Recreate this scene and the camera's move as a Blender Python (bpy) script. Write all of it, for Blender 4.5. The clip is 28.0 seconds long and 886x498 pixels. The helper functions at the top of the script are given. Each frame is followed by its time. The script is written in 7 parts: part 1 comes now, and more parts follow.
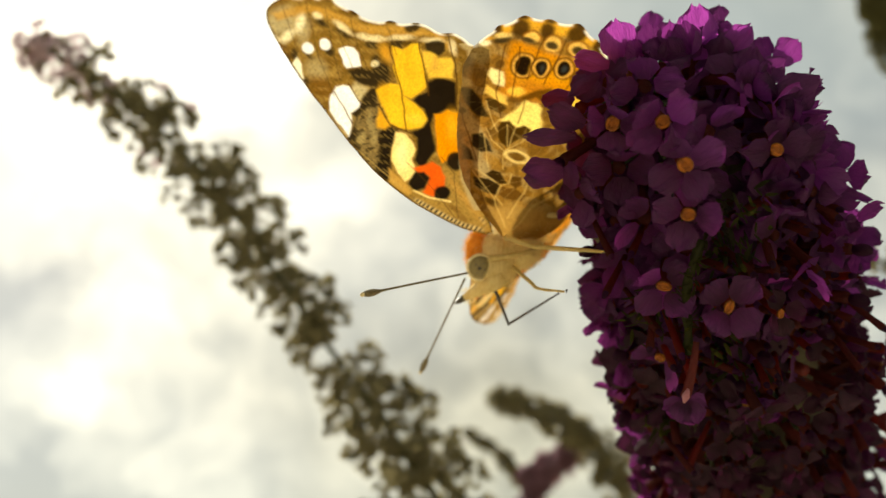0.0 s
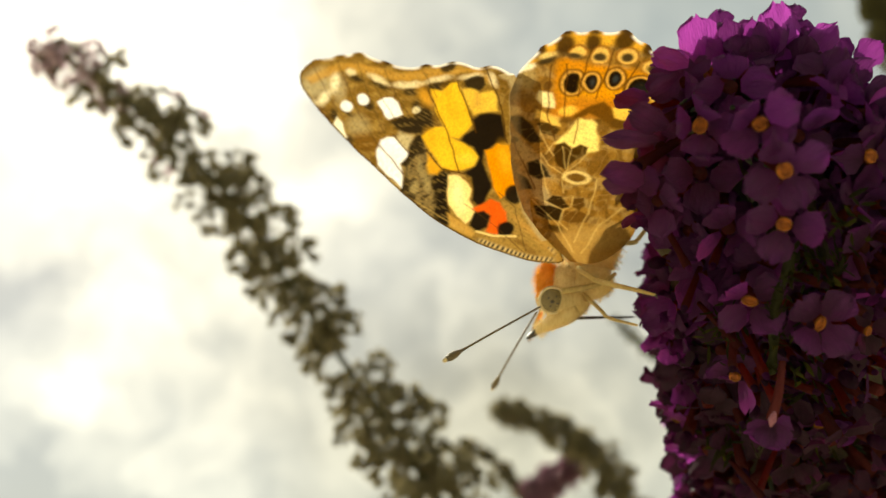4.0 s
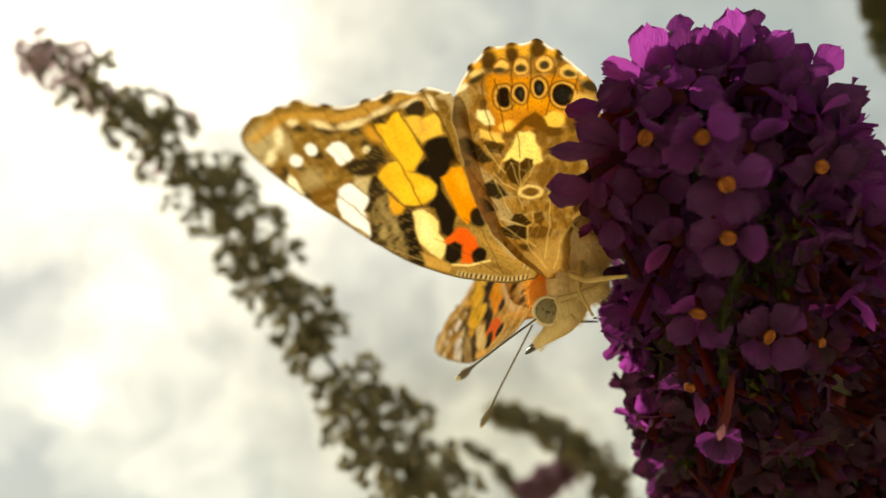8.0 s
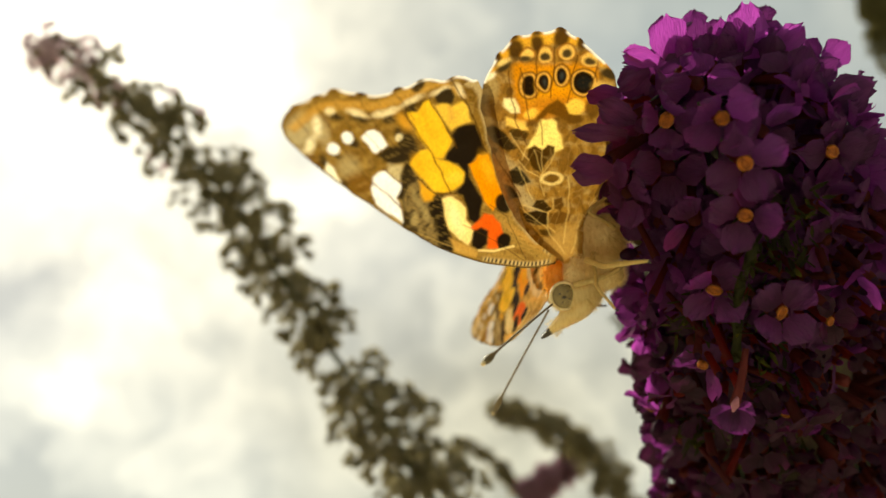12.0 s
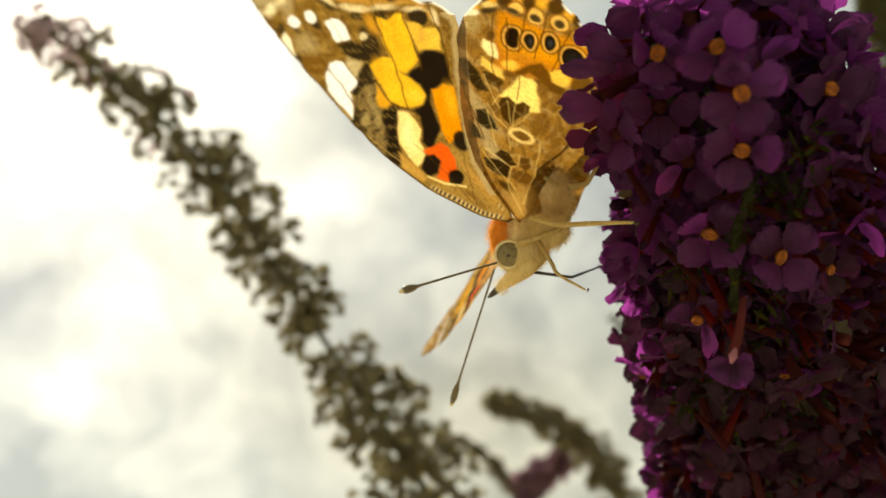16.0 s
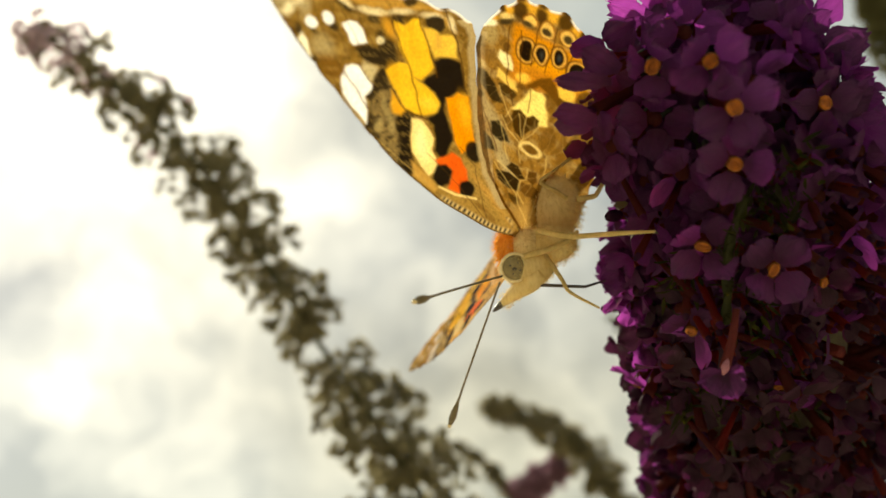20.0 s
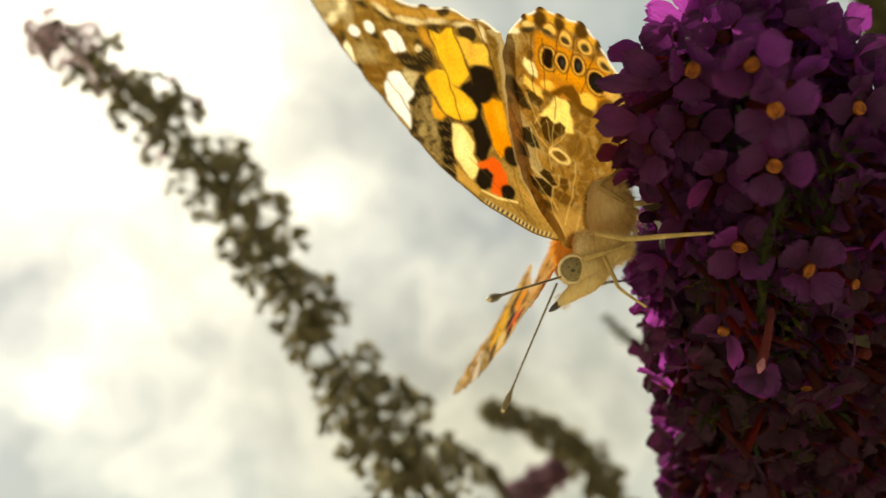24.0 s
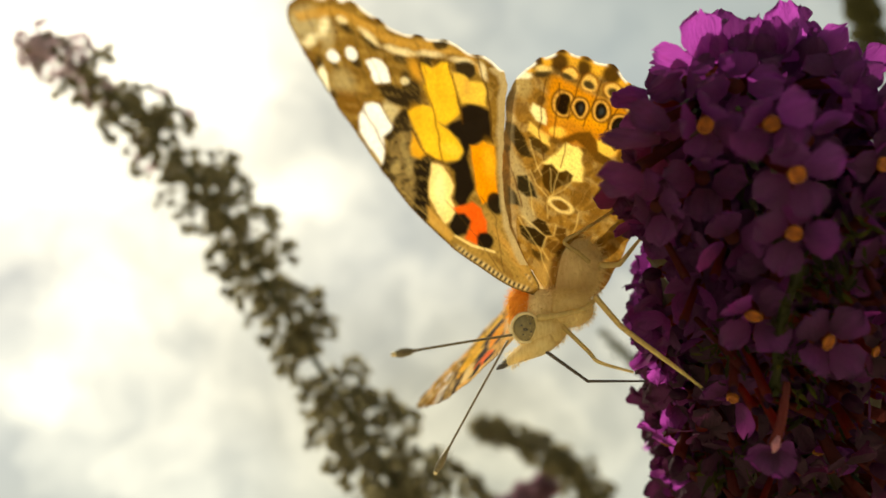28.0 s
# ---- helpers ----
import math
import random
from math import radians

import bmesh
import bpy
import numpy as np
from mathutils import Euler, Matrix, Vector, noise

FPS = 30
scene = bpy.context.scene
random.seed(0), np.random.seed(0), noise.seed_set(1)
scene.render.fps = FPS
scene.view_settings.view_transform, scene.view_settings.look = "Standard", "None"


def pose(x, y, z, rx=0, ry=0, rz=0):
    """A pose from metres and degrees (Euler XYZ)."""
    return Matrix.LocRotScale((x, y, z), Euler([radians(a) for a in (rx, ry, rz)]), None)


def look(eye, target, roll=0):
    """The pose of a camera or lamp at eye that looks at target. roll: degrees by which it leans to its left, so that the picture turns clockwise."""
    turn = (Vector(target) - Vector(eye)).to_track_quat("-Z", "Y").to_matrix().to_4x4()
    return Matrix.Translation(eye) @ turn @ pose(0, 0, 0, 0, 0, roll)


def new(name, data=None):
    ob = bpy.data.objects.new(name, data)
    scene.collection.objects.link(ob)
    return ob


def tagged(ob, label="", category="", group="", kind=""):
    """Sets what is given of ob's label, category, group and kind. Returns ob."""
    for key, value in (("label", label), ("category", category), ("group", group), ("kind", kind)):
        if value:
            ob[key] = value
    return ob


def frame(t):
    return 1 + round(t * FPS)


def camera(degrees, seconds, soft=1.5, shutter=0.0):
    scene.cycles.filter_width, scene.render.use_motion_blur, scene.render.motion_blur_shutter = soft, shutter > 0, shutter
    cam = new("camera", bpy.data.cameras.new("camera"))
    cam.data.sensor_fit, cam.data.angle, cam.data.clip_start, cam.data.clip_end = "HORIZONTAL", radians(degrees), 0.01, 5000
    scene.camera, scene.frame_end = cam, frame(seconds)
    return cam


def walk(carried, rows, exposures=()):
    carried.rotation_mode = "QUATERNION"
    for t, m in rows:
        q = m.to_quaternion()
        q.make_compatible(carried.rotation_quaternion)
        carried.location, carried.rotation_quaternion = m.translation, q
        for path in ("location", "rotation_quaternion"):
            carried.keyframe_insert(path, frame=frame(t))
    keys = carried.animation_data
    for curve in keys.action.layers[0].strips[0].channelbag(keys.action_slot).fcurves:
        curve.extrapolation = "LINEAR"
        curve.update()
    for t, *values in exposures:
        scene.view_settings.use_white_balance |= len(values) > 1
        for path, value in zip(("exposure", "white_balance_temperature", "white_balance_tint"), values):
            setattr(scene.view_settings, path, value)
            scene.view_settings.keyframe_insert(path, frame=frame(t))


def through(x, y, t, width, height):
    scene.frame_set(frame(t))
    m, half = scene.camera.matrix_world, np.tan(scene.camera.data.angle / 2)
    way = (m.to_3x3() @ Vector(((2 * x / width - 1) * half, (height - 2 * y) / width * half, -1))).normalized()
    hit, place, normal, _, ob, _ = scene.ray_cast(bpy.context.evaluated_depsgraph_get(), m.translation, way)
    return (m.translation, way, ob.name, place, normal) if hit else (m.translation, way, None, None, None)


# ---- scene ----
cam = camera(55, 28.0, soft=1.6)
cam.data.dof.use_dof = True
cam.data.dof.focus_distance = 0.066
cam.data.dof.aperture_fstop = 28.0
EYE = Vector((0, 0, 1.5))
TILT = 28.0
STAND = pose(0, 0, 1.5, 90 + TILT, 0, 0)
walk(cam, [(0.0, STAND), (28.0, STAND)], exposures=[(0.0, 0.0, 7150, 4), (28.0, 0.0, 7150, 4)])
WAY = Vector((0, math.cos(radians(TILT)), math.sin(radians(TILT))))
UP = Vector((0, -math.sin(radians(TILT)), math.cos(radians(TILT))))
FOCAL = 784 / math.tan(radians(27.5))


def ray(a, b):
    """A world direction from two places on the drawing grid of the view."""
    return Vector((1, 0, 0)) * ((a - 784) / FOCAL) + UP * ((441 - b) / FOCAL) + WAY


def at(a, b, depth):
    return EYE + ray(a, b) * depth


# ---- light ----
SUN = ray(90, -110).normalized()
ELEV, AZIM = math.asin(SUN.z), math.atan2(SUN.x, SUN.y)
world = bpy.data.worlds.new("sky")
scene.world = world
world.use_nodes = True
wn = world.node_tree
sky = wn.nodes.new("ShaderNodeTexSky")
sky.sky_type, sky.sun_disc = "NISHITA", False
sky.sun_elevation, sky.sun_rotation = ELEV, AZIM
sky.air_density, sky.dust_density = 1.0, 1.2
# high thin cloud all over the clear sky
co = wn.nodes.new("ShaderNodeTexCoord")
wisp = wn.nodes.new("ShaderNodeTexNoise")
wisp.inputs["Scale"].default_value, wisp.inputs["Detail"].default_value = 2.2, 5.0
wn.links.new(co.outputs["Generated"], wisp.inputs["Vector"])
haze = wn.nodes.new("ShaderNodeMix")
haze.data_type = "RGBA"
thick = wn.nodes.new("ShaderNodeMapRange")
thick.inputs["To Min"].default_value, thick.inputs["To Max"].default_value = 0.45, 0.95
wn.links.new(wisp.outputs["Fac"], thick.inputs["Value"])
wn.links.new(thick.outputs["Result"], haze.inputs[0])
wn.links.new(sky.outputs["Color"], haze.inputs[6])
haze.inputs[7].default_value = (4.35, 4.35, 3.9, 1)
wn.links.new(haze.outputs[2], wn.nodes["Background"].inputs["Color"])
wn.nodes["Background"].inputs["Strength"].default_value = 0.118
sun = new("sun", bpy.data.lights.new("sun", "SUN"))
sun.data.energy, sun.data.angle, sun.data.color = 4.5, radians(0.6), (1.0, 0.93, 0.80)
sun.matrix_world = look(EYE + SUN * 30, EYE)


# ---- materials ----
class Mat:
    """A node material with shortcuts for its nodes."""

    def __init__(self, name):
        self.m = bpy.data.materials.new(name)
        self.m.use_nodes = True
        self.t = self.m.node_tree
        self.t.nodes.clear()
        self.out = self.t.nodes.new("ShaderNodeOutputMaterial")

    def n(self, kind, **sockets):
        node = self.t.nodes.new("ShaderNode" + kind)
        for key, value in sockets.items():
            if key.startswith("_"):
                continue
            self.put(node.inputs[key.replace("__", " ")], value)
        return node

    def put(self, socket, value):
        if isinstance(value, bpy.types.NodeSocket):
            self.t.links.new(value, socket)
        else:
            socket.default_value = value

    def noise(self, scale, detail=4.0, rough=0.55, coords="Object", stretch=None):
        c = self.n("TexCoord").outputs[coords]
        if stretch:
            mp = self.n("Mapping", Vector=c)
            mp.inputs["Scale"].default_value = stretch
            c = mp.outputs["Vector"]
        return self.n("TexNoise", Vector=c, Scale=scale, Detail=detail, Roughness=rough).outputs["Fac"]

    def ramp(self, fac, *stops):
        node = self.n("ValToRGB", Fac=fac)
        el = node.color_ramp.elements
        while len(el) < len(stops):
            el.new(0.5)
        for e, (p, c) in zip(el, stops):
            e.position, e.color = p, (*c, 1)
        return node.outputs["Color"]

    def mix(self, fac, a, b, how="MIX"):
        node = self.t.nodes.new("ShaderNodeMix")
        node.data_type, node.blend_type = "RGBA", how
        for s, v in ((node.inputs[0], fac), (node.inputs[6], a), (node.inputs[7], b)):
            self.put(s, v if isinstance(v, (bpy.types.NodeSocket, float)) else (*v, 1))
        return node.outputs[2]

    def calc(self, how, a, b=0.0):
        node = self.t.nodes.new("ShaderNodeMath")
        node.operation = how
        self.put(node.inputs[0], a), self.put(node.inputs[1], b)
        return node.outputs[0]

    def bump(self, height, strength, distance):
        return self.n("Bump", Height=height, Strength=strength, Distance=distance).outputs["Normal"]

    def done(self, shader):
        self.t.links.new(shader, self.out.inputs["Surface"])
        return self.m

    def leafy(self, colour, through, gloss=0.0, rough=0.5, normal=None, lit=None):
        """A thin sheet that scatters light back and lets it through."""
        d, tr = self.n("BsdfDiffuse", Color=colour), self.n("BsdfTranslucent", Color=lit or colour)
        if normal:
            self.put(d.inputs["Normal"], normal), self.put(tr.inputs["Normal"], normal)
        mx = self.t.nodes.new("ShaderNodeMixShader")
        self.put(mx.inputs[0], through)
        self.t.links.new(d.outputs[0], mx.inputs[1])
        self.t.links.new(tr.outputs[0], mx.inputs[2])
        last = mx.outputs[0]
        if gloss:
            g = self.n("BsdfGlossy", Roughness=rough)
            if normal:
                self.put(g.inputs["Normal"], normal)
            m2 = self.t.nodes.new("ShaderNodeMixShader")
            m2.inputs[0].default_value = gloss
            self.t.links.new(last, m2.inputs[1])
            self.t.links.new(g.outputs[0], m2.inputs[2])
            last = m2.outputs[0]
        return self.done(last)

    def solid(self, colour, rough=0.6, normal=None, sheen=0.0):
        b = self.n("BsdfPrincipled", Roughness=rough)
        self.put(b.inputs["Base Color"], colour)
        if normal:
            self.put(b.inputs["Normal"], normal)
        b.inputs["Sheen Weight"].default_value = sheen
        return self.done(b.outputs[0])


def plain(name, low, high, scale, rough=0.7, bump=0.3, dist=0.0002, sheen=0.0):
    m = Mat(name)
    n = m.noise(scale)
    col = m.ramp(n, (0.3, low), (0.7, high))
    fine = m.noise(scale * 7)
    col = m.mix(0.25, col, m.ramp(fine, (0.35, low), (0.65, high)))
    return m.solid(col, rough, m.bump(fine, bump, dist), sheen)


def petal_material(name, deep, light, through, glow=None, thinnest=0.26):
    """Thin petals: dull by reflected light, richer in the light that passes through them."""
    m = Mat(name)
    r = m.n("ObjectInfo").outputs["Random"]
    n = m.noise(900.0)
    streak = m.noise(1500.0, stretch=(1, 6, 1))
    col = m.mix(m.ramp(n, (0.3, (0, 0, 0)), (0.7, (1, 1, 1))), deep, light)
    col = m.mix(m.calc("MULTIPLY", r, 0.6), col, deep)
    col = m.mix(0.35, col, m.ramp(streak, (0.35, deep), (0.7, light)))
    root = m.n("SeparateXYZ", Vector=m.n("TexCoord").outputs["Object"]).outputs["X"]
    root = m.ramp(m.calc("MULTIPLY", root, 400.0), (0.10, (0.45, 0.30, 0.30)), (0.75, (1.0, 1.0, 1.0)))
    if glow:
        col = m.mix(1.0, col, root, "MULTIPLY")
    lit = None
    if glow:
        thin = m.ramp(r, (0.0, [c * thinnest for c in glow]), (0.70, [c * (thinnest + 0.16) for c in glow]), (0.90, glow))
        lit = m.mix(0.3, thin, m.mix(1.0, thin, m.ramp(streak, (0.3, (0.4, 0.4, 0.4)), (0.7, (1.0, 1.0, 1.0))), "MULTIPLY"))
    return m.leafy(col, through, 0.012, 0.5, m.bump(streak, 0.8, 0.0003), lit)


def wing_material(name, through):
    m = Mat(name)
    att = m.n("Attribute")
    att.attribute_name = "pattern"
    fine = m.noise(5200.0, 2.0)
    soft = m.noise(700.0, 4.0)
    col = m.mix(0.28, att.outputs["Color"], m.ramp(fine, (0.3, (0.35, 0.32, 0.28)), (0.65, (1.15, 1.15, 1.15))), "MULTIPLY")
    col = m.mix(0.30, col, m.ramp(soft, (0.3, (0.5, 0.45, 0.38)), (0.7, (1.1, 1.1, 1.1))), "MULTIPLY")
    return m.leafy(col, through, 0.006, 0.5, m.bump(fine, 0.35, 0.00004))


def furry(name, low, high, through):
    m = Mat(name)
    n, fine = m.noise(900.0), m.noise(5000.0, stretch=(1, 1, 0.25))
    col = m.mix(0.5, m.ramp(n, (0.3, low), (0.7, high)), m.ramp(fine, (0.35, low), (0.65, high)))
    lit = m.mix(0.5, col, (0.98, 0.80, 0.45) if low[1] > 0.25 else high)
    return m.leafy(col, through, 0.02, 0.5, m.bump(fine, 0.6, 0.0001), lit)


WING = wing_material("wing_scales", 0.68)
# skin of the far wings, whose colours are brightened for missing sunlight
WING_FAR = wing_material("far_wing_scales", 0.45)
PETAL = petal_material("purple_petal", (0.046, 0.018, 0.046), (0.130, 0.034, 0.124), 0.42, (0.72, 0.085, 0.70))
# the purple petal again, with sun from behind put into its colour
LIT_PETAL = petal_material("backlit_petal", (0.10, 0.018, 0.095), (0.24, 0.045, 0.22), 0.60, (0.66, 0.090, 0.66), 0.75)
PINK = petal_material("pale_pink_mouth", (0.45, 0.16, 0.22), (0.80, 0.42, 0.46), 0.55)
# darker, browner petals for the lower part of the spike
DARK_PETAL = petal_material("dark_low_petal", (0.026, 0.012, 0.018), (0.070, 0.024, 0.046), 0.32, (0.26, 0.03, 0.16))
BUD = petal_material("purple_bud", (0.03, 0.006, 0.024), (0.10, 0.016, 0.08), 0.5, (0.4, 0.06, 0.34))
TUBE = petal_material("wine_red_tube", (0.07, 0.012, 0.012), (0.23, 0.034, 0.027), 0.5, (0.55, 0.06, 0.04))
THROAT = plain("orange_throat", (0.09, 0.018, 0.001), (0.36, 0.105, 0.003), 1900, 0.9)
GREEN = plain("green_calyx", (0.018, 0.024, 0.006), (0.05, 0.05, 0.014), 1300, 0.6)
BRACT = petal_material("hairy_green_bract", (0.018, 0.022, 0.004), (0.055, 0.054, 0.010), 0.5, (0.14, 0.13, 0.016))
CORE = plain("wine_and_green_stalk", (0.05, 0.02, 0.02), (0.09, 0.08, 0.03), 900, 0.8)
FUR = furry("tan_fur", (0.76, 0.57, 0.24), (1.0, 0.86, 0.48), 0.40)
CREAM = furry("cream_fur", (0.70, 0.52, 0.18), (0.99, 0.85, 0.44), 0.5)
RUST = furry("orange_fur", (0.66, 0.24, 0.02), (0.95, 0.47, 0.06), 0.5)
LIMB = furry("straw_limb", (0.45, 0.32, 0.10), (0.70, 0.54, 0.22), 0.35)
DARK = plain("dark_brown_chitin", (0.02, 0.015, 0.01), (0.07, 0.05, 0.03), 3000, 0.4)
FEELER = plain("brown_feeler", (0.09, 0.065, 0.025), (0.20, 0.15, 0.06), 3000, 0.5)
PALE = plain("pale_ring", (0.60, 0.46, 0.22), (0.80, 0.66, 0.36), 3000, 0.6)
IRIS = plain("olive_eye", (0.15, 0.11, 0.035), (0.25, 0.19, 0.07), 4000, 0.5, 0.2, 0.00005)
FADED = petal_material("faded_brown_capsule", (0.22, 0.19, 0.095), (0.46, 0.40, 0.23), 0.62)
OLIVE = petal_material("olive_capsule", (0.09, 0.085, 0.03), (0.20, 0.18, 0.075), 0.4)
DUSK = petal_material("dusky_mauve", (0.26, 0.13, 0.17), (0.50, 0.30, 0.38), 0.62)
# mauve florets, paled in colour to stand for the sun's glare
GLARE_TIP = petal_material("glare_pale_mauve_tip", (0.54, 0.40, 0.43), (0.85, 0.70, 0.73), 0.70)
TWIG = plain("olive_twig", (0.05, 0.055, 0.02), (0.12, 0.11, 0.05), 300, 0.8)
# ground out of view, made pale to throw fill light upwards
FILL_GROUND = plain("pale_fill_ground", (0.46, 0.40, 0.28), (0.68, 0.60, 0.45), 3, 0.9)


# ---- helpers for meshes ----
def mesh(name, verts, faces, material, smooth=True):
    me = bpy.data.meshes.new(name)
    me.from_pydata([tuple(v) for v in verts], [], faces)
    me.materials.append(material)
    if smooth:
        me.polygons.foreach_set("use_smooth", [True] * len(me.polygons))
    me.update()
    return me


def part(name, me, parent, m=None, label=""):
    ob = new(name, me)
    ob.parent = parent
    if m is not None:
        ob.matrix_basis = m
    return tagged(ob, label) if label else ob


def axes(x, y, z):
    """From right, down and forward to the axes of a thing."""
    return Vector((x, z, -y))


def tube(points, radii, sides=8, squash=1.0):
    """Rings swept along points: vertices and faces, closed at both ends."""
    pts = [Vector(p) for p in points]
    verts, faces = [], []
    ref = Vector((0.13, 0.97, 0.2))
    for i, p in enumerate(pts):
        d = (pts[min(i + 1, len(pts) - 1)] - pts[max(i - 1, 0)]).normalized()
        a = d.cross(ref).normalized()
        b = d.cross(a)
        for k in range(sides):
            w = 2 * math.pi * k / sides
            verts.append(p + (a * math.cos(w) + b * math.sin(w) * squash) * radii[i])
    for i in range(len(pts) - 1):
        for k in range(sides):
            k2 = (k + 1) % sides
            faces.append((i * sides + k, i * sides + k2, (i + 1) * sides + k2, (i + 1) * sides + k))
    faces.append(tuple(range(sides))[::-1])
    faces.append(tuple(range((len(pts) - 1) * sides, len(pts) * sides)))
    return verts, faces


def blob(centre, radii, rough=0.0, scale=1.0, seg=20, rings=12):
    """A lumpy egg: vertices and faces."""
    c, verts, faces = Vector(centre), [], []
    for i in range(rings + 1):
        th = math.pi * (0.02 + 0.96 * i / rings)
        for k in range(seg):
            ph = 2 * math.pi * k / seg
            u = Vector((math.sin(th) * math.cos(ph), math.sin(th) * math.sin(ph), math.cos(th)))
            g = 1 + rough * noise.noise(u * scale + c * 900)
            verts.append(c + Vector((u.x * radii[0], u.y * radii[1], u.z * radii[2])) * g)
    for i in range(rings):
        for k in range(seg):
            k2 = (k + 1) % seg
            faces.append((i * seg + k, (i + 1) * seg + k, (i + 1) * seg + k2, i * seg + k2))
    faces.append(tuple(range(seg)))
    faces.append(tuple(range(rings * seg, (rings + 1) * seg))[::-1])
    return verts, faces


def joined(*pieces):
    verts, faces = [], []
    for v, f in pieces:
        o = len(verts)
        verts += v
        faces += [tuple(i + o for i in q) for q in f]
    return verts, faces


def spline(points, n):
    """n + 1 points on a smooth curve through the given ones."""
    p = [Vector(q) for q in points]
    p = [2 * p[0] - p[1]] + p + [2 * p[-1] - p[-2]]
    out = []
    for i in range(n + 1):
        s = i / n * (len(p) - 3)
        j = min(int(s), len(p) - 4)
        t = s - j
        a, b, c, d = p[j:j + 4]
        out.append(0.5 * (2 * b + (c - a) * t + (2 * a - 5 * b + 4 * c - d) * t * t + (3 * b - a - 3 * c + d) * t ** 3))
    return out


# ---- sky, clouds and ground ----
def ground():
    n, verts, faces = 24, [], []
    for i in range(n + 1):
        r = 0 if i == 0 else 0.5 * 1.47 ** i
        for k in range(32):
            w = 2 * math.pi * k / 32
            verts.append((r * math.cos(w), r * math.sin(w), 0.05 * noise.noise(Vector((r * math.cos(w), r * math.sin(w), 0)) * 0.4) if r < 90 else 0))
    for i in range(n):
        for k in range(32):
            faces.append((i * 32 + k, (i + 1) * 32 + k, (i + 1) * 32 + (k + 1) % 32, i * 32 + (k + 1) % 32))
    return tagged(new("ground", mesh("ground", verts, faces, FILL_GROUND)), "unseen pale ground far below, added to bounce fill light", "ground", kind="structure")


FAR = 900.0


def cloud_material():
    """Thin sunlit clouds: bright where they veil the sun, clear between."""
    m = Mat("sunlit_cloud")
    plain_co = m.n("TexCoord").outputs["Object"]
    # ragged cloud edges: the soft shapes are pulled about by turbulence
    mp = m.n("Mapping", Vector=plain_co)
    mp.inputs["Scale"].default_value = (1 / FAR,) * 3
    curl = m.n("TexNoise", Vector=mp.outputs["Vector"], Scale=9.0, Detail=7.0, Roughness=0.6).outputs["Color"]
    off = m.n("VectorMath")
    off.operation = "MULTIPLY_ADD"
    m.put(off.inputs[0], curl)
    off.inputs[1].default_value, off.inputs[2].default_value = (120, 120, 0), (-60, -60, 0)
    add = m.n("VectorMath")
    add.operation = "ADD"
    m.put(add.inputs[0], plain_co), m.put(add.inputs[1], off.outputs[0])
    co = add.outputs[0]

    def spot(a, b, ra, rb, power=2.0):
        mp = m.n("Mapping", Vector=co)
        mp.vector_type = "POINT"
        k = FOCAL / FAR
        mp.inputs["Scale"].default_value = (k / ra, k / rb, 0)
        mp.inputs["Location"].default_value = (-(a - 784) / ra, (b - 441) / rb, 0)
        ln = m.n("VectorMath", Vector=mp.outputs["Vector"])
        ln.operation = "LENGTH"
        e = m.calc("POWER", ln.outputs["Value"], power)
        return m.calc("POWER", 2.7183, m.calc("MULTIPLY", e, -1.0))

    def field(scale, detail, rough):
        mp = m.n("Mapping", Vector=co)
        mp.inputs["Scale"].default_value = (1 / FAR,) * 3
        return m.n("TexNoise", Vector=mp.outputs["Vector"], Scale=scale, Detail=detail, Roughness=rough, Distortion=0.4).outputs["Fac"]

    def total(*v):
        s = v[0]
        for q in v[1:]:
            s = m.calc("ADD", s, q)
        return s

    def times(a, k):
        return m.calc("MULTIPLY", a, k)

    big, mid, fine = field(4.2, 5.0, 0.5), field(10.0, 6.0, 0.55), field(34.0, 5.0, 0.5)
    glare = total(times(spot(400, 150, 120, 100, 5.0), 0.34), times(spot(130, 690, 70, 62, 5.0), 0.24), times(spot(250, 520, 120, 60, 4.0), 0.20), times(spot(620, 330, 100, 42, 4.0), 0.20), times(spot(1040, 720, 80, 60, 4.0), 0.12), times(spot(160, 10, 420, 250), 0.75), times(spot(230, 400, 240, 190), 0.34), times(spot(330, 760, 420, 240), 0.14), times(spot(560, 350, 170, 45), 0.28), times(spot(470, 120, 70, 110), 0.3), times(spot(200, 600, 110, 80), 0.22), times(spot(500, 480, 90, 110), 0.34), times(spot(120, 700, 90, 60), 0.16), times(spot(400, 680, 120, 70), 0.14), times(spot(750, 470, 160, 70), 0.14))
    grey = total(times(spot(690, 600, 200, 130), 0.08), times(spot(15, 540, 110, 90), 0.26), times(spot(60, 870, 150, 70), 0.30), times(spot(110, 450, 70, 50), 0.20))
    puff = total(times(m.calc("SUBTRACT", big, 0.5), 0.28), times(m.calc("SUBTRACT", mid, 0.5), 1.05), times(m.calc("SUBTRACT", fine, 0.5), 0.34))
    puff = m.calc("MULTIPLY", puff, m.calc("SUBTRACT", 1.0, times(spot(1280, 60, 480, 300), 0.85)))
    light = total(0.12, glare, puff)
    light = m.calc("SUBTRACT", light, grey)
    light = m.calc("MAXIMUM", light, 0.0)
    warm = total(glare, times(puff, 0.8))
    col = m.ramp(warm, (0.0, (1.0, 0.95, 0.78)), (0.35, (1.0, 0.92, 0.74)), (0.9, (1.0, 0.985, 0.93)))
    em = m.n("Emission", Color=col, Strength=light)
    tr = m.n("BsdfTransparent", Color=m.mix(spot(880, 780, 420, 260), m.mix(spot(1280, 60, 420, 270), (1.0, 1.0, 1.0), (0.84, 0.93, 1.0)), (1.0, 0.90, 0.72)))
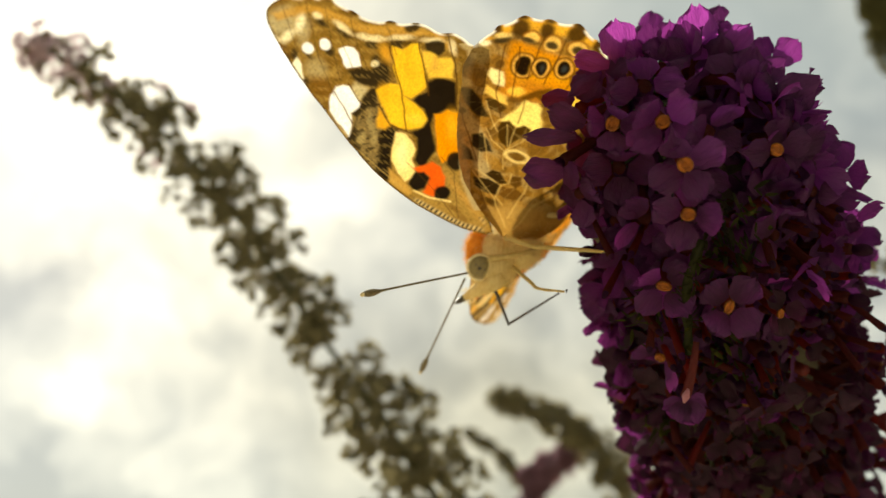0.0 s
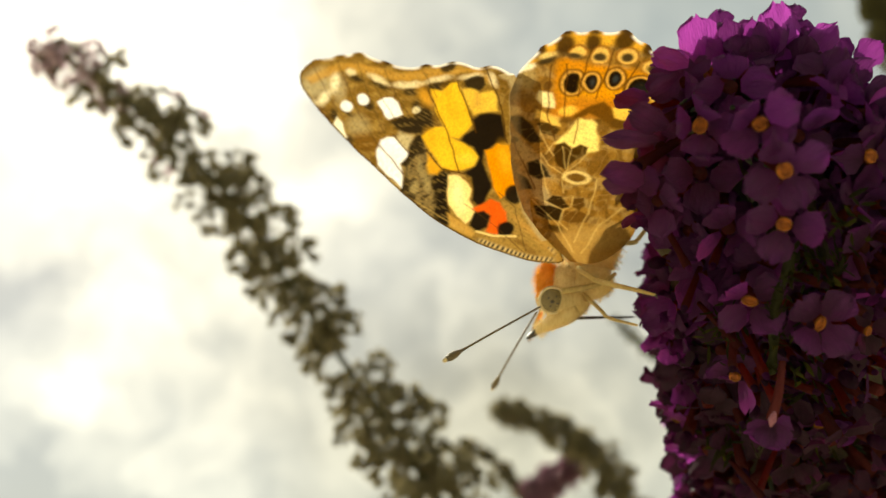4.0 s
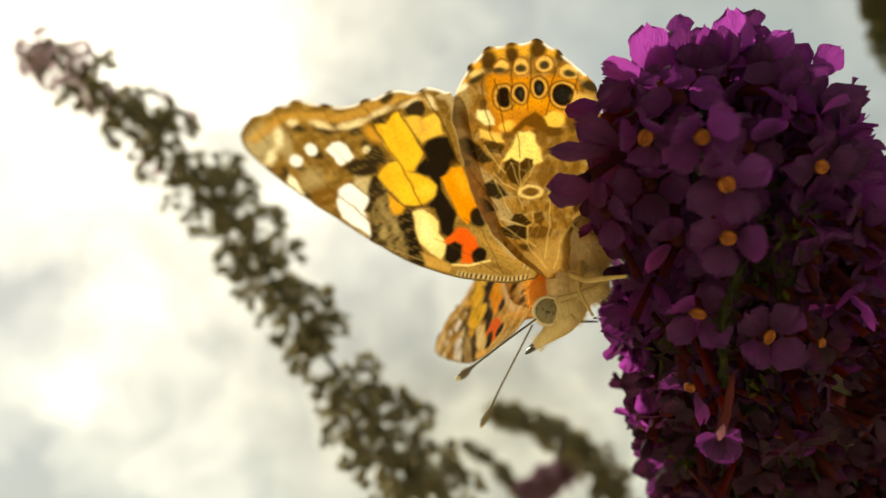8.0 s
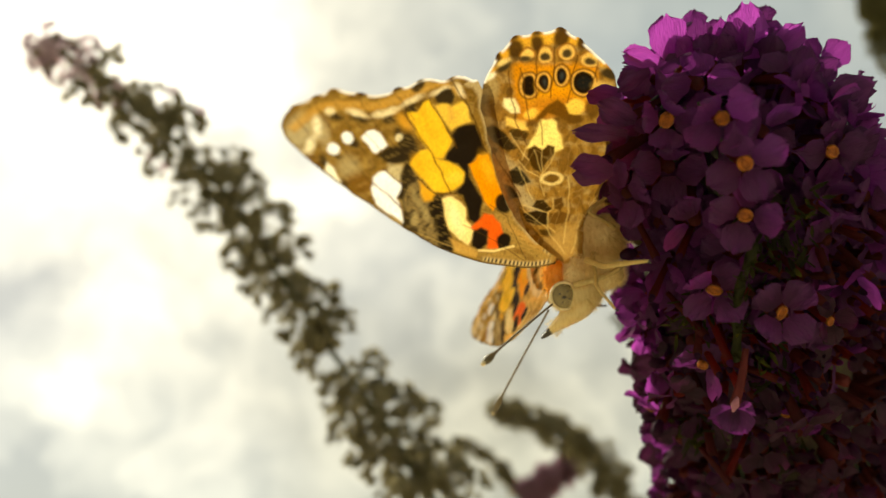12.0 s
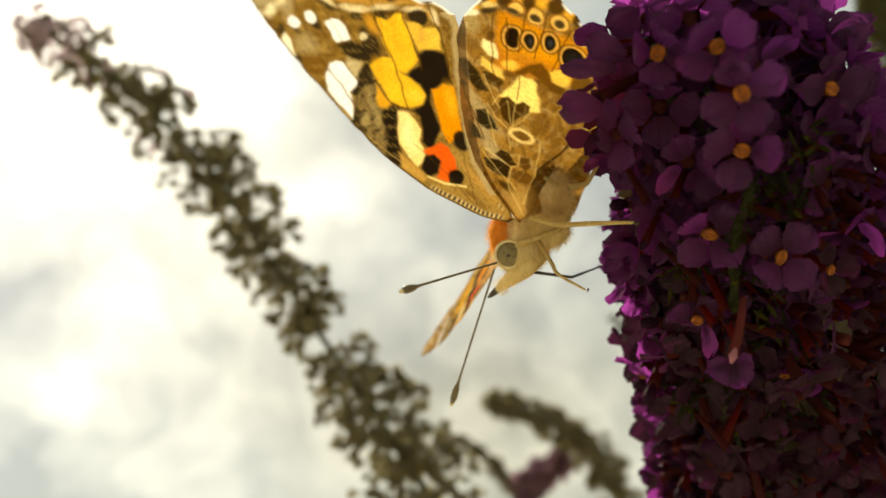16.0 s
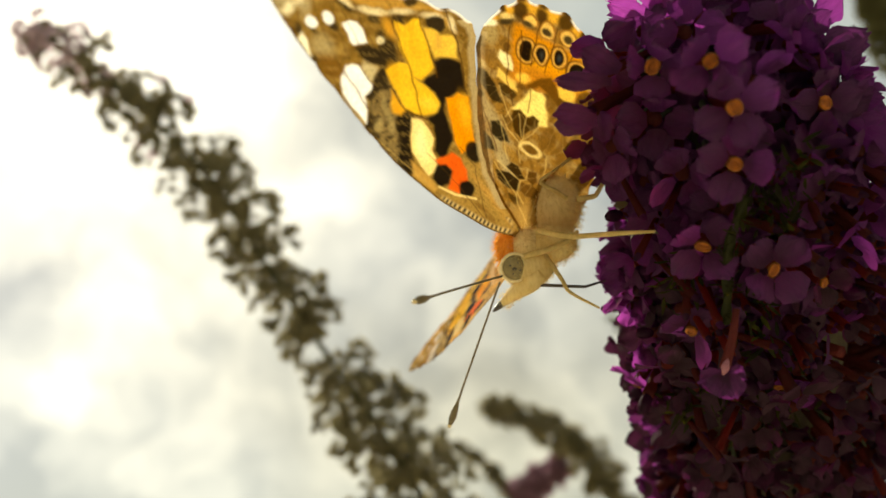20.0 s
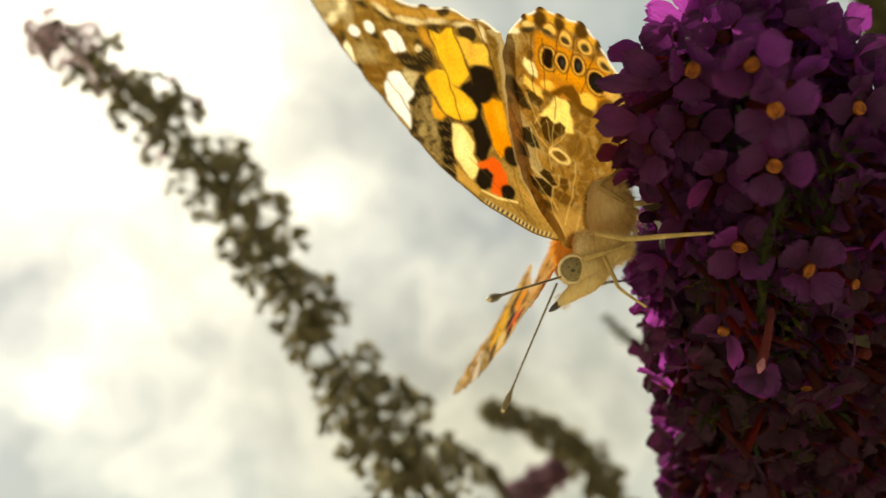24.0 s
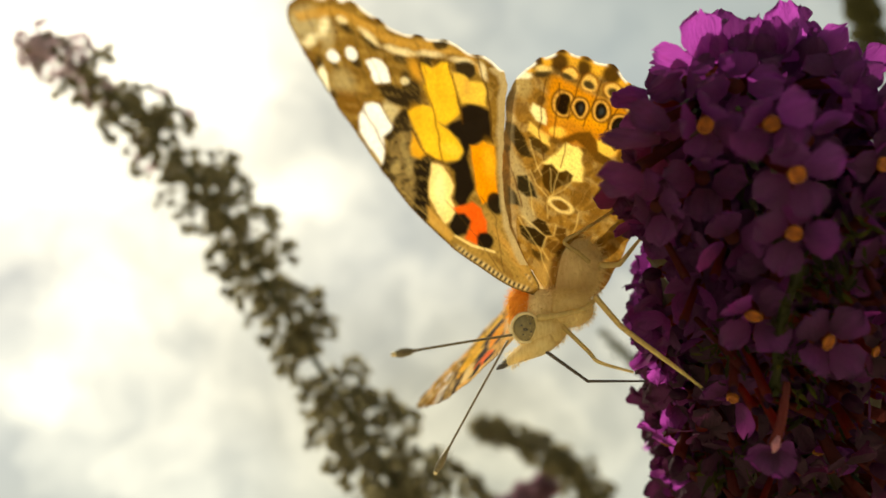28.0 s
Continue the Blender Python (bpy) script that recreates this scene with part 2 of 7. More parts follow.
    mx = m.t.nodes.new("ShaderNodeAddShader")
    m.t.links.new(tr.outputs[0], mx.inputs[0])
    m.t.links.new(em.outputs[0], mx.inputs[1])
    return m.done(mx.outputs[0])


CLOUD_AT = EYE + WAY * FAR


def clouds():
    verts, faces = [], []
    for j in range(-4, 5):
        for i in range(-6, 7):
            verts.append((i * 300, j * 220, 0))
    for j in range(8):
        for i in range(12):
            a = j * 13 + i
            faces.append((a, a + 1, a + 14, a + 13))
    ob = new("backdrop", mesh("backdrop", verts, faces, cloud_material()))
    ob.matrix_basis = Matrix.Translation(CLOUD_AT) @ STAND.to_3x3().to_4x4()
    return tagged(ob, "pale sunlit clouds before the hidden sun", "sky", kind="structure")


# ---- butterfly ----
def inside(px, py, poly):
    """Signed distance of grid points to a closed outline, below zero within."""
    q = np.array(poly, float)
    d2 = np.full(px.shape, 1e18)
    odd = np.zeros(px.shape, bool)
    for (ax, ay), (bx, by) in zip(q, np.roll(q, -1, 0)):
        ex, ey = bx - ax, by - ay
        h = np.clip(((px - ax) * ex + (py - ay) * ey) / (ex * ex + ey * ey + 1e-12), 0, 1)
        d2 = np.minimum(d2, (px - ax - h * ex) ** 2 + (py - ay - h * ey) ** 2)
        cond = (ay > py) != (by > py)
        with np.errstate(divide="ignore", invalid="ignore"):
            odd ^= cond & (px < ax + (py - ay) * ex / (by - ay + 1e-12))
    d = np.sqrt(d2)
    return np.where(odd, -d, d)


def line(px, py, pts):
    d = np.full(px.shape, 1e9)
    for (ax, ay), (bx, by) in zip(pts[:-1], pts[1:]):
        ex, ey = bx - ax, by - ay
        h = np.clip(((px - ax) * ex + (py - ay) * ey) / (ex * ex + ey * ey), 0, 1)
        d = np.minimum(d, np.hypot(px - ax - h * ex, py - ay - h * ey))
    return d


def wobble(px, py, scale, seed):
    """A cheap smooth unevenness of the drawing."""
    r = np.random.RandomState(seed)
    s = np.zeros(px.shape)
    for k in range(7):
        a, f, ph = r.uniform(0, 6.28), r.uniform(0.6, 2.4) / scale, r.uniform(0, 6.28)
        s += np.sin((px * math.cos(a) + py * math.sin(a)) * f * 6.28 + ph)
    return s / 2.6


AMBER, YELLOW, ORANGE, RED = (0.82, 0.38, 0.015), (0.88, 0.48, 0.022), (0.86, 0.28, 0.006), (0.85, 0.11, 0.008)
WHITE = (1.0, 0.97, 0.86)


class Paint:
    """Lays patches of scales on the drawing grid of a wing."""

    def __init__(self, px, py, base):
        self.x = px + 0.8 * wobble(px, py, 48, 3)
        self.y = py + 0.8 * wobble(px, py, 48, 4)
        self.u, self.v = px, py
        self.c = np.tile(np.array(base, float), (px.size, 1))

    def lay(self, dist, colour, soft=3.0, strength=1.0):
        w = np.clip(0.5 - dist / soft, 0, 1)
        w = (w * w * (3 - 2 * w) * strength)[:, None]
        self.c = self.c * (1 - w) + np.array(colour) * w

    def poly(self, pts, colour, soft=3.0, strength=1.0):
        self.lay(inside(self.x, self.y, pts), colour, soft, strength)

    def oval(self, a, b, ra, rb, colour, turn=0.0, soft=3.0, strength=1.0):
        w = radians(turn)
        u = (self.x - a) * math.cos(w) + (self.y - b) * math.sin(w)
        v = -(self.x - a) * math.sin(w) + (self.y - b) * math.cos(w)
        self.lay((np.hypot(u / ra, v / rb) - 1) * min(ra, rb), colour, soft, strength)

    def vein(self, pts, colour, width=2.0, strength=0.8):
        self.lay(line(self.u, self.v, pts) - width / 2, colour, 2.0, strength)


def tone(r, g, b):
    """Pigment of a wing scale, from an everyday 0 to 255 colour."""
    return tuple(1.16 * (c / 255) ** 2.2 for c in (r, g, b))


def fore_grid(px, py):
    """From the forewing's outline grid to the grid on which its pattern is drawn."""
    den = -0.0000402 * px + 0.000113 * py + 1
    return (0.74747 * px + 0.37096 * py + 132.83) / den, (-0.4983 * px + 0.90553 * py + 450.47) / den


def hind_grid(px, py):
    return 0.782 * px + 0.2504 * py + 135.4, -0.43405 * px + 0.9522 * py + 379.9


# dark tufts of the fringe, where the veins end
FORE_TUFTS = ((546, 196), (564, 172), (596, 149), (628, 145), (674, 147), (735, 134), (769, 114), (822, 111))
HIND_TUFTS = ((893, 70), (925, 42), (963, 36), (1003, 26), (1038, 45), (1078, 54), (1102, 84))


def tuft_gap(x, y, tufts):
    return np.min([np.hypot(x - a, y - b) for a, b in tufts], axis=0)


def deepen(p, power):
    """Dense scales: the dark patches hold back more light than the pale ones."""
    lum = p.c @ np.array((0.3, 0.6, 0.1))
    p.c = p.c * (np.clip(lum / 0.42, 0, 1) ** power)[:, None]


def fringe(p, edge, gap, where):
    """Pale hairs along the outer margin, dark at the tufts."""
    w = (np.clip(1.35 - edge / 4.2, 0, 1) * np.clip((gap - 8) / 5, 0, 1) * where)[:, None]
    p.c = p.c * (1 - w) + np.array((0.97, 0.90, 0.76)) * w
    w = (np.clip(1.6 - edge / 6.0, 0, 1) * np.clip((8 - gap) / 5, 0, 1) * where)[:, None]
    p.c = p.c * (1 - w) + np.array(tone(66, 48, 26)) * w


def paint_fore(px, py, edge):
    x, y = fore_grid(px, py)
    dusky, black, cream, gold = tone(58, 46, 28), tone(46, 36, 24), tone(226, 210, 164), tone(188, 138, 56)
    p = Paint(x, y, tone(136, 102, 42))
    p.lay(-20 * wobble(x, y, 60, 9) + 6, tone(112, 80, 32), 26, 0.6)
    p.lay(-20 * wobble(x, y, 45, 19) + 12, tone(164, 130, 66), 22, 0.5)
    # root of the wing, tan with gold streaks
    p.poly([(905, 330), (960, 350), (1060, 440), (1020, 460), (900, 440), (840, 415), (900, 400)], tone(158, 122, 58), 24, 0.9)
    p.oval(955, 395, 42, 5, tone(186, 136, 62), 34, 10, 0.7)
    p.oval(945, 420, 40, 4, tone(112, 76, 30), 28, 8, 0.6)
    # grey and cream marbling of the tip
    p.oval(572, 212, 24, 30, tone(166, 150, 108), 20, 22, 0.85)
    p.oval(612, 215, 9, 26, tone(170, 152, 108), -10, 14, 0.7)
    p.oval(601, 202, 7, 19, cream, -8, 9, 0.95)
    p.oval(591, 236, 8, 15, cream, 15, 9, 0.95)
    p.oval(572, 250, 17, 6, cream, 10, 8, 0.85)
    p.oval(588, 272, 17, 20, tone(116, 82, 36), -30, 14, 0.9)
    p.oval(655, 275, 18, 22, tone(166, 146, 98), -30, 20, 0.75)
    p.oval(674, 304, 24, 18, tone(118, 80, 28), 20, 16, 0.85)
    p.oval(648, 208, 16, 12, tone(124, 90, 34), 0, 12, 0.6)
    # outer border: gold, cream lunules, dark bars
    p.poly([(552, 205), (600, 162), (630, 156), (700, 160), (760, 132), (820, 122), (850, 148), (800, 132), (750, 158), (700, 174), (610, 174), (566, 215)], gold, 10, 0.75)
    for a, b, ra, rb, w in ((622, 176, 7, 7, 10), (668, 180, 18, 6, 18), (716, 178, 24, 7, -14), (758, 157, 20, 5, -28), (808, 139, 17, 5, -24), (842, 138, 6, 14, -34)):
        p.oval(a, b, ra, rb, tone(216, 196, 146), w, 7, 0.9)
    for a, b, ra, rb, w in ((632, 187, 12, 6, 5), (672, 191, 15, 5, 8), (724, 190, 15, 6, -8), (748, 178, 14, 7, -15), (766, 168, 16, 8, -18), (768, 128, 11, 15, 20), (613, 264, 6, 10, -20), (607, 282, 5, 12, -25), (646, 308, 6, 12, 0), (664, 232, 9, 8, 40), (634, 254, 9, 4, 20)):
        p.oval(a, b, ra, rb, dusky, w, 7, 0.9)
    # dark fields
    p.poly([(702, 254), (716, 238), (736, 236), (746, 222), (751, 210), (766, 222), (769, 245), (760, 262), (746, 268), (716, 266)], dusky, 9, 0.97)
    p.oval(742, 214, 14, 12, dusky, 0, 10, 0.85)
    p.oval(738, 222, 6, 7, tone(212, 196, 150), 20, 5, 0.95)
    p.poly([(722, 268), (744, 270), (746, 290), (738, 304), (718, 284)], tone(186, 168, 120), 10, 0.9)
    p.poly([(748, 272), (758, 262), (766, 285), (782, 312), (796, 335), (804, 368), (812, 392), (836, 426), (815, 424), (770, 402), (748, 390), (748, 352), (736, 328), (742, 300)], tone(126, 104, 62), 9, 0.97)
    p.poly([(748, 270), (758, 262), (764, 282), (768, 300), (756, 306), (749, 322), (748, 336), (737, 328), (742, 300)], dusky, 7, 0.97)
    p.poly([(748, 344), (756, 358), (764, 378), (778, 400), (764, 402), (746, 392)], dusky, 8, 0.95)
    p.poly([(797, 325), (815, 322), (816, 345), (820, 370), (830, 395), (840, 426), (812, 418), (806, 392), (800, 368), (787, 345), (791, 335)], black, 7)
    p.lay(-9 * wobble((x * 0.62 + y * 0.78), (y * 0.62 - x * 0.78) * 0.4, 15, 77) + np.where((x > 752) & (x < 806) & (y > 285) & (y < 408), 4, 60), tone(66, 52, 30), 8, 0.75)
    for a, b, ra, rb, w in ((770, 330, 5, 18, -24), (784, 352, 5, 16, -20), (768, 365, 6, 12, -10)):
        p.oval(a, b, ra, rb, tone(168, 146, 92), w, 8, 0.6)
    p.lay(-8 * wobble(x, y, 13, 78) + 8, tone(80, 60, 28), 9, 0.35)
    p.lay(-9 * wobble((x * 0.55 - y * 0.83), (x * 0.83 + y * 0.55) * 0.22, 9, 83) + 6, tone(180, 146, 76), 9, 0.25)
    # bright windows
    p.oval(746, 194, 10, 17, tone(214, 150, 44), -30, 16, 0.75)
    p.poly([(752, 178), (770, 177), (778, 160), (790, 154), (808, 185), (828, 228), (824, 240), (814, 258), (800, 258), (786, 245), (768, 215)], YELLOW, 5)
    p.poly([(757, 268), (772, 245), (786, 243), (800, 258), (815, 262), (835, 268), (850, 282), (848, 302), (832, 314), (815, 320), (800, 316), (775, 292)], YELLOW, 6)
    p.oval(772, 270, 9, 18, AMBER, -30, 14, 0.6)
    p.oval(835, 292, 14, 9, (0.90, 0.56, 0.05), 0, 14, 0.6)
    p.oval(786, 196, 8, 28, AMBER, -28, 12, 0.55)
    p.poly([(772, 298), (800, 318), (796, 332), (784, 334)], AMBER, 8, 0.9)
    p.poly([(800, 166), (814, 158), (826, 168), (838, 160), (846, 158), (862, 192), (848, 197), (836, 202), (826, 210), (812, 192)], (0.84, 0.50, 0.05), 7, 0.95)
    p.poly([(818, 166), (826, 170), (832, 188), (824, 194)], gold, 8, 0.7)
    p.poly([(798, 150), (806, 140), (826, 134), (832, 150), (826, 162), (806, 162)], dusky, 6, 0.95)
    p.poly([(835, 205), (850, 199), (868, 198), (880, 228), (884, 245), (872, 251), (864, 262), (856, 268), (858, 290), (870, 310), (884, 334), (880, 350), (878, 362), (872, 374), (860, 366), (855, 340), (848, 325), (834, 318), (842, 311), (850, 300), (852, 285), (840, 268), (818, 260), (822, 248), (834, 235), (826, 218)], black, 6)
    p.poly([(857, 268), (868, 262), (872, 252), (890, 251), (904, 290), (918, 325), (908, 340), (898, 350), (885, 330)], ORANGE, 5)
    p.oval(890, 276, 10, 26, AMBER, -22, 16, 0.9)
    p.oval(918, 338, 14, 17, black, -20, 6, 0.97)
    p.poly([(813, 328), (828, 326), (842, 332), (853, 345), (855, 365), (867, 382), (869, 398), (860, 412), (842, 400), (826, 382), (817, 355)], tone(240, 204, 122), 5)
    p.oval(836, 362, 9, 28, tone(246, 218, 152), -22, 14, 0.7)
    p.poly([(862, 380), (876, 366), (885, 356), (900, 357), (914, 372), (920, 390), (912, 400), (911, 416), (893, 416), (894, 396), (888, 382), (872, 388)], RED, 6)
    p.poly([(867, 388), (880, 379), (892, 386), (894, 408), (882, 420), (866, 414)], black, 6)
    p.oval(920, 403, 13, 14, black, 10, 5)
    p.poly([(826, 398), (850, 408), (876, 424), (872, 434), (836, 424)], tone(186, 140, 64), 7, 0.9)
    p.vein(((880, 420), (905, 421), (938, 412)), tone(222, 190, 116), 4, 0.85)
    # white windows
    p.oval(629, 242, 9, 11, WHITE, -20, 3.5)
    p.oval(652, 223, 9.5, 11, WHITE, -20, 3.5)
    p.poly([(676, 222), (684, 212), (698, 208), (708, 215), (718, 236), (706, 245), (700, 250), (690, 244)], WHITE, 4)
    p.poly([(696, 292), (704, 283), (715, 281), (742, 302), (741, 314), (735, 328), (744, 350), (748, 372), (722, 354), (702, 340), (695, 312)], WHITE, 5)
    p.poly([(700, 344), (746, 374), (748, 388), (700, 362)], tone(218, 186, 116), 6, 0.85)
    p.vein(((700, 352), (748, 382)), tone(130, 92, 36), 2, 0.8)
    p.poly([(618, 266), (630, 276), (642, 300), (640, 314), (626, 312), (611, 294), (616, 282)], tone(240, 228, 190), 4, 0.97)
    # veins
    for pts in (((748, 180), (800, 262), (828, 320)), ((788, 152), (838, 240)), ((825, 116), (865, 185), (886, 246)), ((697, 302), (745, 346)), ((712, 276), (745, 306)), ((770, 292), (800, 320), (836, 320)), ((612, 280), (640, 304))):
        p.vein(pts, tone(92, 60, 22), 2.4, 0.85)
    for pts in (((596, 160), (650, 250), (700, 310)), ((628, 156), (665, 225), (700, 280)), ((655, 180), (690, 225), (712, 250)), ((674, 160), (700, 200), (730, 235)), ((735, 150), (765, 190)), ((960, 440), (900, 400), (850, 375)), ((960, 435), (925, 360), (895, 340)), ((564, 185), (600, 235), (625, 262))):
        p.vein(pts, tone(86, 62, 28), 1.8, 0.6)
    for pts in (((640, 318), (745, 392), (830, 425), (900, 445)), ((655, 318), (750, 382), (860, 425))):
        p.vein(pts, tone(176, 142, 76), 2.4, 0.5)
    # dark line and ribs of the leading edge
    p.lay(edge + 60 * np.clip((px - 0.9 * py - 560) / 60, 0, 1) - 3 + np.where((px > 885) & (py < 480), 60, 0), tone(84, 64, 32), 3, 0.8)
    rib = np.clip(0.5 + 0.9 * np.sin((px * 0.83 + py * 0.55) * 0.72 + 0.8 * wobble(px, py, 60, 21)), 0, 1)
    band = np.clip((14 - edge) / 5, 0, 1) * np.clip((edge - 2) / 3, 0, 1) * np.where(py > 412 + 0.55 * (px - 800), 1.0, 0.0) * np.clip((px - 800) / 20, 0, 1) * np.clip((945 - px) / 12, 0, 1) * np.clip((py - 430) / 10, 0, 1)
    w = (band * 0.6)[:, None]
    p.c = p.c * (1 - w) + np.array(tone(214, 186, 128)) * w
    w = (band * rib * 0.95)[:, None]
    p.c = p.c * (1 - w) + np.array(black) * w
    deepen(p, 0.25)
    # buff inner margin, lightened in colour against the shade of the overlap
    w = (np.clip((16 - edge) / 6, 0, 1) * np.where((px > 872) & (py > 120) & (py < 470), 0.9, 0.0))[:, None]
    p.c = p.c * (1 - w) + np.array((0.46, 0.33, 0.14)) * w
    fringe(p, edge, tuft_gap(x, y, FORE_TUFTS), np.clip((px - 0.9 * py - 560) / 60, 0, 1) * np.where(py < 128, 1.0, 0.0))
    return p.c


def paint_hind(px, py, edge):
    x, y = hind_grid(px, py)
    gold, bark, umber, buff, lace = tone(226, 176, 84), tone(116, 80, 28), tone(70, 54, 28), tone(172, 146, 92), tone(216, 184, 108)
    p = Paint(x, y, tone(158, 114, 46))
    p.lay(-18 * wobble(x, y, 40, 29) + 6, buff, 18, 0.40)
    p.lay(-18 * wobble(x, y, 30, 39) + 9, tone(124, 86, 34), 16, 0.55)
    # orange field and border
    p.poly([(922, 92), (935, 82), (970, 90), (1066, 88), (1068, 150), (1010, 168), (940, 190), (925, 125)], tone(206, 128, 24), 14, 0.95)
    p.poly([(930, 148), (965, 150), (1060, 150), (1060, 175), (1010, 182), (950, 195), (930, 190)], tone(196, 122, 34), 14, 0.8)
    p.oval(1000, 135, 30, 14, tone(222, 140, 24), 0, 18, 0.6)
    p.poly([(865, 110), (890, 65), (925, 42), (1003, 28), (1080, 52), (1110, 100), (1070, 95), (1060, 66), (1000, 52), (925, 62), (890, 100)], tone(220, 158, 48), 9, 0.9)
    for a, b, ra, rb in ((893, 80, 9, 15), (925, 62, 12, 18), (963, 52, 10, 15), (1003, 42, 13, 16), (1040, 54, 10, 11), (1079, 64, 11, 17)):
        p.oval(a, b, ra, rb, tone(92, 62, 24), 0, 9, 0.92)
    p.oval(884, 128, 15, 20, tone(168, 142, 86), 0, 14, 0.9)
    p.oval(884, 110, 11, 6, tone(236, 222, 178), -35, 6, 0.9)
    p.oval(905, 86, 12, 6, tone(226, 190, 110), -30, 7, 0.9)
    for a, b, ra, rb, w in ((945, 72, 14, 14, 0), (978, 72, 15, 18, 0), (1013, 68, 16, 16, 10), (1053, 82, 21, 15, 12), (1092, 94, 12, 9, 40)):
        p.oval(a, b, ra, rb, tone(160, 100, 30), w, 4, 0.8)
        p.oval(a, b + 1, ra - 3, rb - 3, gold, w, 5, 0.97)
    for a, b, ra, rb, w in ((943, 79, 12, 5, 5), (978, 76, 9, 7, 0), (1013, 71, 8, 7, 10), (1053, 86, 11, 6, 8), (908, 94, 14, 5, -35), (1088, 110, 16, 8, 18)):
        p.oval(a, b, ra, rb, tone(84, 68, 40), w, 6, 0.95)
    # eyespots
    for a, b, ra, rb, core in ((950, 127, 10, 18, (60, 42, 24)), (975, 122, 7, 13, (78, 78, 70)), (1006, 110, 9, 13, (74, 78, 74)), (1043, 124, 15, 19, (54, 52, 44))):
        p.oval(a, b + 4, ra + 8, rb + 12, AMBER, -8, 10, 0.4)
        p.oval(a, b, ra + 8, rb + 8, tone(110, 66, 20), -8, 4, 0.85)
        p.oval(a, b, ra + 5, rb + 5, tone(214, 156, 66), -8, 3.5, 0.97)
        p.oval(a, b, ra + 1, rb + 1, tone(58, 40, 20), -8, 3.5)
        p.oval(a + 1, b, ra - 4, rb - 6, tone(*core), -8, 6)
    p.poly([(908, 148), (928, 150), (934, 176), (918, 176), (908, 164)], tone(238, 218, 148), 6, 0.97)
    p.oval(918, 137, 7, 9, tone(120, 84, 36), 0, 5, 0.95)
    p.oval(872, 160, 9, 18, tone(92, 70, 36), 0, 8, 0.8)
    p.oval(892, 166, 16, 11, tone(140, 102, 46), 0, 10, 0.8)
    p.oval(880, 190, 12, 9, tone(196, 170, 112), 0, 8, 0.9)
    # pale band and brown chevrons
    p.poly([(910, 184), (945, 192), (950, 208), (935, 206), (914, 198)], tone(232, 186, 84), 7, 0.95)
    p.oval(956, 178, 13, 9, tone(238, 186, 70), -20, 8, 0.95)
    p.oval(1030, 168, 17, 14, tone(240, 190, 74), 0, 9, 0.95)
    p.oval(1075, 135, 18, 12, tone(226, 180, 90), 20, 12, 0.7)
    p.poly([(966, 186), (985, 162), (1000, 152), (1014, 164), (1020, 180), (1040, 184), (1042, 196), (1020, 198), (1000, 184), (985, 178), (972, 194)], tone(124, 80, 24), 6, 0.93)
    for a, b, ra, rb, w in ((958, 194, 11, 6, -25), (1030, 190, 14, 7, 5), (1064, 166, 14, 24, 15), (1000, 192, 6, 9, 0)):
        p.oval(a, b, ra, rb, tone(122, 84, 32), w, 7, 0.85)
    p.poly([(952, 240), (964, 212), (974, 190), (990, 188), (1000, 196), (1006, 220), (1012, 242), (998, 250), (966, 240)], tone(246, 214, 112), 7, 0.97)
    # brown patches of the middle and the root, between pale lace
    p.poly([(900, 238), (960, 300), (962, 336), (985, 372), (960, 362), (932, 330), (905, 270), (885, 235)], tone(168, 146, 98), 12, 0.85)
    p.poly([(874, 200), (895, 200), (912, 214), (932, 240), (916, 246), (892, 228)], umber, 6, 0.93)
    p.poly([(917, 208), (934, 204), (951, 214), (946, 226), (926, 224)], tone(94, 68, 28), 5, 0.95)
    p.poly([(918, 282), (934, 274), (948, 290), (958, 302), (940, 311), (924, 302)], tone(62, 50, 28), 6, 0.95)
    p.poly([(910, 306), (924, 312), (936, 330), (920, 336)], tone(58, 46, 26), 6, 0.95)
    p.oval(892, 244, 6, 6, tone(70, 54, 28), 0, 5, 0.8)
    p.oval(902, 300, 7, 18, tone(96, 74, 34), -20, 8, 0.6)
    for a, b, ra, rb, w in ((1010, 202, 8, 13, 0), (1032, 214, 9, 16, 0), (1062, 215, 13, 16, 0), (1018, 262, 13, 24, 12), (1044, 275, 10, 24, 0), (1040, 330, 9, 26, 0), (1062, 260, 8, 20, 0)):
        p.oval(a, b, ra, rb, tone(136, 94, 36), w, 7, 0.8)
    p.poly([(950, 256), (954, 242), (964, 236), (974, 246), (984, 236), (997, 240), (996, 254), (984, 268), (974, 286), (964, 282), (956, 272)], tone(92, 62, 20), 4, 0.97)
    p.oval(946, 268, 8, 14, tone(120, 84, 34), -20, 6, 0.7)
    p.oval(994, 298, 20, 13, lace, 4, 4, 0.97)
    p.oval(994, 298, 14, 8, tone(128, 88, 32), 4, 4, 0.97)
    p.poly([(960, 348), (968, 336), (980, 338), (996, 356), (984, 361)], tone(78, 54, 22), 4, 0.97)
    p.poly([(998, 338), (1010, 334), (1018, 350), (1010, 360), (1000, 354)], tone(112, 74, 26), 4, 0.95)
    p.poly([(946, 362), (966, 356), (986, 362), (986, 384), (970, 384), (952, 376)], tone(70, 50, 22), 4, 0.97)
    p.poly([(990, 364), (1008, 360), (1028, 366), (1026, 380), (1000, 386), (989, 380)], tone(124, 84, 32), 4, 0.97)
    p.poly([(972, 392), (990, 394), (1006, 406), (990, 408), (976, 402)], tone(92, 64, 24), 5, 0.93)
    p.oval(960, 318, 16, 9, tone(168, 122, 48), 35, 8, 0.7)
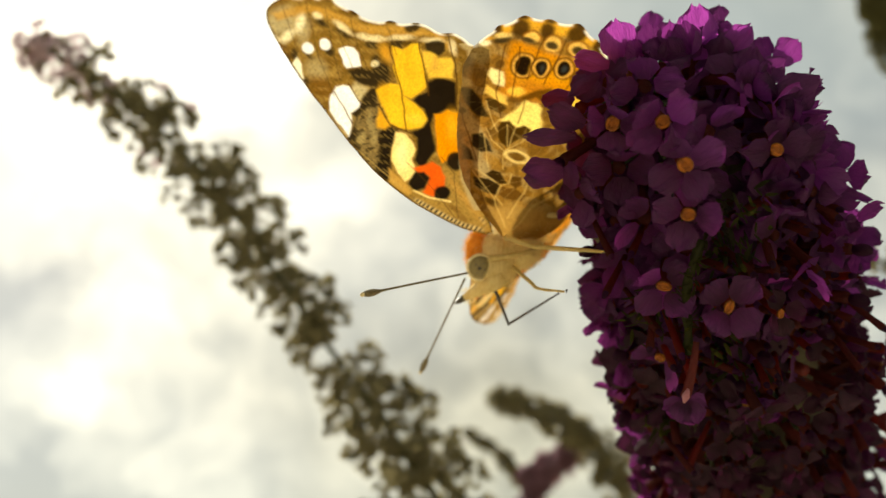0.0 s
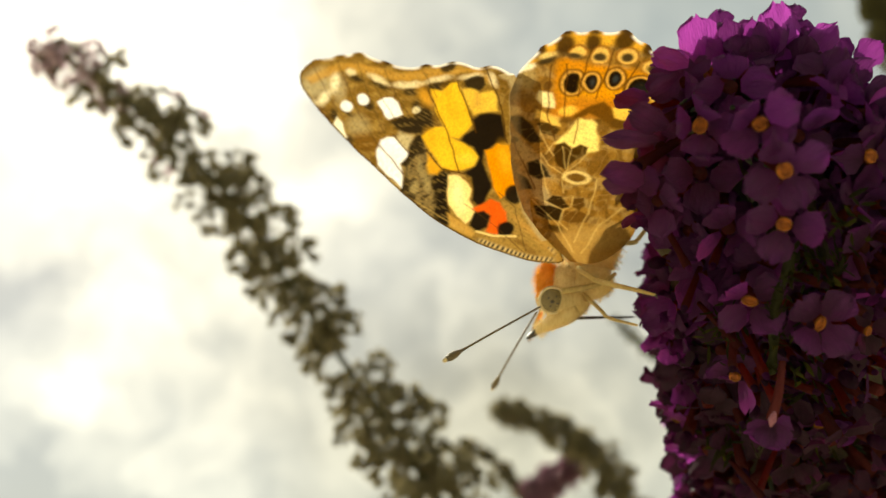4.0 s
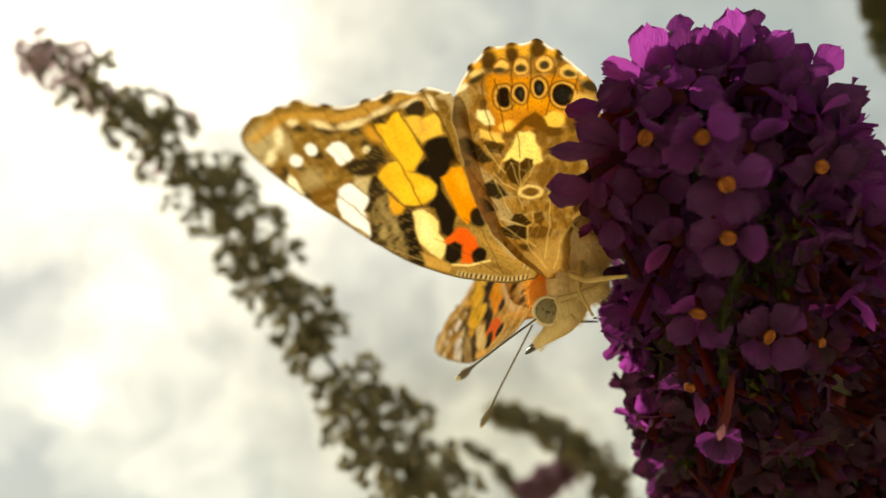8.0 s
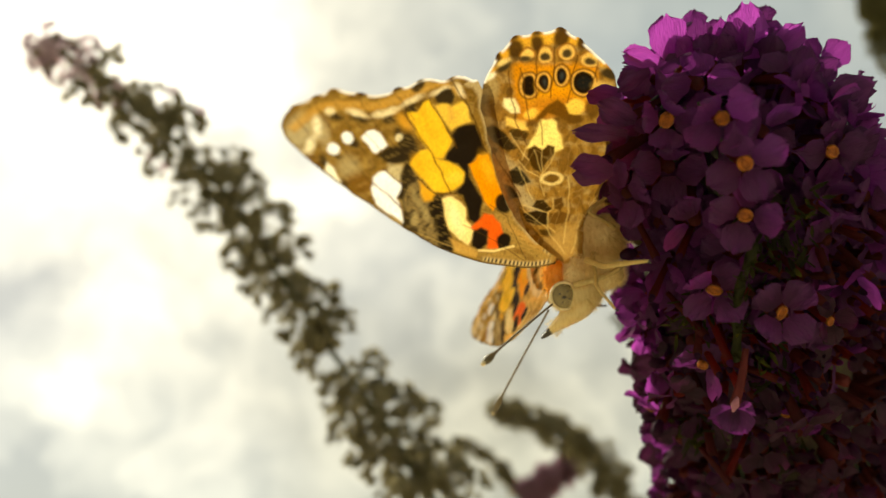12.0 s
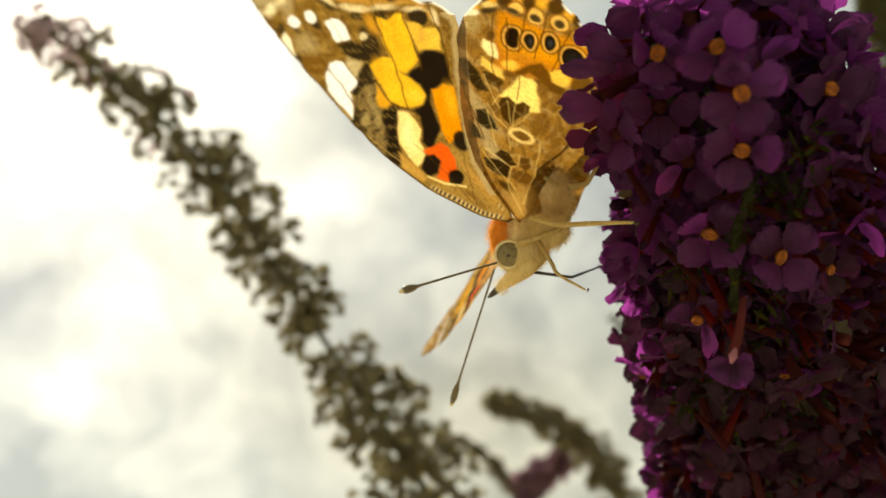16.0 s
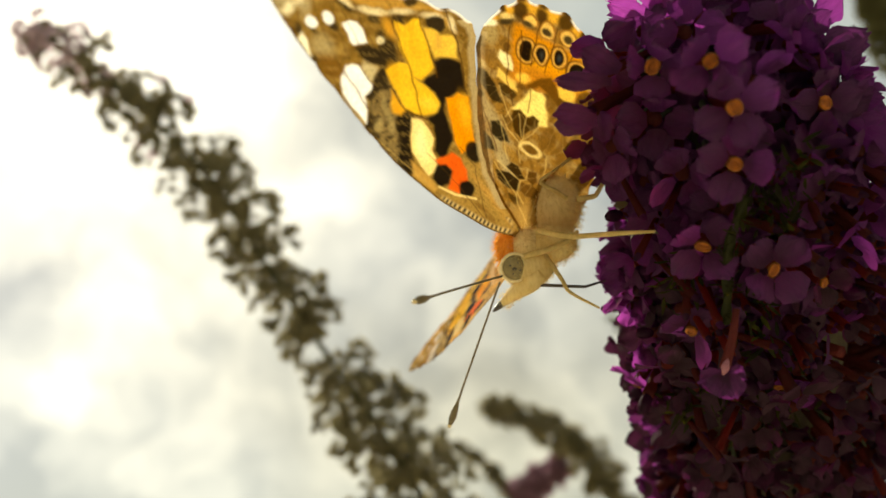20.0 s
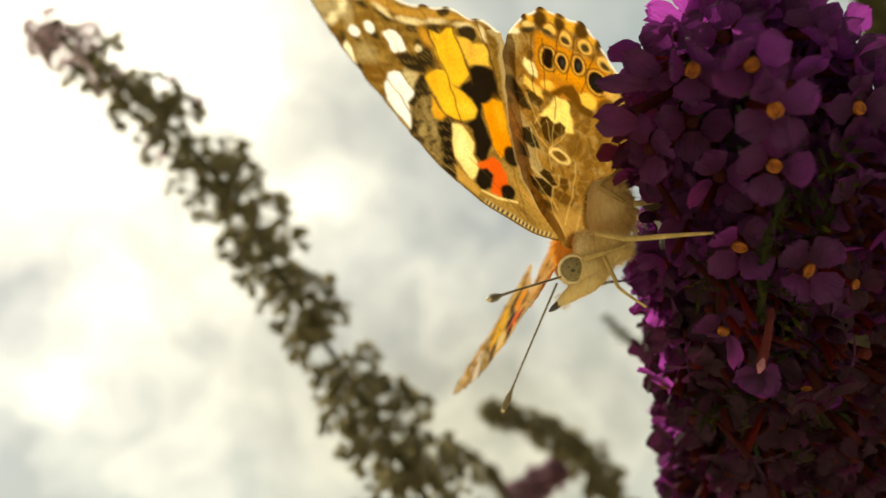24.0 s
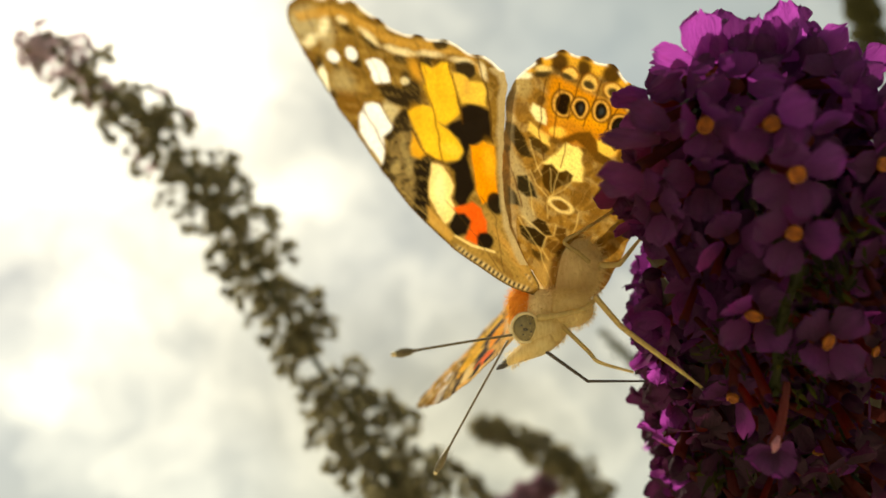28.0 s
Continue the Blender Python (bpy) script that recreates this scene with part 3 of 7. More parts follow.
    p.lay(-8 * wobble(x, y, 9, 78) + 7, tone(110, 76, 30), 7, 0.30)
    p.lay(13 * np.abs(wobble(x, y, 34, 51)) - 1.0 + np.where((y < 200) | (y > 395), 40, 0), lace, 3, 0.18)
    p.poly([(995, 400), (1030, 385), (1085, 370), (1090, 470), (1010, 480), (985, 425)], tone(178, 138, 70), 26, 0.85)
    # pale lace of veins
    for pts in (((999, 248), (991, 268), (976, 290)), ((935, 262), (950, 282), (975, 296)), ((975, 290), (976, 310), (982, 330)), ((945, 346), (968, 354), (988, 362), (998, 354), (996, 335)), ((988, 362), (985, 386), (1002, 398)), ((1022, 296), (1024, 360), (1015, 420)), ((936, 275), (960, 335)), ((1018, 440), (985, 390), (940, 350)), ((1030, 440), (1045, 380), (1075, 330)), ((974, 240), (977, 286)), ((962, 244), (974, 284)), ((950, 238), (942, 262)), ((920, 212), (936, 240), (952, 262))):
        p.vein(pts, lace, 2.2, 0.38)
    for pts in (((915, 100), (928, 190), (950, 235)), ((937, 95), (952, 190)), ((962, 60), (963, 150)), ((994, 60), (988, 150)), ((1030, 75), (1018, 160)), ((1069, 80), (1052, 150)), ((868, 200), (900, 262), (940, 330)), ((974, 190), (975, 236))):
        p.vein(pts, tone(112, 68, 24), 2.2, 0.75)
    deepen(p, 0.5)
    # pale front strip, lightened too where the doubled wings darken
    w = (np.clip((20 - edge) / 10, 0, 1) * np.where((px < 905) & (py > 150), 0.25, 0.0))[:, None]
    p.c = p.c * (1 - w) + np.array((0.80, 0.64, 0.34)) * w
    fringe(p, edge, tuft_gap(x, y, HIND_TUFTS), np.where((py < 215) & ((px > 912) | (py < 140)), 1.0, 0.0))
    return p.c


def paint_fore_lit(px, py, edge):
    """The far forewing's upper side: forewing colours brightened to stand for sunlight."""
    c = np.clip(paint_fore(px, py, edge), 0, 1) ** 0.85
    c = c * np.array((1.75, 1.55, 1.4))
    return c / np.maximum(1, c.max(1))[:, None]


def paint_hind_lit(px, py, edge):
    """The far hindwing's upper side: hindwing colours brightened to a sunlit gold."""
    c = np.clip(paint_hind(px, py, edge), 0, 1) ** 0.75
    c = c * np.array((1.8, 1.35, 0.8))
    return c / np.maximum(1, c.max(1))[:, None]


FORE = [(948, 524), (900, 506), (850, 474), (800, 437), (738, 376), (684, 304), (642, 240), (600, 176), (562, 110), (538, 62), (526, 24), (534, 2), (556, -8), (600, -3), (640, 2), (662, 18), (690, 40), (722, 56), (760, 66), (790, 70), (815, 76), (842, 96), (868, 100), (890, 119), (903, 142), (896, 250), (906, 400), (955, 508)]
HIND = [(962, 522), (918, 455), (888, 385), (877, 300), (880, 230), (887, 158), (914, 121), (950, 101), (986, 92), (1030, 106), (1072, 119), (1105, 158), (1130, 195), (1150, 235), (1148, 280), (1134, 340), (1112, 400), (1085, 460), (1050, 515), (1005, 535)]
SPREAD_FORE = Matrix(((0.03755982, -0.00015915, -34.59783385), (0.00673942, 0.02586414, -19.14658297), (-0.0004066, -0.00007622, 1.0)))
SPREAD_HIND = Matrix(((0.03778757, 0.00163916, -36.46103819), (0.00678982, 0.0267347, -20.00248857), (-0.00039143, -0.00011031, 1.0)))


def wing_mesh(name, outline, grid, paint, teeth, placed, tufts, step=1.9, lift=0.0, camber=0.0006, skin=WING):
    """A thin curved membrane cut to its outline, its scales in the attribute 'pattern'."""
    pts = spline([(a, b, 0) for a, b in outline] + [(*outline[0], 0)], 260)
    c = Vector((sum(p.x for p in pts) / 261, sum(p.y for p in pts) / 261, 0))
    edge = []
    for i, p in enumerate(pts[:-1]):
        lo, hi = teeth
        k = 0.0
        if lo < i / 260 < hi:
            gap = tuft_gap(*placed(p.x, p.y), tufts)
            k = 6.0 * math.exp(-(gap / 10) ** 2) - 1.5
        edge.append(tuple((p + (p - c).normalized() * k)[:2]))
    q = np.array(edge)
    xs, ys = np.arange(q[:, 0].min() - step, q[:, 0].max() + 2 * step, step), np.arange(q[:, 1].min() - step, q[:, 1].max() + 2 * step, step)
    gx, gy = [a.ravel() for a in np.meshgrid(xs, ys)]
    d = inside(gx, gy, edge)
    h = 0.5
    for _ in range(3):
        nx, ny = inside(gx + h, gy, edge) - inside(gx - h, gy, edge), inside(gx, gy + h, edge) - inside(gx, gy - h, edge)
        ln = np.hypot(nx, ny) + 1e-9
        move = np.where((d > 0) & (d < step * 1.5), d, 0)
        gx, gy = gx - nx / ln * move, gy - ny / ln * move
        d = np.where(move > 0, inside(gx, gy, edge), d)
    w = len(xs)
    ok = (d < 0.4).reshape(-1, w)
    full = ok[:-1, :-1] & ok[:-1, 1:] & ok[1:, 1:] & ok[1:, :-1]
    j, i = np.nonzero(full)
    quads = np.stack([j * w + i, j * w + i + 1, (j + 1) * w + i + 1, (j + 1) * w + i], 1)
    used = np.unique(quads)
    slot = np.full(len(gx), -1)
    slot[used] = np.arange(len(used))
    gx, gy, d = gx[used], gy[used], d[used]
    g = np.array(grid)
    den = g[2, 0] * gx + g[2, 1] * gy + g[2, 2]
    u, v = (g[0, 0] * gx + g[0, 1] * gy + g[0, 2]) / den, (g[1, 0] * gx + g[1, 1] * gy + g[1, 2]) / den
    r = np.hypot(u, v) / 20
    z = camber * (r * r) + 0.00006 * wobble(gx, gy, 70, 5) + lift
    verts = np.stack([u / 1000, z, -v / 1000], 1)
    me = mesh(name, verts.tolist(), [tuple(f) for f in slot[quads].tolist()], skin)
    col = np.ones((len(gx), 4), np.float32)
    col[:, :3] = np.clip(paint(gx, gy, -np.minimum(d, 0)), 0, 1)
    att = me.color_attributes.new("pattern", "FLOAT_COLOR", "POINT")
    att.data.foreach_set("color", col.ravel())
    return me


UNIT = 0.0000435


def spot(a, b, deep=0.0):
    """A place in the butterfly's space from its drawing grid; deep in grid units."""
    return axes((a - 934) * UNIT, (b - 580) * UNIT, deep * UNIT)


def fur(places, length, seed, material_parent, name, material):
    """Many fine short hairs on an egg-shaped part: places is (centre, radii)."""
    r = random.Random(seed)
    verts, faces = [], []
    for centre, radii, count in places:
        for _ in range(count):
            u = Vector((r.gauss(0, 1), r.gauss(0, 1), r.gauss(0, 1))).normalized()
            p = Vector(centre) + Vector((u.x * radii[0], u.y * radii[1], u.z * radii[2])) * 0.98
            d = (u + Vector((r.gauss(0, 0.35), r.gauss(0, 0.35), r.gauss(0, 0.35) - 0.5))).normalized() * length * r.uniform(0.5, 1.3)
            s = d.cross(Vector((r.gauss(0, 1), r.gauss(0, 1), r.gauss(0, 1)))).normalized() * length * 0.035
            o = len(verts)
            verts += [p - s, p + s, p + d]
            faces.append((o, o + 1, o + 2))
    return part(name, mesh(name, verts, faces, material, False), material_parent)


def build_butterfly():
    b = new("butterfly")
    tagged(b, "orange, black and white butterfly drinking from a purple flower", "butterfly")
    fore = wing_mesh("forewing", FORE, SPREAD_FORE, paint_fore, (0.42, 0.86), fore_grid, FORE_TUFTS)
    hind = wing_mesh("hindwing", HIND, SPREAD_HIND, paint_hind, (0.24, 0.72), hind_grid, HIND_TUFTS, lift=-0.0006, camber=-0.0003)
    far_hind = wing_mesh("hindwing", HIND[:10] + [(1052, 160), (1034, 300), (1006, 440), (985, 510)], SPREAD_HIND, paint_hind_lit, (0.24, 0.72), hind_grid, HIND_TUFTS, 4.5, 0.00018, 0.0003, WING_FAR)
    far_fore = wing_mesh("forewing", FORE, SPREAD_FORE, paint_fore_lit, (0.42, 0.86), fore_grid, FORE_TUFTS, 2.6, 0.0, -0.0006, WING_FAR)
    wings = [part(n, me, b, None, lab) for n, me, lab in (("forewing", fore, "orange and black forewing with white spots"), ("hindwing", hind, "tan hindwing with a row of eyespots"), ("forewing", far_fore, "orange and black forewing with white spots"), ("hindwing", far_hind, "tan hindwing with a row of eyespots"))]
    u = UNIT
    # trunk
    tc, tr = spot(1018, 478, 76), (58 * u, 40 * u, 64 * u)
    v, f = blob(tc, tr, 0.06, 3.0, 28, 18)
    thorax = part("thorax", mesh("thorax", v, f, FUR), b, None, "tan furry thorax")
    fur([(tc, tr, 6500)], 10 * u, 5, thorax, "fur", FUR)
    fur([(tc, [q * 0.97 for q in tr], 2400)], 22 * u, 25, thorax, "long_fur", CREAM)
    ab = [spot(1030, 450, 130), spot(1082, 395, 205), spot(1122, 325, 260), spot(1146, 255, 300), spot(1158, 205, 320)]
    v, f = tube(spline(ab, 24), [u * (27 - 0.8 * abs(i - 6)) * (1 + 0.06 * math.cos(i * 2.1)) for i in range(25)], 18)
    part("abdomen", mesh("abdomen", v, f, FUR), b)
    # neck and head
    nc, nr = spot(926, 546, 32), (24 * u, 28 * u, 40 * u)
    v, f = blob(nc, nr, 0.08, 3.0)
    collar = part("collar", mesh("collar", v, f, RUST), b, None, "orange furry collar")
    fur([(nc, nr, 1600)], 14 * u, 6, collar, "fur", RUST)
    kc, kr = spot(958, 545, 26), (34 * u, 30 * u, 34 * u)
    v, f = blob(kc, kr, 0.06, 3.0)
    neck = part("neck", mesh("neck", v, f, FUR), b, None, "tan furry neck")
    fur([(kc, kr, 1800)], 14 * u, 16, neck, "fur", FUR)
    cc, cr = spot(1004, 548, 32), (52 * u, 38 * u, 36 * u)
    v, f = blob(cc, cr, 0.06, 3.0)
    chest = part("chest", mesh("chest", v, f, CREAM), b, None, "cream furry chest")
    fur([(cc, cr, 2200)], 13 * u, 9, chest, "fur", CREAM)
    hc, hr = spot(958, 584, 24), (50 * u, 33 * u, 38 * u)
    v, f = blob(hc, hr, 0.05, 3.0)
    hd = part("head", mesh("head", v, f, CREAM), b, None, "cream furry head")
    fur([(hc, hr, 1800)], 10 * u, 7, hd, "fur", CREAM)
    for side in (-1, 1):
        ec = spot(931, 580, 6 if side < 0 else 46)
        v, f = blob(ec, (25 * u, 17 * u, 25 * u), 0, 1, 24, 14)
        eye = part("eye", mesh("eye", v, f, IRIS), hd, None, "dark-barred olive compound eye")
        ring = [ec + axes(25.5 * u * math.cos(w), 25.5 * u * math.sin(w), side * 6 * u) for w in [i * math.pi / 16 for i in range(33)]]
        v, f = tube(ring, [3.2 * u] * 33, 6)
        part("eye_ring", mesh("eye_ring", v, f, PALE), eye)
        for dx, dy, ra, rb in ((-2, 2, 5, 3.4), (-9, -5, 2.6, 1.6), (6, -8, 2.4, 1.4), (8, 6, 2.4, 1.4), (-6, 11, 2.2, 1.3)):
            v, f = blob(ec + axes(dx * u, dy * u, side * 15.6 * u), (ra * u, 2.2 * u, rb * u), 0, 1, 12, 6)
            part("pupil", mesh("pupil", v, f, DARK), eye)
        pl = [spot(978, 596, 24 + side * 14), spot(950, 614, 24 + side * 13), spot(920, 632, 24 + side * 9), spot(889, 651, 24 + side * 4)]
        v, f = tube(spline(pl, 12), [u * r for r in (18, 20, 21, 21, 20, 18, 16, 14, 12, 10, 8, 5, 1.5)], 12)
        palp = part("palp", mesh("palp", v, f, CREAM), hd, None, "cream pointed palp")
        fur([(p, (13 * u,) * 3, 150) for p in spline(pl, 5)[:5]], 9 * u, 8, palp, "fur", CREAM)
        v, f = tube([spot(900, 644, 24 + side * 5), spot(888, 652, 24 + side * 4), spot(880, 657, 24 + side * 3)], [7 * u, 5 * u, 1.2 * u], 8)
        part("palp_tip", mesh("palp_tip", v, f, DARK), palp, None, "dark grey palp tip")
    # feelers, drawn along +x
    feelers = []
    for _ in range(2):
        n, pts = 18, [(300 * u * i / 18, 6 * u * math.sin(i / 18 * 3.1), 0) for i in range(19)]
        v, f = tube(pts, [u * (2.1 if i < 15 else (3.0, 6.5, 7.0, 3.0)[i - 15]) for i in range(19)], 8)
        stem = part("antenna", mesh("antenna", v, f, FEELER), b, None, "thin dark antenna with a pale-tipped club")
        v, f = blob((298 * u, 0, 0), (5.5 * u, 4 * u, 4 * u), 0, 1, 10, 6)
        part("club_tip", mesh("club_tip", v, f, PALE), stem)
        feelers.append(stem)
    # legs, drawn from the hip along +x to the foot
    legs = []
    for shape, w in (([(0, 0), (52, -8), (78, -10), (150, -5), (195, -2), (235, 0)], (5.6, 5.2, 4.8, 4.4, 3.4, 2.2)), ([(0, 0), (-24, -42), (-22, -54), (70, -44), (100, -40), (150, -6)], (6.5, 5, 4.4, 3.8, 3.2, 2.2)), ([(0, 0), (30, -10), (40, -8), (60, 4), (80, 16), (95, 22)], (6, 5, 4.4, 4, 3, 2.4))):
        pts = spline([(a * u, 0, b * u * (-1 if w[0] == 9 else 1)) for a, b in shape], 30)
        v, f = tube(pts, [u * np.interp(i, (0, 6, 12, 18, 24, 30), w) for i in range(31)], 8)
        lg = part("leg", mesh("leg", v, f, LIMB), b, None, "straw-coloured jointed leg")
        v, f = tube([(shape[-1][0] * u, 0, -shape[-1][1] * u * 0), ((shape[-1][0] + 5) * u, 2 * u, -4 * u)], [2.4 * u, 0.6 * u], 6)
        part("claw", mesh("claw", v, f, DARK), lg)
        legs.append(lg)
    legs[2].matrix_basis = Matrix.Translation(spot(1066, 470, 30)) @ pose(0, 0, 0, 0, -20, 0)
    for marks, w in (([(950, 562, -6), (990, 556, -12), (1030, 546, -8), (1056, 530, 4)], 6), ([(1050, 465, 40), (1030, 448, 38), (1004, 428, 34), (1030, 412, 50), (1066, 392, 74), (1105, 368, 96)], 4.2)):
        pts = spline([spot(*q) for q in marks], 24)
        v, f = tube(pts, [u * w * (1 - 0.015 * i) for i in range(25)], 8)
        part("leg", mesh("leg", v, f, LIMB), b, None, "straw-coloured jointed leg")
    # proboscis: two rods with a joint, drawn along +x
    v, f = joined(tube([(i * 10.2 * u, 0, 0) for i in range(11)], [u * (3.5 - 0.07 * i) for i in range(11)], 8), blob((102 * u, 0, 0), (2.9 * u,) * 3, 0, 1, 8, 6))
    tongue = part("proboscis", mesh("proboscis", v, f, DARK), b, None, "thin black uncoiled proboscis")
    v, f = tube([(i * 12.4 * u, 0, 0) for i in range(11)], [u * (2.8 - 0.09 * i) for i in range(11)], 8)
    tongue_tip = part("proboscis_tip", mesh("proboscis_tip", v, f, DARK), tongue)
    return (b, *wings, *feelers, *legs[:2], tongue, tongue_tip)


# ---- flowering spike ----
def spike_axis(y):
    """The middle of the spike at a height y (metres down) in its own space."""
    q = y * 1000 + 4.6
    return axes((22.0 + 0.34 * q + 0.0015 * q * q) / 1000, y, (0.45 * q + 0.012 * q * q) / 1000)


def notch(y, z):
    """How far to the side the spike ends at a height y, as a share of the distance z, on the side where the butterfly sits."""
    return 0.004 + np.interp((y - 4.1) / z, (-0.29, -0.24, -0.16, -0.10, -0.085, -0.06, -0.03, 0.0, 0.11, 0.17, 0.225, 0.29), (0.28, 0.243, 0.213, 0.222, 0.256, 0.242, 0.240, 0.248, 0.250, 0.260, 0.268, 0.267))


def beyond(p):
    """Whether a place lies outside the spike's notched side, where the butterfly sits."""
    x, y, z = p.x * 1000, -p.z * 1000, p.y * 1000 + 65.5
    return (x + 2.3) / z < notch(y, z)


def petal_mesh(seed, curl, length=0.0026, width=0.0026, skin=PETAL):
    """One crinkled lobe, rooted at the origin, growing along +x, opening to +z."""
    r = random.Random(seed)
    n, m = 9, 10
    ph = [r.uniform(0, 6.28) for _ in range(4)]
    verts, faces = [], []
    for i in range(n + 1):
        s = i / n
        wd = width * 0.5 * ((0.36 + 0.64 * math.sin(s / 0.6 * math.pi / 2)) if s < 0.6 else math.sqrt(1 - ((s - 0.6) / 0.415) ** 2))
        for j in range(m + 1):
            c = j / m * 2 - 1
            tooth = (0.005 if j % 2 else -0.004) * s * s
            ragged = 1 + 0.045 * math.sin(6 * c + ph[0]) * s + tooth
            x = length * s * ragged * (1 - 0.06 * c * c * s)
            y = wd * c * (1 + 0.07 * math.sin(14 * s + ph[2]) + (0.015 if i % 2 else -0.012) * s)
            z = curl * length * s * s + 0.00024 * math.sin(3.2 * c + ph[2] + 3 * s) * s + 0.0006 * c * c * s * (1 if seed % 2 else -0.8) + 0.00016 * math.sin(8 * c + ph[3] + 3 * s) * s * s - 0.00030 * math.exp(-(c / 0.22) ** 2) * s * (1 - s)
            verts.append((x, y, z))
    for i in range(n):
        for j in range(m):
            a = i * (m + 1) + j
            faces.append((a, a + 1, a + m + 2, a + m + 1))
    return mesh("petal", verts, faces, skin)


def build_spike():
    s = new("buddleia_spike")
    tagged(s, "dense purple buddleia flower spike with orange-eyed florets", "flower")
    r = random.Random(11)
    core = [spike_axis(y / 1000) for y in range(-12, 47, 2)]
    n = len(core)
    v, f = tube(core, [0.0012 + 0.0066 * min(1, i / 5) for i in range(n)], 18)
    v = [p + Vector((r.gauss(0, 1), r.gauss(0, 1), r.gauss(0, 1))) * 0.0005 for p in v]
    part("stalk", mesh("stalk", v, f, CORE), s, None, "dull green stalk")
    petals = [petal_mesh(k, c, l, w) for k, (c, l, w) in enumerate(((-0.25, .0023, .0027), (0.05, .0025, .0027), (0.30, .0022, .0028), (-0.45, .0024, .0025), (0.5, .0022, .0026), (0.1, .0026, .0028), (-0.1, .0024, .0029), (0.7, .0021, .0026)))]
    dark_petals = [petal_mesh(k, c, .0022, .0025, DARK_PETAL) for k, c in enumerate((-0.25, 0.1, 0.4, -0.1))]
    rim = [petal_mesh(k, c, .0021, .0024, LIT_PETAL) for k, c in enumerate((-0.25, 0.1, 0.4))]
    v, f = tube([(0, 0, -0.0075), (0, 0, -0.005), (0, 0, -0.002), (0, 0, -0.0004), (0, 0, 0)], [0.00032, 0.00040, 0.00046, 0.00056, 0.0005], 8)
    stem_me = mesh("floret", v, f, TUBE)
    ring = [(0.00045 * math.cos(i * math.pi / 6), 0.00045 * math.sin(i * math.pi / 6), 0.00010) for i in range(13)]
    v, f = joined(tube(ring, [0.00022] * 13, 6), blob((0, 0, 0.00006), (0.0006, 0.0006, 0.00016), 0.2, 2.0, 10, 4))
    throat_me = mesh("throat", v, f, THROAT)
    v, f = blob((0, 0, 0.0008), (0.0006, 0.0006, 0.0010), 0.12, 2.0, 10, 7)
    bud_me = mesh("bud", v, f, BUD)
    calyx = joined(*[tube([(0.0006 * math.cos(w), 0.0006 * math.sin(w), -0.0085), (0.0009 * math.cos(w), 0.0009 * math.sin(w), -0.0068), (0.0010 * math.cos(w), 0.0010 * math.sin(w), -0.0056)], [0.0003, 0.00026, 0.0001], 5) for w in (0, 1.57, 3.14, 4.71)])
    calyx_me = mesh("calyx", *calyx, GREEN)
    known = [(14.6, -7.8, -11.7), (17.5, -7.5, -14.4), (18.8, -4.6, -14.7), (19.2, -1.3, -13.4), (18.1, 3.8, -10.1), (22.5, 5.4, -10.6), (26.4, -5.6, -9.6), (18.8, 9.9, -4.5), (26.7, 14.6, -0.4)]
    spots = []
    for k in known:
        p = axes(*k) / 1000
        c = min((spike_axis(y / 2000) for y in range(-36, 90)), key=lambda q: (q - p).length)
        d = (p - c).normalized()
        if k[2] < -5:
            d = (d + axes(0.0, 0.0, -0.5)).normalized()
        spots.append((p, d, True))
    for k in ((23.6, -10.9, -9.0), (26.0, -9.8, -7.0), (27.8, -9.3, -6.5), (28.8, -8.0, -6.5), (26.8, -8.5, -8.5), (28.8, -5.5, -7.5), (30.3, -4.0, -6.5), (27.6, -6.5, -8.8), (30.3, -6.2, -5.0), (24.8, -10.0, -8.5), (31.3, -2.0, -6.0), (29.5, -2.5, -8.3), (12.0, -8.0, -9.0), (11.3, -5.5, -8.5), (12.4, -3.0, -8.5), (33.5, 2.0, -5.0), (34.0, 6.0, -3.0), (35.0, 10.0, 0.0), (35.5, 14.0, 2.0)):
        p = axes(*k) / 1000
        c = min((spike_axis(y / 2000) for y in range(-36, 90)), key=lambda q: (q - p).length)
        spots.append((p, (p - c).normalized(), False))
    y, w = -0.0118, 0.0
    tip = spike_axis(-0.0100)
    while y < 0.031:
        q = (y + 0.0128) / 0.0120
        rad = 0.0108 * (math.sqrt(max(0.05, 1 - (1 - min(1, q)) ** 2))) + 0.0012 * max(0, min(1, (y + 0.005) / 0.02)) + 0.0016 * max(0, min(1, (y - 0.004) / 0.016))
        w += 2.39996 + r.uniform(-0.15, 0.15)
        a = spike_axis(max(y, -0.0095))
        t = (spike_axis(y + 0.001) - spike_axis(y)).normalized()
        e1 = t.cross(Vector((0, 1, 0))).normalized()
        e2 = t.cross(e1)
        d = (e1 * math.cos(w) + e2 * math.sin(w)).normalized()
        lift = max(0, 1 - q) * 1.3
        d = (d - t * lift).normalized()
        p = a + d * rad * r.uniform(0.84, 1.09) if y > -0.0095 else tip + d * 0.0052 * r.uniform(0.8, 1.1)
        y += 0.000132 + 0.00006 * max(0, q < 0.6)
        if beyond(p) or min((p - k[0]).length for k in spots) < 0.0023:
            continue
        out = d
        d = (d + Vector((r.gauss(0, 0.42), r.gauss(0, 0.42), r.gauss(0, 0.42)))).normalized()
        while d.dot(out) < 0.78:
            d = (d + out * 0.3).normalized()
        spots.append((p, d, False))
    # small florets along the sunlit side, backlight put into their petal colour
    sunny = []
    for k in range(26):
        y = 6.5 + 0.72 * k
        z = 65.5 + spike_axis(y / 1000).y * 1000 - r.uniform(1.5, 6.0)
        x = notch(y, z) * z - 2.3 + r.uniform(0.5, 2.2)
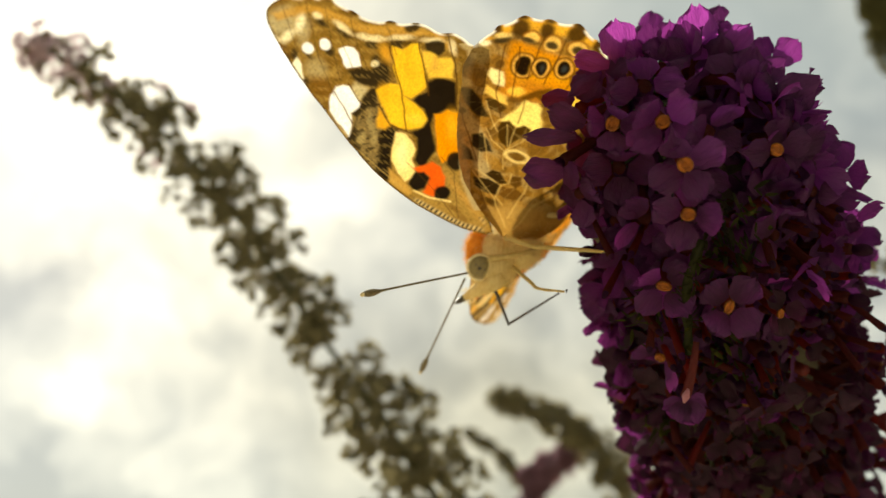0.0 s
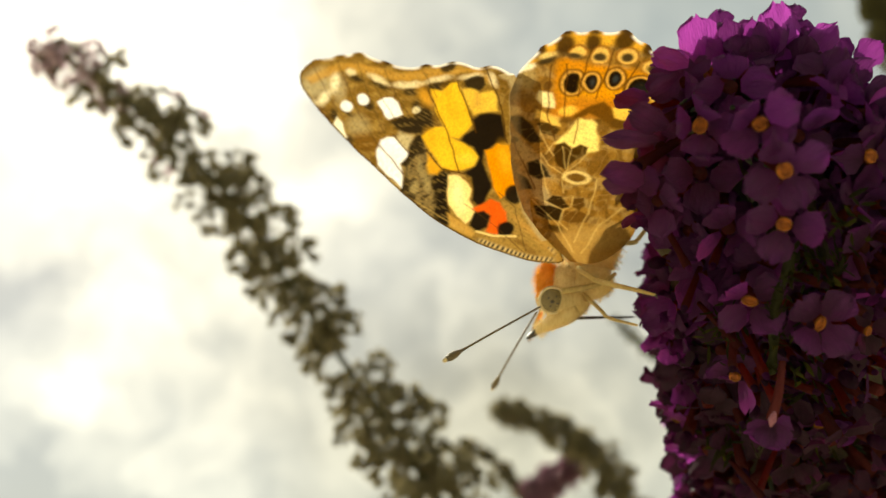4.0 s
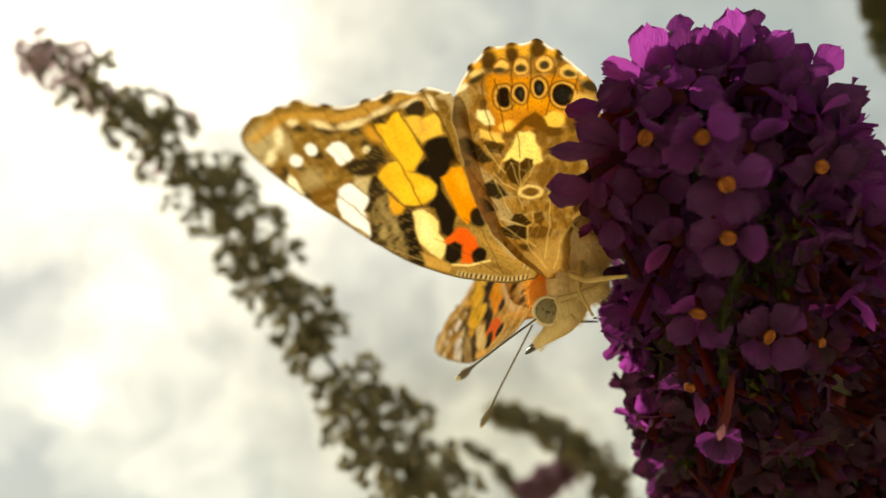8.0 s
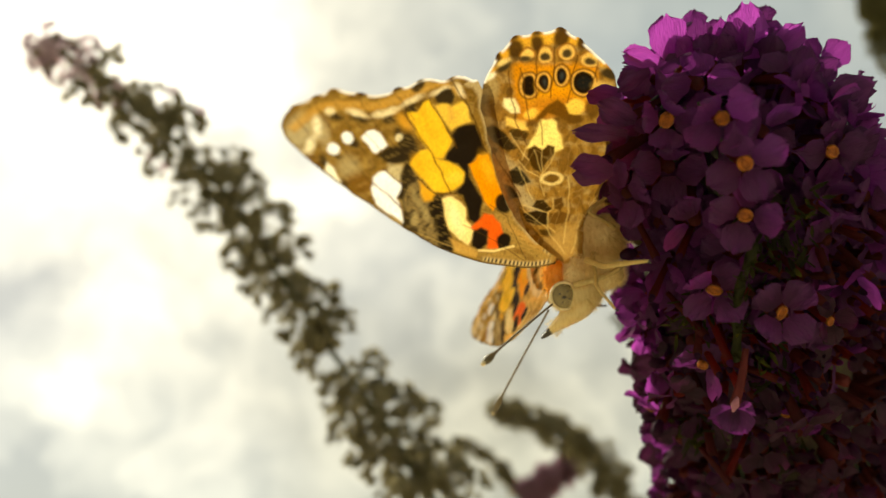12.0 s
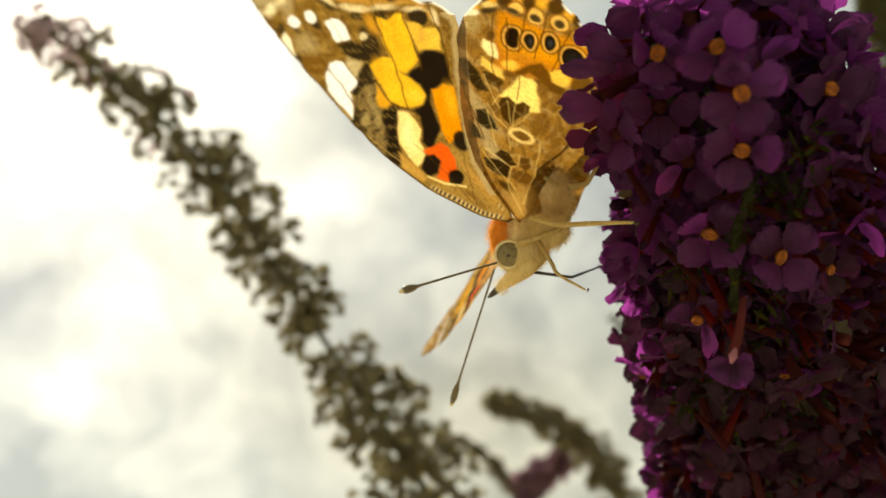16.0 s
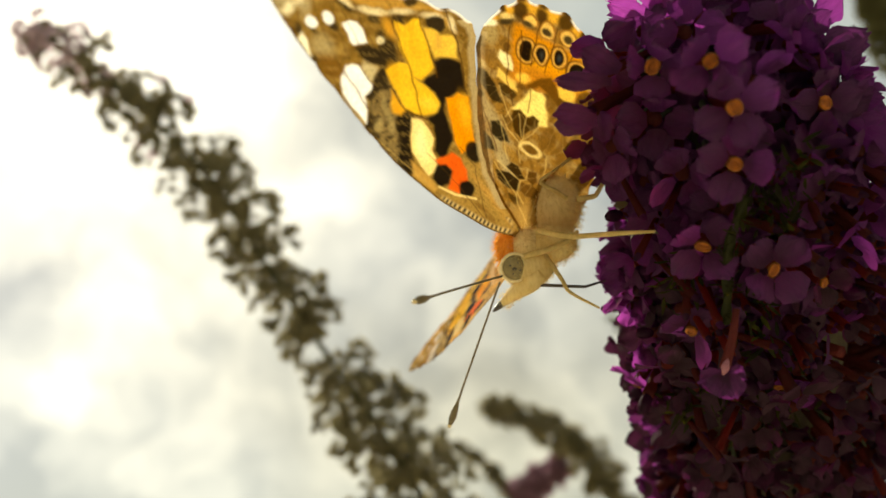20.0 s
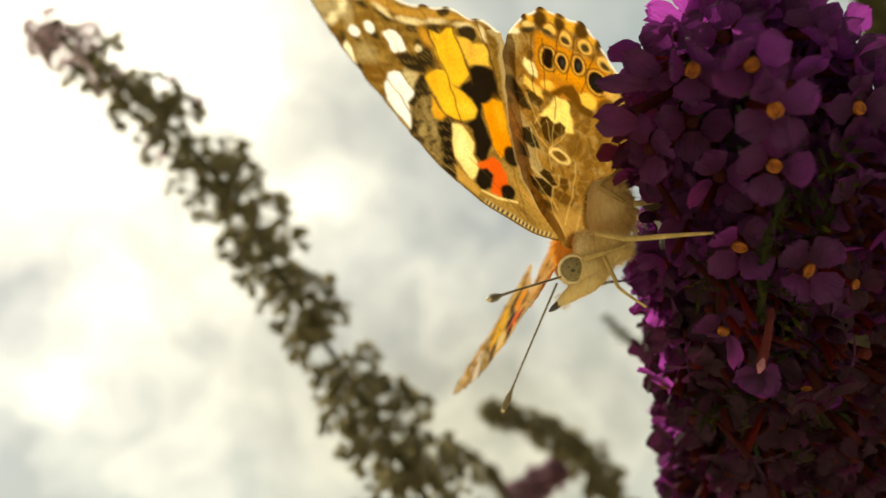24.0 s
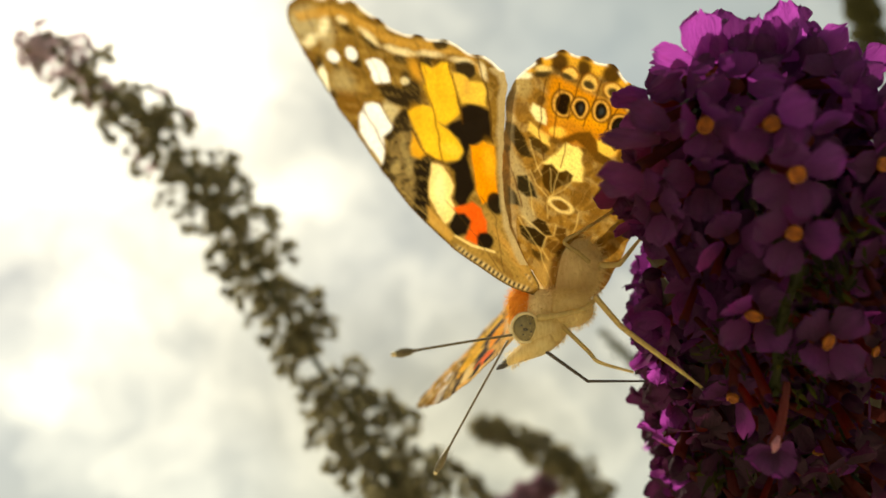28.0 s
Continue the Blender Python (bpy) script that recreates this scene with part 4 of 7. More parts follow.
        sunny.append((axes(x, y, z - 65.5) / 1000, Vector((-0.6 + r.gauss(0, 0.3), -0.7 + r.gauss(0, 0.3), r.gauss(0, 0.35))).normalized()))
    # the crowded inner florets, too deep to be told apart
    mass, dark_mass, w = [], [], 0.0
    stem_v, stem_f = tube([(0, 0, -0.006), (0, 0, -0.002), (0, 0, 0)], [0.0004, 0.0005, 0.0005], 6)
    tube_mass = []
    for k in range(600):
        y = -0.010 + 0.056 * k / 600
        w += 2.39996
        t = (spike_axis(y + 0.001) - spike_axis(y)).normalized()
        e1 = t.cross(Vector((0, 1, 0))).normalized()
        d = (e1 * math.cos(w) + t.cross(e1) * math.sin(w) + Vector((r.gauss(0, 0.3), r.gauss(0, 0.3), r.gauss(0, 0.3)))).normalized()
        rad = (0.0095 * min(1.0, 0.35 + (y + 0.0105) / 0.012) + 0.0018 * max(0, min(1, (y - 0.004) / 0.016))) * r.uniform(0.88, 1.08)
        if beyond(spike_axis(y) + d * rad):
            continue
        m = Matrix.Translation(spike_axis(y) + d * rad) @ d.to_track_quat("Z", "Y").to_matrix().to_4x4()
        tube_mass.append(([m @ q for q in stem_v], stem_f))
        if y > 0.007 and d.y < 0 and r.random() < 0.2:
            continue
        for j in range(4):
            me = r.choice(dark_petals if y > 0.006 else petals)
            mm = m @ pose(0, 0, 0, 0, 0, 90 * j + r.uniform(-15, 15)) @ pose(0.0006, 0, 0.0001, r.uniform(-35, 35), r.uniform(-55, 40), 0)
            (dark_mass if y > 0.006 else mass).append(([mm @ q.co for q in me.vertices], [tuple(p.vertices) for p in me.polygons]))
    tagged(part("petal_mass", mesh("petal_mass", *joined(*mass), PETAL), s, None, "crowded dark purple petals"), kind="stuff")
    tagged(part("wilting_mass", mesh("wilting_mass", *joined(*dark_mass), DARK_PETAL), s, None, "crowded dark brown-purple petals"), kind="stuff")
    tagged(part("tube_mass", mesh("tube_mass", *joined(*tube_mass), TUBE), s, None, "crowded wine-red tubes"), kind="stuff")
    # green bracts between the whorls
    leaf_v, leaf_f = [], []
    for i in range(6):
        q = i / 5
        wd = 0.00042 * math.sin(math.pi * min(0.97, 0.12 + 0.86 * q))
        for c in (-1, 0, 1):
            leaf_v.append((wd * c, 0.00018 * abs(c) + 0.0006 * q * q, 0.0032 * q))
    for i in range(5):
        for c in range(2):
            leaf_f.append((i * 3 + c, i * 3 + c + 1, i * 3 + c + 4, i * 3 + c + 3))
    bract_me = mesh("bract", leaf_v, leaf_f, BRACT)
    for x, y, z in ((21.6, 1.6, -11.2), (22.6, 15.5, 1.0), (25.5, 19.0, 4.5), (17.0, 6.5, -7.6), (23.5, 2.2, -10.4), (22.6, 8.0, -6.8), (24.0, 11.0, -4.0), (28.0, 12.5, -0.5), (27.5, 17.0, 2.6), (30.5, 15.0, 2.5), (23.4, -1.2, -12.0), (20.0, 17.5, 3.0)):
        p = axes(x, y, z) / 1000
        c = min((spike_axis(g / 2000) for g in range(-36, 90)), key=lambda q: (q - p).length)
        d = (p - c).normalized()
        for k in range(34):
            a = (d + Vector((r.gauss(0, 0.7), r.gauss(0, 0.7), r.gauss(0, 0.7)))).normalized()
            part("bract", bract_me, s, Matrix.Translation(p - d * 0.0008 + Vector((r.gauss(0, 0.0009), r.gauss(0, 0.0007), r.gauss(0, 0.0009)))) @ a.to_track_quat("Z", "Y").to_matrix().to_4x4() @ pose(0, 0, 0, 0, 0, r.uniform(0, 360)) @ Matrix.Scale(r.uniform(0.22, 0.48), 4))
    # unopened wine-red tubes between the florets
    for x, y, z, n in ((20.3, 7.6, -8.0, 9), (28.6, 0.5, -7.5, 16), (31.5, 8.5, -1.5, 18), (16.0, 1.5, -8.5, 5), (26.5, 10.5, -3.5, 14), (24.3, 4.0, -10.0, 8), (29.5, 4.5, -5.5, 14), (21.0, 12.5, -2.0, 10)):
        p = axes(x, y, z) / 1000
        c = min((spike_axis(g / 2000) for g in range(-36, 90)), key=lambda q: (q - p).length)
        d = (p - c).normalized()
        for k in range(n):
            a = (d * 0.75 + axes(r.uniform(-0.3, 0.8), r.uniform(-0.3, 0.7), r.uniform(-0.4, 0.0))).normalized()
            o = Vector((r.gauss(0, 0.0020), r.gauss(0, 0.0010), r.gauss(0, 0.0024)))
            if beyond(p + o) or beyond(p + o - a * 0.005) or beyond(p + o - Vector((0.001, 0, 0))):
                continue
            t = part("tube", stem_me, s, Matrix.Translation(p + o + d * 0.0008) @ a.to_track_quat("Z", "Y").to_matrix().to_4x4() @ Matrix.Diagonal((0.58, 0.58, r.uniform(0.45, 0.75), 1)))
            part("bud", bud_me, t, pose(0, 0, -0.0004) @ Matrix.Scale(0.7, 4))
    # the crown: broad outer petals, some in the brighter colour of backlit ones
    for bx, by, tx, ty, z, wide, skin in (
            (16.3, -12.8, 15.7, -15.7, -6.5, 2.9, LIT_PETAL), (15.2, -12.6, 12.8, -13.2, -7.0, 1.6, LIT_PETAL), (14.3, -11.8, 12.2, -10.4, -8.0, 1.1, PETAL), (12.9, -8.0, 10.4, -9.0, -10.0, 1.9, PETAL),
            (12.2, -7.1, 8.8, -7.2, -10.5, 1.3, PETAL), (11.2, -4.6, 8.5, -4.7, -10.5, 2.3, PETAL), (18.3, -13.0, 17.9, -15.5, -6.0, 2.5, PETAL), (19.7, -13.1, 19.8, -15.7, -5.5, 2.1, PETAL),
            (22.5, -13.0, 22.2, -16.8, -5.0, 3.4, LIT_PETAL), (21.8, -13.0, 21.0, -15.4, -6.0, 2.5, PETAL), (24.2, -13.3, 25.8, -15.1, -5.5, 2.0, LIT_PETAL), (24.9, -10.0, 25.7, -13.1, -6.5, 3.0, PETAL),
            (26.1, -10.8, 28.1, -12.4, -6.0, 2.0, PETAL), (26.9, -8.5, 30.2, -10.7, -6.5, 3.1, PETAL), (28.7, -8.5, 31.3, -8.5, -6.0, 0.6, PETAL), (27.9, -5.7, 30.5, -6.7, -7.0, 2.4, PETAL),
            (28.9, -4.5, 31.3, -4.9, -6.5, 2.0, PETAL), (17.9, -12.5, 16.9, -14.2, -6.5, 1.8, LIT_PETAL), (20.4, -12.5, 19.6, -14.2, -6.5, 2.1, PETAL), (23.4, -12.6, 23.6, -14.2, -6.0, 2.0, PETAL)):
        a, b = axes(bx, by, z) / 1000, axes(tx, ty, z - 0.6) / 1000
        ex = (b - a).normalized()
        ez = (Vector((0, -1, 0)) + Vector((r.uniform(-0.25, 0.25), 0, r.uniform(-0.25, 0.25)))).normalized()
        ey = ez.cross(ex).normalized()
        ez = ex.cross(ey)
        m = Matrix.Translation(a) @ Matrix((ex, ey, ez)).transposed().to_4x4()
        part("petal", petal_mesh(2 * r.randrange(40), r.uniform(-0.10, 0.10), (b - a).length * 1.08, wide / 1000, skin), s, m)
    # a hanging wine-red tube with a pale mouth, beside the green stalk
    v, f = tube(spline([axes(20.4, 8.0, -9.6) / 1000, axes(20.0, 10.0, -9.9) / 1000, axes(19.4, 11.9, -10.1) / 1000], 10), [0.00022 + 0.000016 * i for i in range(11)], 8)
    hang = part("tube", mesh("tube", v, f, TUBE), s, None, "hanging wine-red tube with a pink mouth")
    v, f = tube([axes(19.6, 11.2, -10.25) / 1000, axes(19.35, 11.8, -10.4) / 1000, axes(19.2, 12.25, -10.45) / 1000], [0.00010, 0.00030, 0.00008], 8)
    part("mouth", mesh("mouth", v, f, PINK), hang, None, "pale pink mouth")
    for k in range(4):
        part("petal", petals[k], hang, Matrix.Translation(axes(19.5, 12.3, -9.8) / 1000) @ pose(0, 0, 0, 90, 0, 0) @ pose(0, 0, 0, 0, 0, -20 - 45 * k) @ Matrix.Scale(0.7, 4))
    green = spline([axes(*q) / 1000 for q in ((20.6, 0.6, -11.2), (19.8, 2.5, -11.4), (19.5, 4.8, -10.6), (19.9, 7.0, -9.4), (20.1, 9.0, -8.2))], 24)
    v, f = tube(green, [0.00032 + 0.00006 * math.sin(i * 0.9) for i in range(25)], 10)
    part("stalk_tip", mesh("stalk_tip", v, f, BRACT), s, None, "hairy green inner stalk")
    for k in range(46):
        q = green[r.randrange(25)] + Vector((r.gauss(0, 0.0003), -abs(r.gauss(0, 0.0002)), r.gauss(0, 0.0003)))
        a = Vector((r.gauss(0, 1), -0.6, r.gauss(0, 0.8))).normalized()
        part("bract", bract_me, s, Matrix.Translation(q) @ a.to_track_quat("Z", "Y").to_matrix().to_4x4() @ Matrix.Scale(r.uniform(0.18, 0.40), 4))
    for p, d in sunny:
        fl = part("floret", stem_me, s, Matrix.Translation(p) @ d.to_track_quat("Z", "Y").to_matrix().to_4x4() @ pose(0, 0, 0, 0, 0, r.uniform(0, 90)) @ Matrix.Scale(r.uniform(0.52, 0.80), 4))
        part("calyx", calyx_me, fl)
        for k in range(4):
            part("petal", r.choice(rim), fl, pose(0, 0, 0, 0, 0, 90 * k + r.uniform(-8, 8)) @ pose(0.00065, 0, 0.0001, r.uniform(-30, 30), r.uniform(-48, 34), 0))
    for p, d, sure in spots:
        m = Matrix.Translation(p) @ d.to_track_quat("Z", "Y").to_matrix().to_4x4() @ pose(0, 0, 0, 0, 0, r.uniform(0, 90)) @ Matrix.Scale(0.86 if sure else r.uniform(0.68, 0.96), 4)
        fl = part("floret", stem_me, s, m)
        part("calyx", calyx_me, fl)
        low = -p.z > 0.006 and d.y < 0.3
        if not sure and r.random() < (0.50 if low else 0.07):
            part("bud", bud_me, fl)
            continue
        if sure or r.random() < 0.22:
            part("throat", throat_me, fl, pose(0, 0, 0, 0, 0, r.uniform(0, 360)) @ Matrix.Diagonal((r.uniform(0.75, 1.1), r.uniform(0.6, 0.95), 1, 1)))
        kinds = petals
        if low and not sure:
            kinds = rim if beyond(p - Vector((0.0030, 0, 0))) and r.random() < 0.9 else dark_petals
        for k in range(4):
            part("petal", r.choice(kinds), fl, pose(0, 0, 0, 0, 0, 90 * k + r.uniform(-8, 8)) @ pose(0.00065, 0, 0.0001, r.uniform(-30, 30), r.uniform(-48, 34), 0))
    return s


# ---- faded spikes behind ----
def capsule_mesh(seed):
    """A faded floret: a lumpy cup with a few curled teeth on a short stalk, one unit long, along +z."""
    r = random.Random(seed)
    pieces = [tube([(0, 0, -0.25), (0, 0, 0.3)], [0.06, 0.12], 5)]
    if seed % 5 < 3:
        pieces.append(blob((0, 0, 0.55), (0.30, 0.30, 0.40), 0.30, 2.0, 9, 6))
    for k in range(4):
        w = k * 1.57 + r.uniform(-0.4, 0.4)
        o, wide, top = r.uniform(0.25, 0.55), r.uniform(0.18, 0.30), r.uniform(0.75, 1.1)
        a, b = Vector((math.cos(w), math.sin(w), 0)), Vector((-math.sin(w), math.cos(w), 0))
        v = []
        for q, rad, z, hw in ((0, 0.10, 0.15, 0.10), (1, 0.30, 0.5, wide), (2, o, top, wide), (3, o * 1.25, top + r.uniform(-0.15, 0.1), wide * 0.4)):
            v += [a * rad - b * hw + Vector((0, 0, z)), a * (rad + 0.06) + Vector((0, 0, z)), a * rad + b * hw + Vector((0, 0, z))]
        pieces.append((v, [(q * 3 + c, q * 3 + c + 1, q * 3 + c + 4, q * 3 + c + 3) for q in range(3) for c in (0, 1)]))
    return joined(*pieces)


def open_floret(seed):
    """A small open four-lobed floret, one unit long, along +z."""
    r = random.Random(seed)
    verts, faces = [(0, 0, 0.35)], []
    for i in (1, 2, 3):
        for k in range(16):
            w = k * math.pi / 8
            q = i / 3 * (0.55 + 0.2 * math.cos(4 * w) * i / 3 + r.uniform(-0.04, 0.04))
            verts.append((q * math.cos(w), q * math.sin(w), 0.35 + 0.5 * (i / 3) ** 0.6 + r.uniform(-0.05, 0.05)))
    for k in range(16):
        k2 = (k + 1) % 16
        faces.append((0, 1 + k, 1 + k2))
        for i in (0, 1):
            faces.append((1 + i * 16 + k, 17 + i * 16 + k, 17 + i * 16 + k2, 1 + i * 16 + k2))
    return verts, faces


def faded_spike(label, marks, depth, base, sizes, count, size, skin=None, bare=(2, 2)):
    """A spike of faded florets along a curve; marks are places on the view's grid at a depth, base its foot."""
    s = tagged(new("faded_spike"), label, "plant")
    foot = at(*base, depth)
    inv = (Matrix.Translation(foot) @ STAND.to_3x3().to_4x4()).inverted()
    # the thing's axes are those of the view: right, forward, up
    turn = Matrix(((1, 0, 0, 0), (0, 0, -1, 0), (0, 1, 0, 0), (0, 0, 0, 1)))
    way = spline([turn @ (inv @ at(a, b, depth + dz)) for a, b, dz in marks], 80)
    sz = [float(np.interp(i / 80, [k / (len(sizes) - 1) for k in range(len(sizes))], sizes)) for i in range(81)]
    v, f = tube(way, [0.06 * q + 0.00025 for q in sz], 8)
    part("stem", mesh("stem", v, f, TWIG), s, None, "olive stem")
    shapes = [capsule_mesh(k) for k in range(5)]
    skin = skin or FADED
    kinds = [mesh("capsule", *q, skin) for q in shapes]
    tips = [mesh("floret", *open_floret(k), DUSK if skin is DUSK else GLARE_TIP) for k in range(5)]
    r = random.Random(len(marks))
    rest = []
    # opposite pairs of bunches, each pair turned against the last
    nodes = max(9, min(34, round(count / 36)))
    each = count / (2 * nodes)
    for node in range(nodes):
        s0 = (node + r.uniform(0.25, 0.75)) / nodes
        if bare[0] < s0 < bare[1]:
            continue
        i = max(1, min(round(s0 * 80), 79))
        t = (way[i - 1] - way[i + 1]).normalized()
        e1 = t.cross(Vector((0, 1, 0))).normalized()
        e2 = t.cross(e1)
        turn0 = (0.35 if node % 2 else 1.75) + r.uniform(-0.4, 0.4)
        for half in (0, math.pi):
            out = e1 * math.cos(turn0 + half) + e2 * math.sin(turn0 + half)
            reach = sz[i] * r.uniform(0.50, 0.66)
            mid = way[i] + out * reach + t * sz[i] * r.uniform(-0.1, 0.3)
            v, f = tube([way[i], mid], [0.05 * size, 0.10 * size], 5)
            rest.append((v, f))
            for k in range(round(each * 1.35 * (sz[i] / max(sz)) ** 1.1 * r.uniform(0.6, 1.25))):
                o = Vector((r.gauss(0, 1), r.gauss(0, 1), r.gauss(0, 1))).normalized() * sz[i] * 0.42 * r.uniform(0.35, 1.0) ** 0.5
                spur = r.random() < 0.10
                p = mid + o * (1.45 if spur else 1.0)
                d = (o.normalized() + out * 0.5 + t * 0.35 + Vector((r.gauss(0, 0.3), r.gauss(0, 0.3), r.gauss(0, 0.3)))).normalized()
                m = Matrix.Translation(p) @ d.to_track_quat("Z", "Y").to_matrix().to_4x4() @ Matrix.Scale(size * r.uniform(0.7, 1.15), 4)
                j = r.randrange(5)
                # tip florets, rarer downwards; the pale ones carry the glare
                at_tip = i < (3 + 24 * r.random() if count > 1000 or skin is DUSK else 0)
                if k < 4 or i < 12:
                    part("floret" if at_tip else "capsule", (tips if at_tip else kinds)[j], s, m)
                else:
                    rest.append(([m @ Vector(q) for q in shapes[j][0]], shapes[j][1]))
    if rest:
        tagged(part("capsule_fluff", mesh("capsule_fluff", *joined(*rest), skin), s), kind="stuff")
    s.matrix_basis = Matrix.Translation(foot) @ pose(0, 0, 0, TILT, 0, 0)
    return s


ground()
backdrop = clouds()
butterfly, fore_near, hind_near, fore_far, hind_far, antenna_near, antenna_far, leg_near, leg_middle, proboscis, proboscis_tip = build_butterfly()
spike = build_spike()
spike.scale = (1.055, 1.055, 1.055)
far_spike = faded_spike("long drooping faded buddleia spike with brown seed capsules", [(48, 92, 0), (110, 112, 0), (200, 178, 0), (300, 262, 0), (385, 352, 0), (440, 432, 0), (500, 520, 0), (575, 628, 0), (640, 715, 0), (700, 805, 0), (770, 910, 0), (860, 1060, 0.01)], 0.17, (760, 900), [0.0030, 0.0054, 0.0070, 0.0074, 0.0074, 0.0074, 0.0064, 0.0100, 0.0108, 0.0110], 2300, 0.0020, bare=(0.645, 0.685))
low_spike = faded_spike("short arching faded buddleia spike", [(868, 728, 0), (915, 742, 0), (975, 765, 0), (1035, 805, 0), (1085, 860, 0), (1125, 950, 0)], 0.26, (1085, 880), [0.0020, 0.0036, 0.0050, 0.0062], 620, 0.0026)
thin_spike = faded_spike("thin young buddleia spike", [(816, 784, 0), (856, 808, 0), (896, 845, 0), (936, 900, 0), (966, 970, 0)], 0.28, (936, 890), [0.0009, 0.0019, 0.0026], 420, 0.0019)
pink_spike = faded_spike("small mauve buddleia flower cluster", [(1012, 828, 0), (985, 838, 0), (955, 862, 0), (938, 905, 0), (930, 960, 0)], 0.27, (938, 900), [0.002, 0.0042, 0.0048, 0.003], 330, 0.0030, DUSK)
shoot = faded_spike("slender green buddleia shoot tip", [(1072, 560, 0), (1100, 592, 0), (1140, 626, 0), (1200, 690, 0)], 0.24, (1150, 640), [0.0006, 0.0013, 0.0018], 110, 0.0015, OLIVE)
top_spike = faded_spike("hanging buddleia spike tip", [(1530, -60, 0), (1545, 0, 0), (1562, 60, 0), (1590, 120, 0)], 0.24, (1550, 0), [0.0036, 0.0040, 0.0036], 420, 0.0022, OLIVE)
faded_spike("thin reddish side twig", [(1500, 452, 0), (1530, 455, 0), (1575, 468, 0), (1660, 500, 0)], 0.15, (1600, 475), [0.0006, 0.0016, 0.002], 40, 0.0016)


def motions():
    walk(spike, [(0, pose(-0.00193, 0.06663, 1.53648, 30.4, -0.5, -3.8)), (0.5, pose(-0.00176, 0.06478, 1.53565, 30.3, -0.6, -3.6)),
        (1, pose(-0.00078, 0.06250, 1.53517, 30.6, -1.1, -2.6)), (1.5, pose(0.00039, 0.06141, 1.53528, 30.1, -1.0, -2.0)),
        (2, pose(0.00105, 0.06116, 1.53534, 29.8, -1.2, -2.1)), (2.5, pose(0.00184, 0.06117, 1.53544, 29.3, -1.3, -2.0)),
        (3, pose(0.00229, 0.06176, 1.53471, 29.4, -1.0, -1.7)), (3.5, pose(0.00280, 0.06270, 1.53345, 29.7, -0.9, -1.9)),
        (5.5, pose(0.00104, 0.06192, 1.53398, 30.0, -0.9, -1.8)), (6, pose(0.00042, 0.06188, 1.53437, 30.1, -0.5, -2.4)),
        (6.5, pose(0.00015, 0.06190, 1.53400, 29.9, -0.6, -2.1)), (7, pose(-0.00031, 0.06206, 1.53335, 29.8, -0.9, -1.9)),
        (7.5, pose(-0.00070, 0.06233, 1.53311, 30.6, -0.1, -2.9)), (8, pose(-0.00087, 0.06285, 1.53273, 30.7, -0.4, -3.2)),
        (8.5, pose(-0.00022, 0.06331, 1.53303, 30.1, -0.4, -2.5)), (9, pose(0.00071, 0.06353, 1.53365, 29.6, -0.5, -2.0)),
        (9.5, pose(0.00143, 0.06362, 1.53452, 29.5, -0.4, -2.0)), (10, pose(0.00244, 0.06341, 1.53567, 29.2, -0.4, -1.8)),
        (10.5, pose(0.00263, 0.06314, 1.53631, 29.0, -0.4, -1.5)), (11, pose(0.00235, 0.06348, 1.53618, 29.7, 0.0, -1.9)),
        (11.5, pose(0.00191, 0.06386, 1.53567, 29.6, -0.2, -1.9)), (12, pose(0.00094, 0.06424, 1.53524, 29.5, -0.2, -1.9)),
        (12.5, pose(0.00019, 0.06471, 1.53509, 29.6, -0.0, -2.2)), (14.5, pose(-0.00268, 0.06216, 1.53729, 28.0, -0.3, -2.3)),
        (15, pose(-0.00269, 0.06160, 1.53711, 28.3, -0.6, -2.5)), (15.5, pose(-0.00184, 0.06054, 1.53683, 28.5, -0.7, -2.0)),
        (16, pose(-0.00066, 0.05928, 1.53678, 28.4, -0.9, -1.2)), (16.5, pose(0.00043, 0.05902, 1.53627, 28.2, -1.1, -0.8)),
        (17, pose(0.00127, 0.05951, 1.53565, 28.4, -1.4, -0.7)), (17.5, pose(0.00196, 0.05991, 1.53525, 28.5, -1.5, -0.3)),
        (18, pose(0.00222, 0.06029, 1.53569, 28.0, -0.9, -0.2)), (18.5, pose(0.00152, 0.06042, 1.53615, 28.1, -0.3, -1.0)),
        (19, pose(0.00003, 0.06017, 1.53598, 28.1, -0.9, -1.1)), (19.5, pose(-0.00062, 0.06004, 1.53609, 28.2, -0.9, -1.1)),
        (20, pose(-0.00087, 0.06018, 1.53644, 28.1, -0.3, -1.3)), (20.5, pose(-0.00091, 0.06051, 1.53700, 27.5, -0.1, -1.5)),
        (21, pose(-0.00038, 0.06015, 1.53738, 27.5, -0.7, -1.2)), (21.5, pose(0.00088, 0.05931, 1.53792, 27.7, -0.2, -0.8)),
        (23.5, pose(0.00181, 0.06105, 1.53661, 27.5, -0.3, -0.5)), (24, pose(0.00197, 0.06098, 1.53690, 27.4, -0.1, -0.4)),
        (24.5, pose(0.00229, 0.06044, 1.53699, 27.5, -0.6, 0.2)), (25, pose(0.00247, 0.06000, 1.53704, 27.2, -0.3, 0.4)),
        (25.5, pose(0.00260, 0.05933, 1.53665, 27.3, -0.6, 1.1)), (26, pose(0.00243, 0.05890, 1.53621, 27.1, -0.2, 1.0)),
        (26.5, pose(0.00228, 0.05849, 1.53517, 27.6, -0.2, 0.8)), (27, pose(0.00165, 0.05844, 1.53343, 27.8, -0.7, 1.0)),
        (27.5, pose(0.00147, 0.05842, 1.53196, 28.4, -0.5, 0.8)), (28, pose(0.00108, 0.05851, 1.53072, 28.5, -0.6, 0.6))])
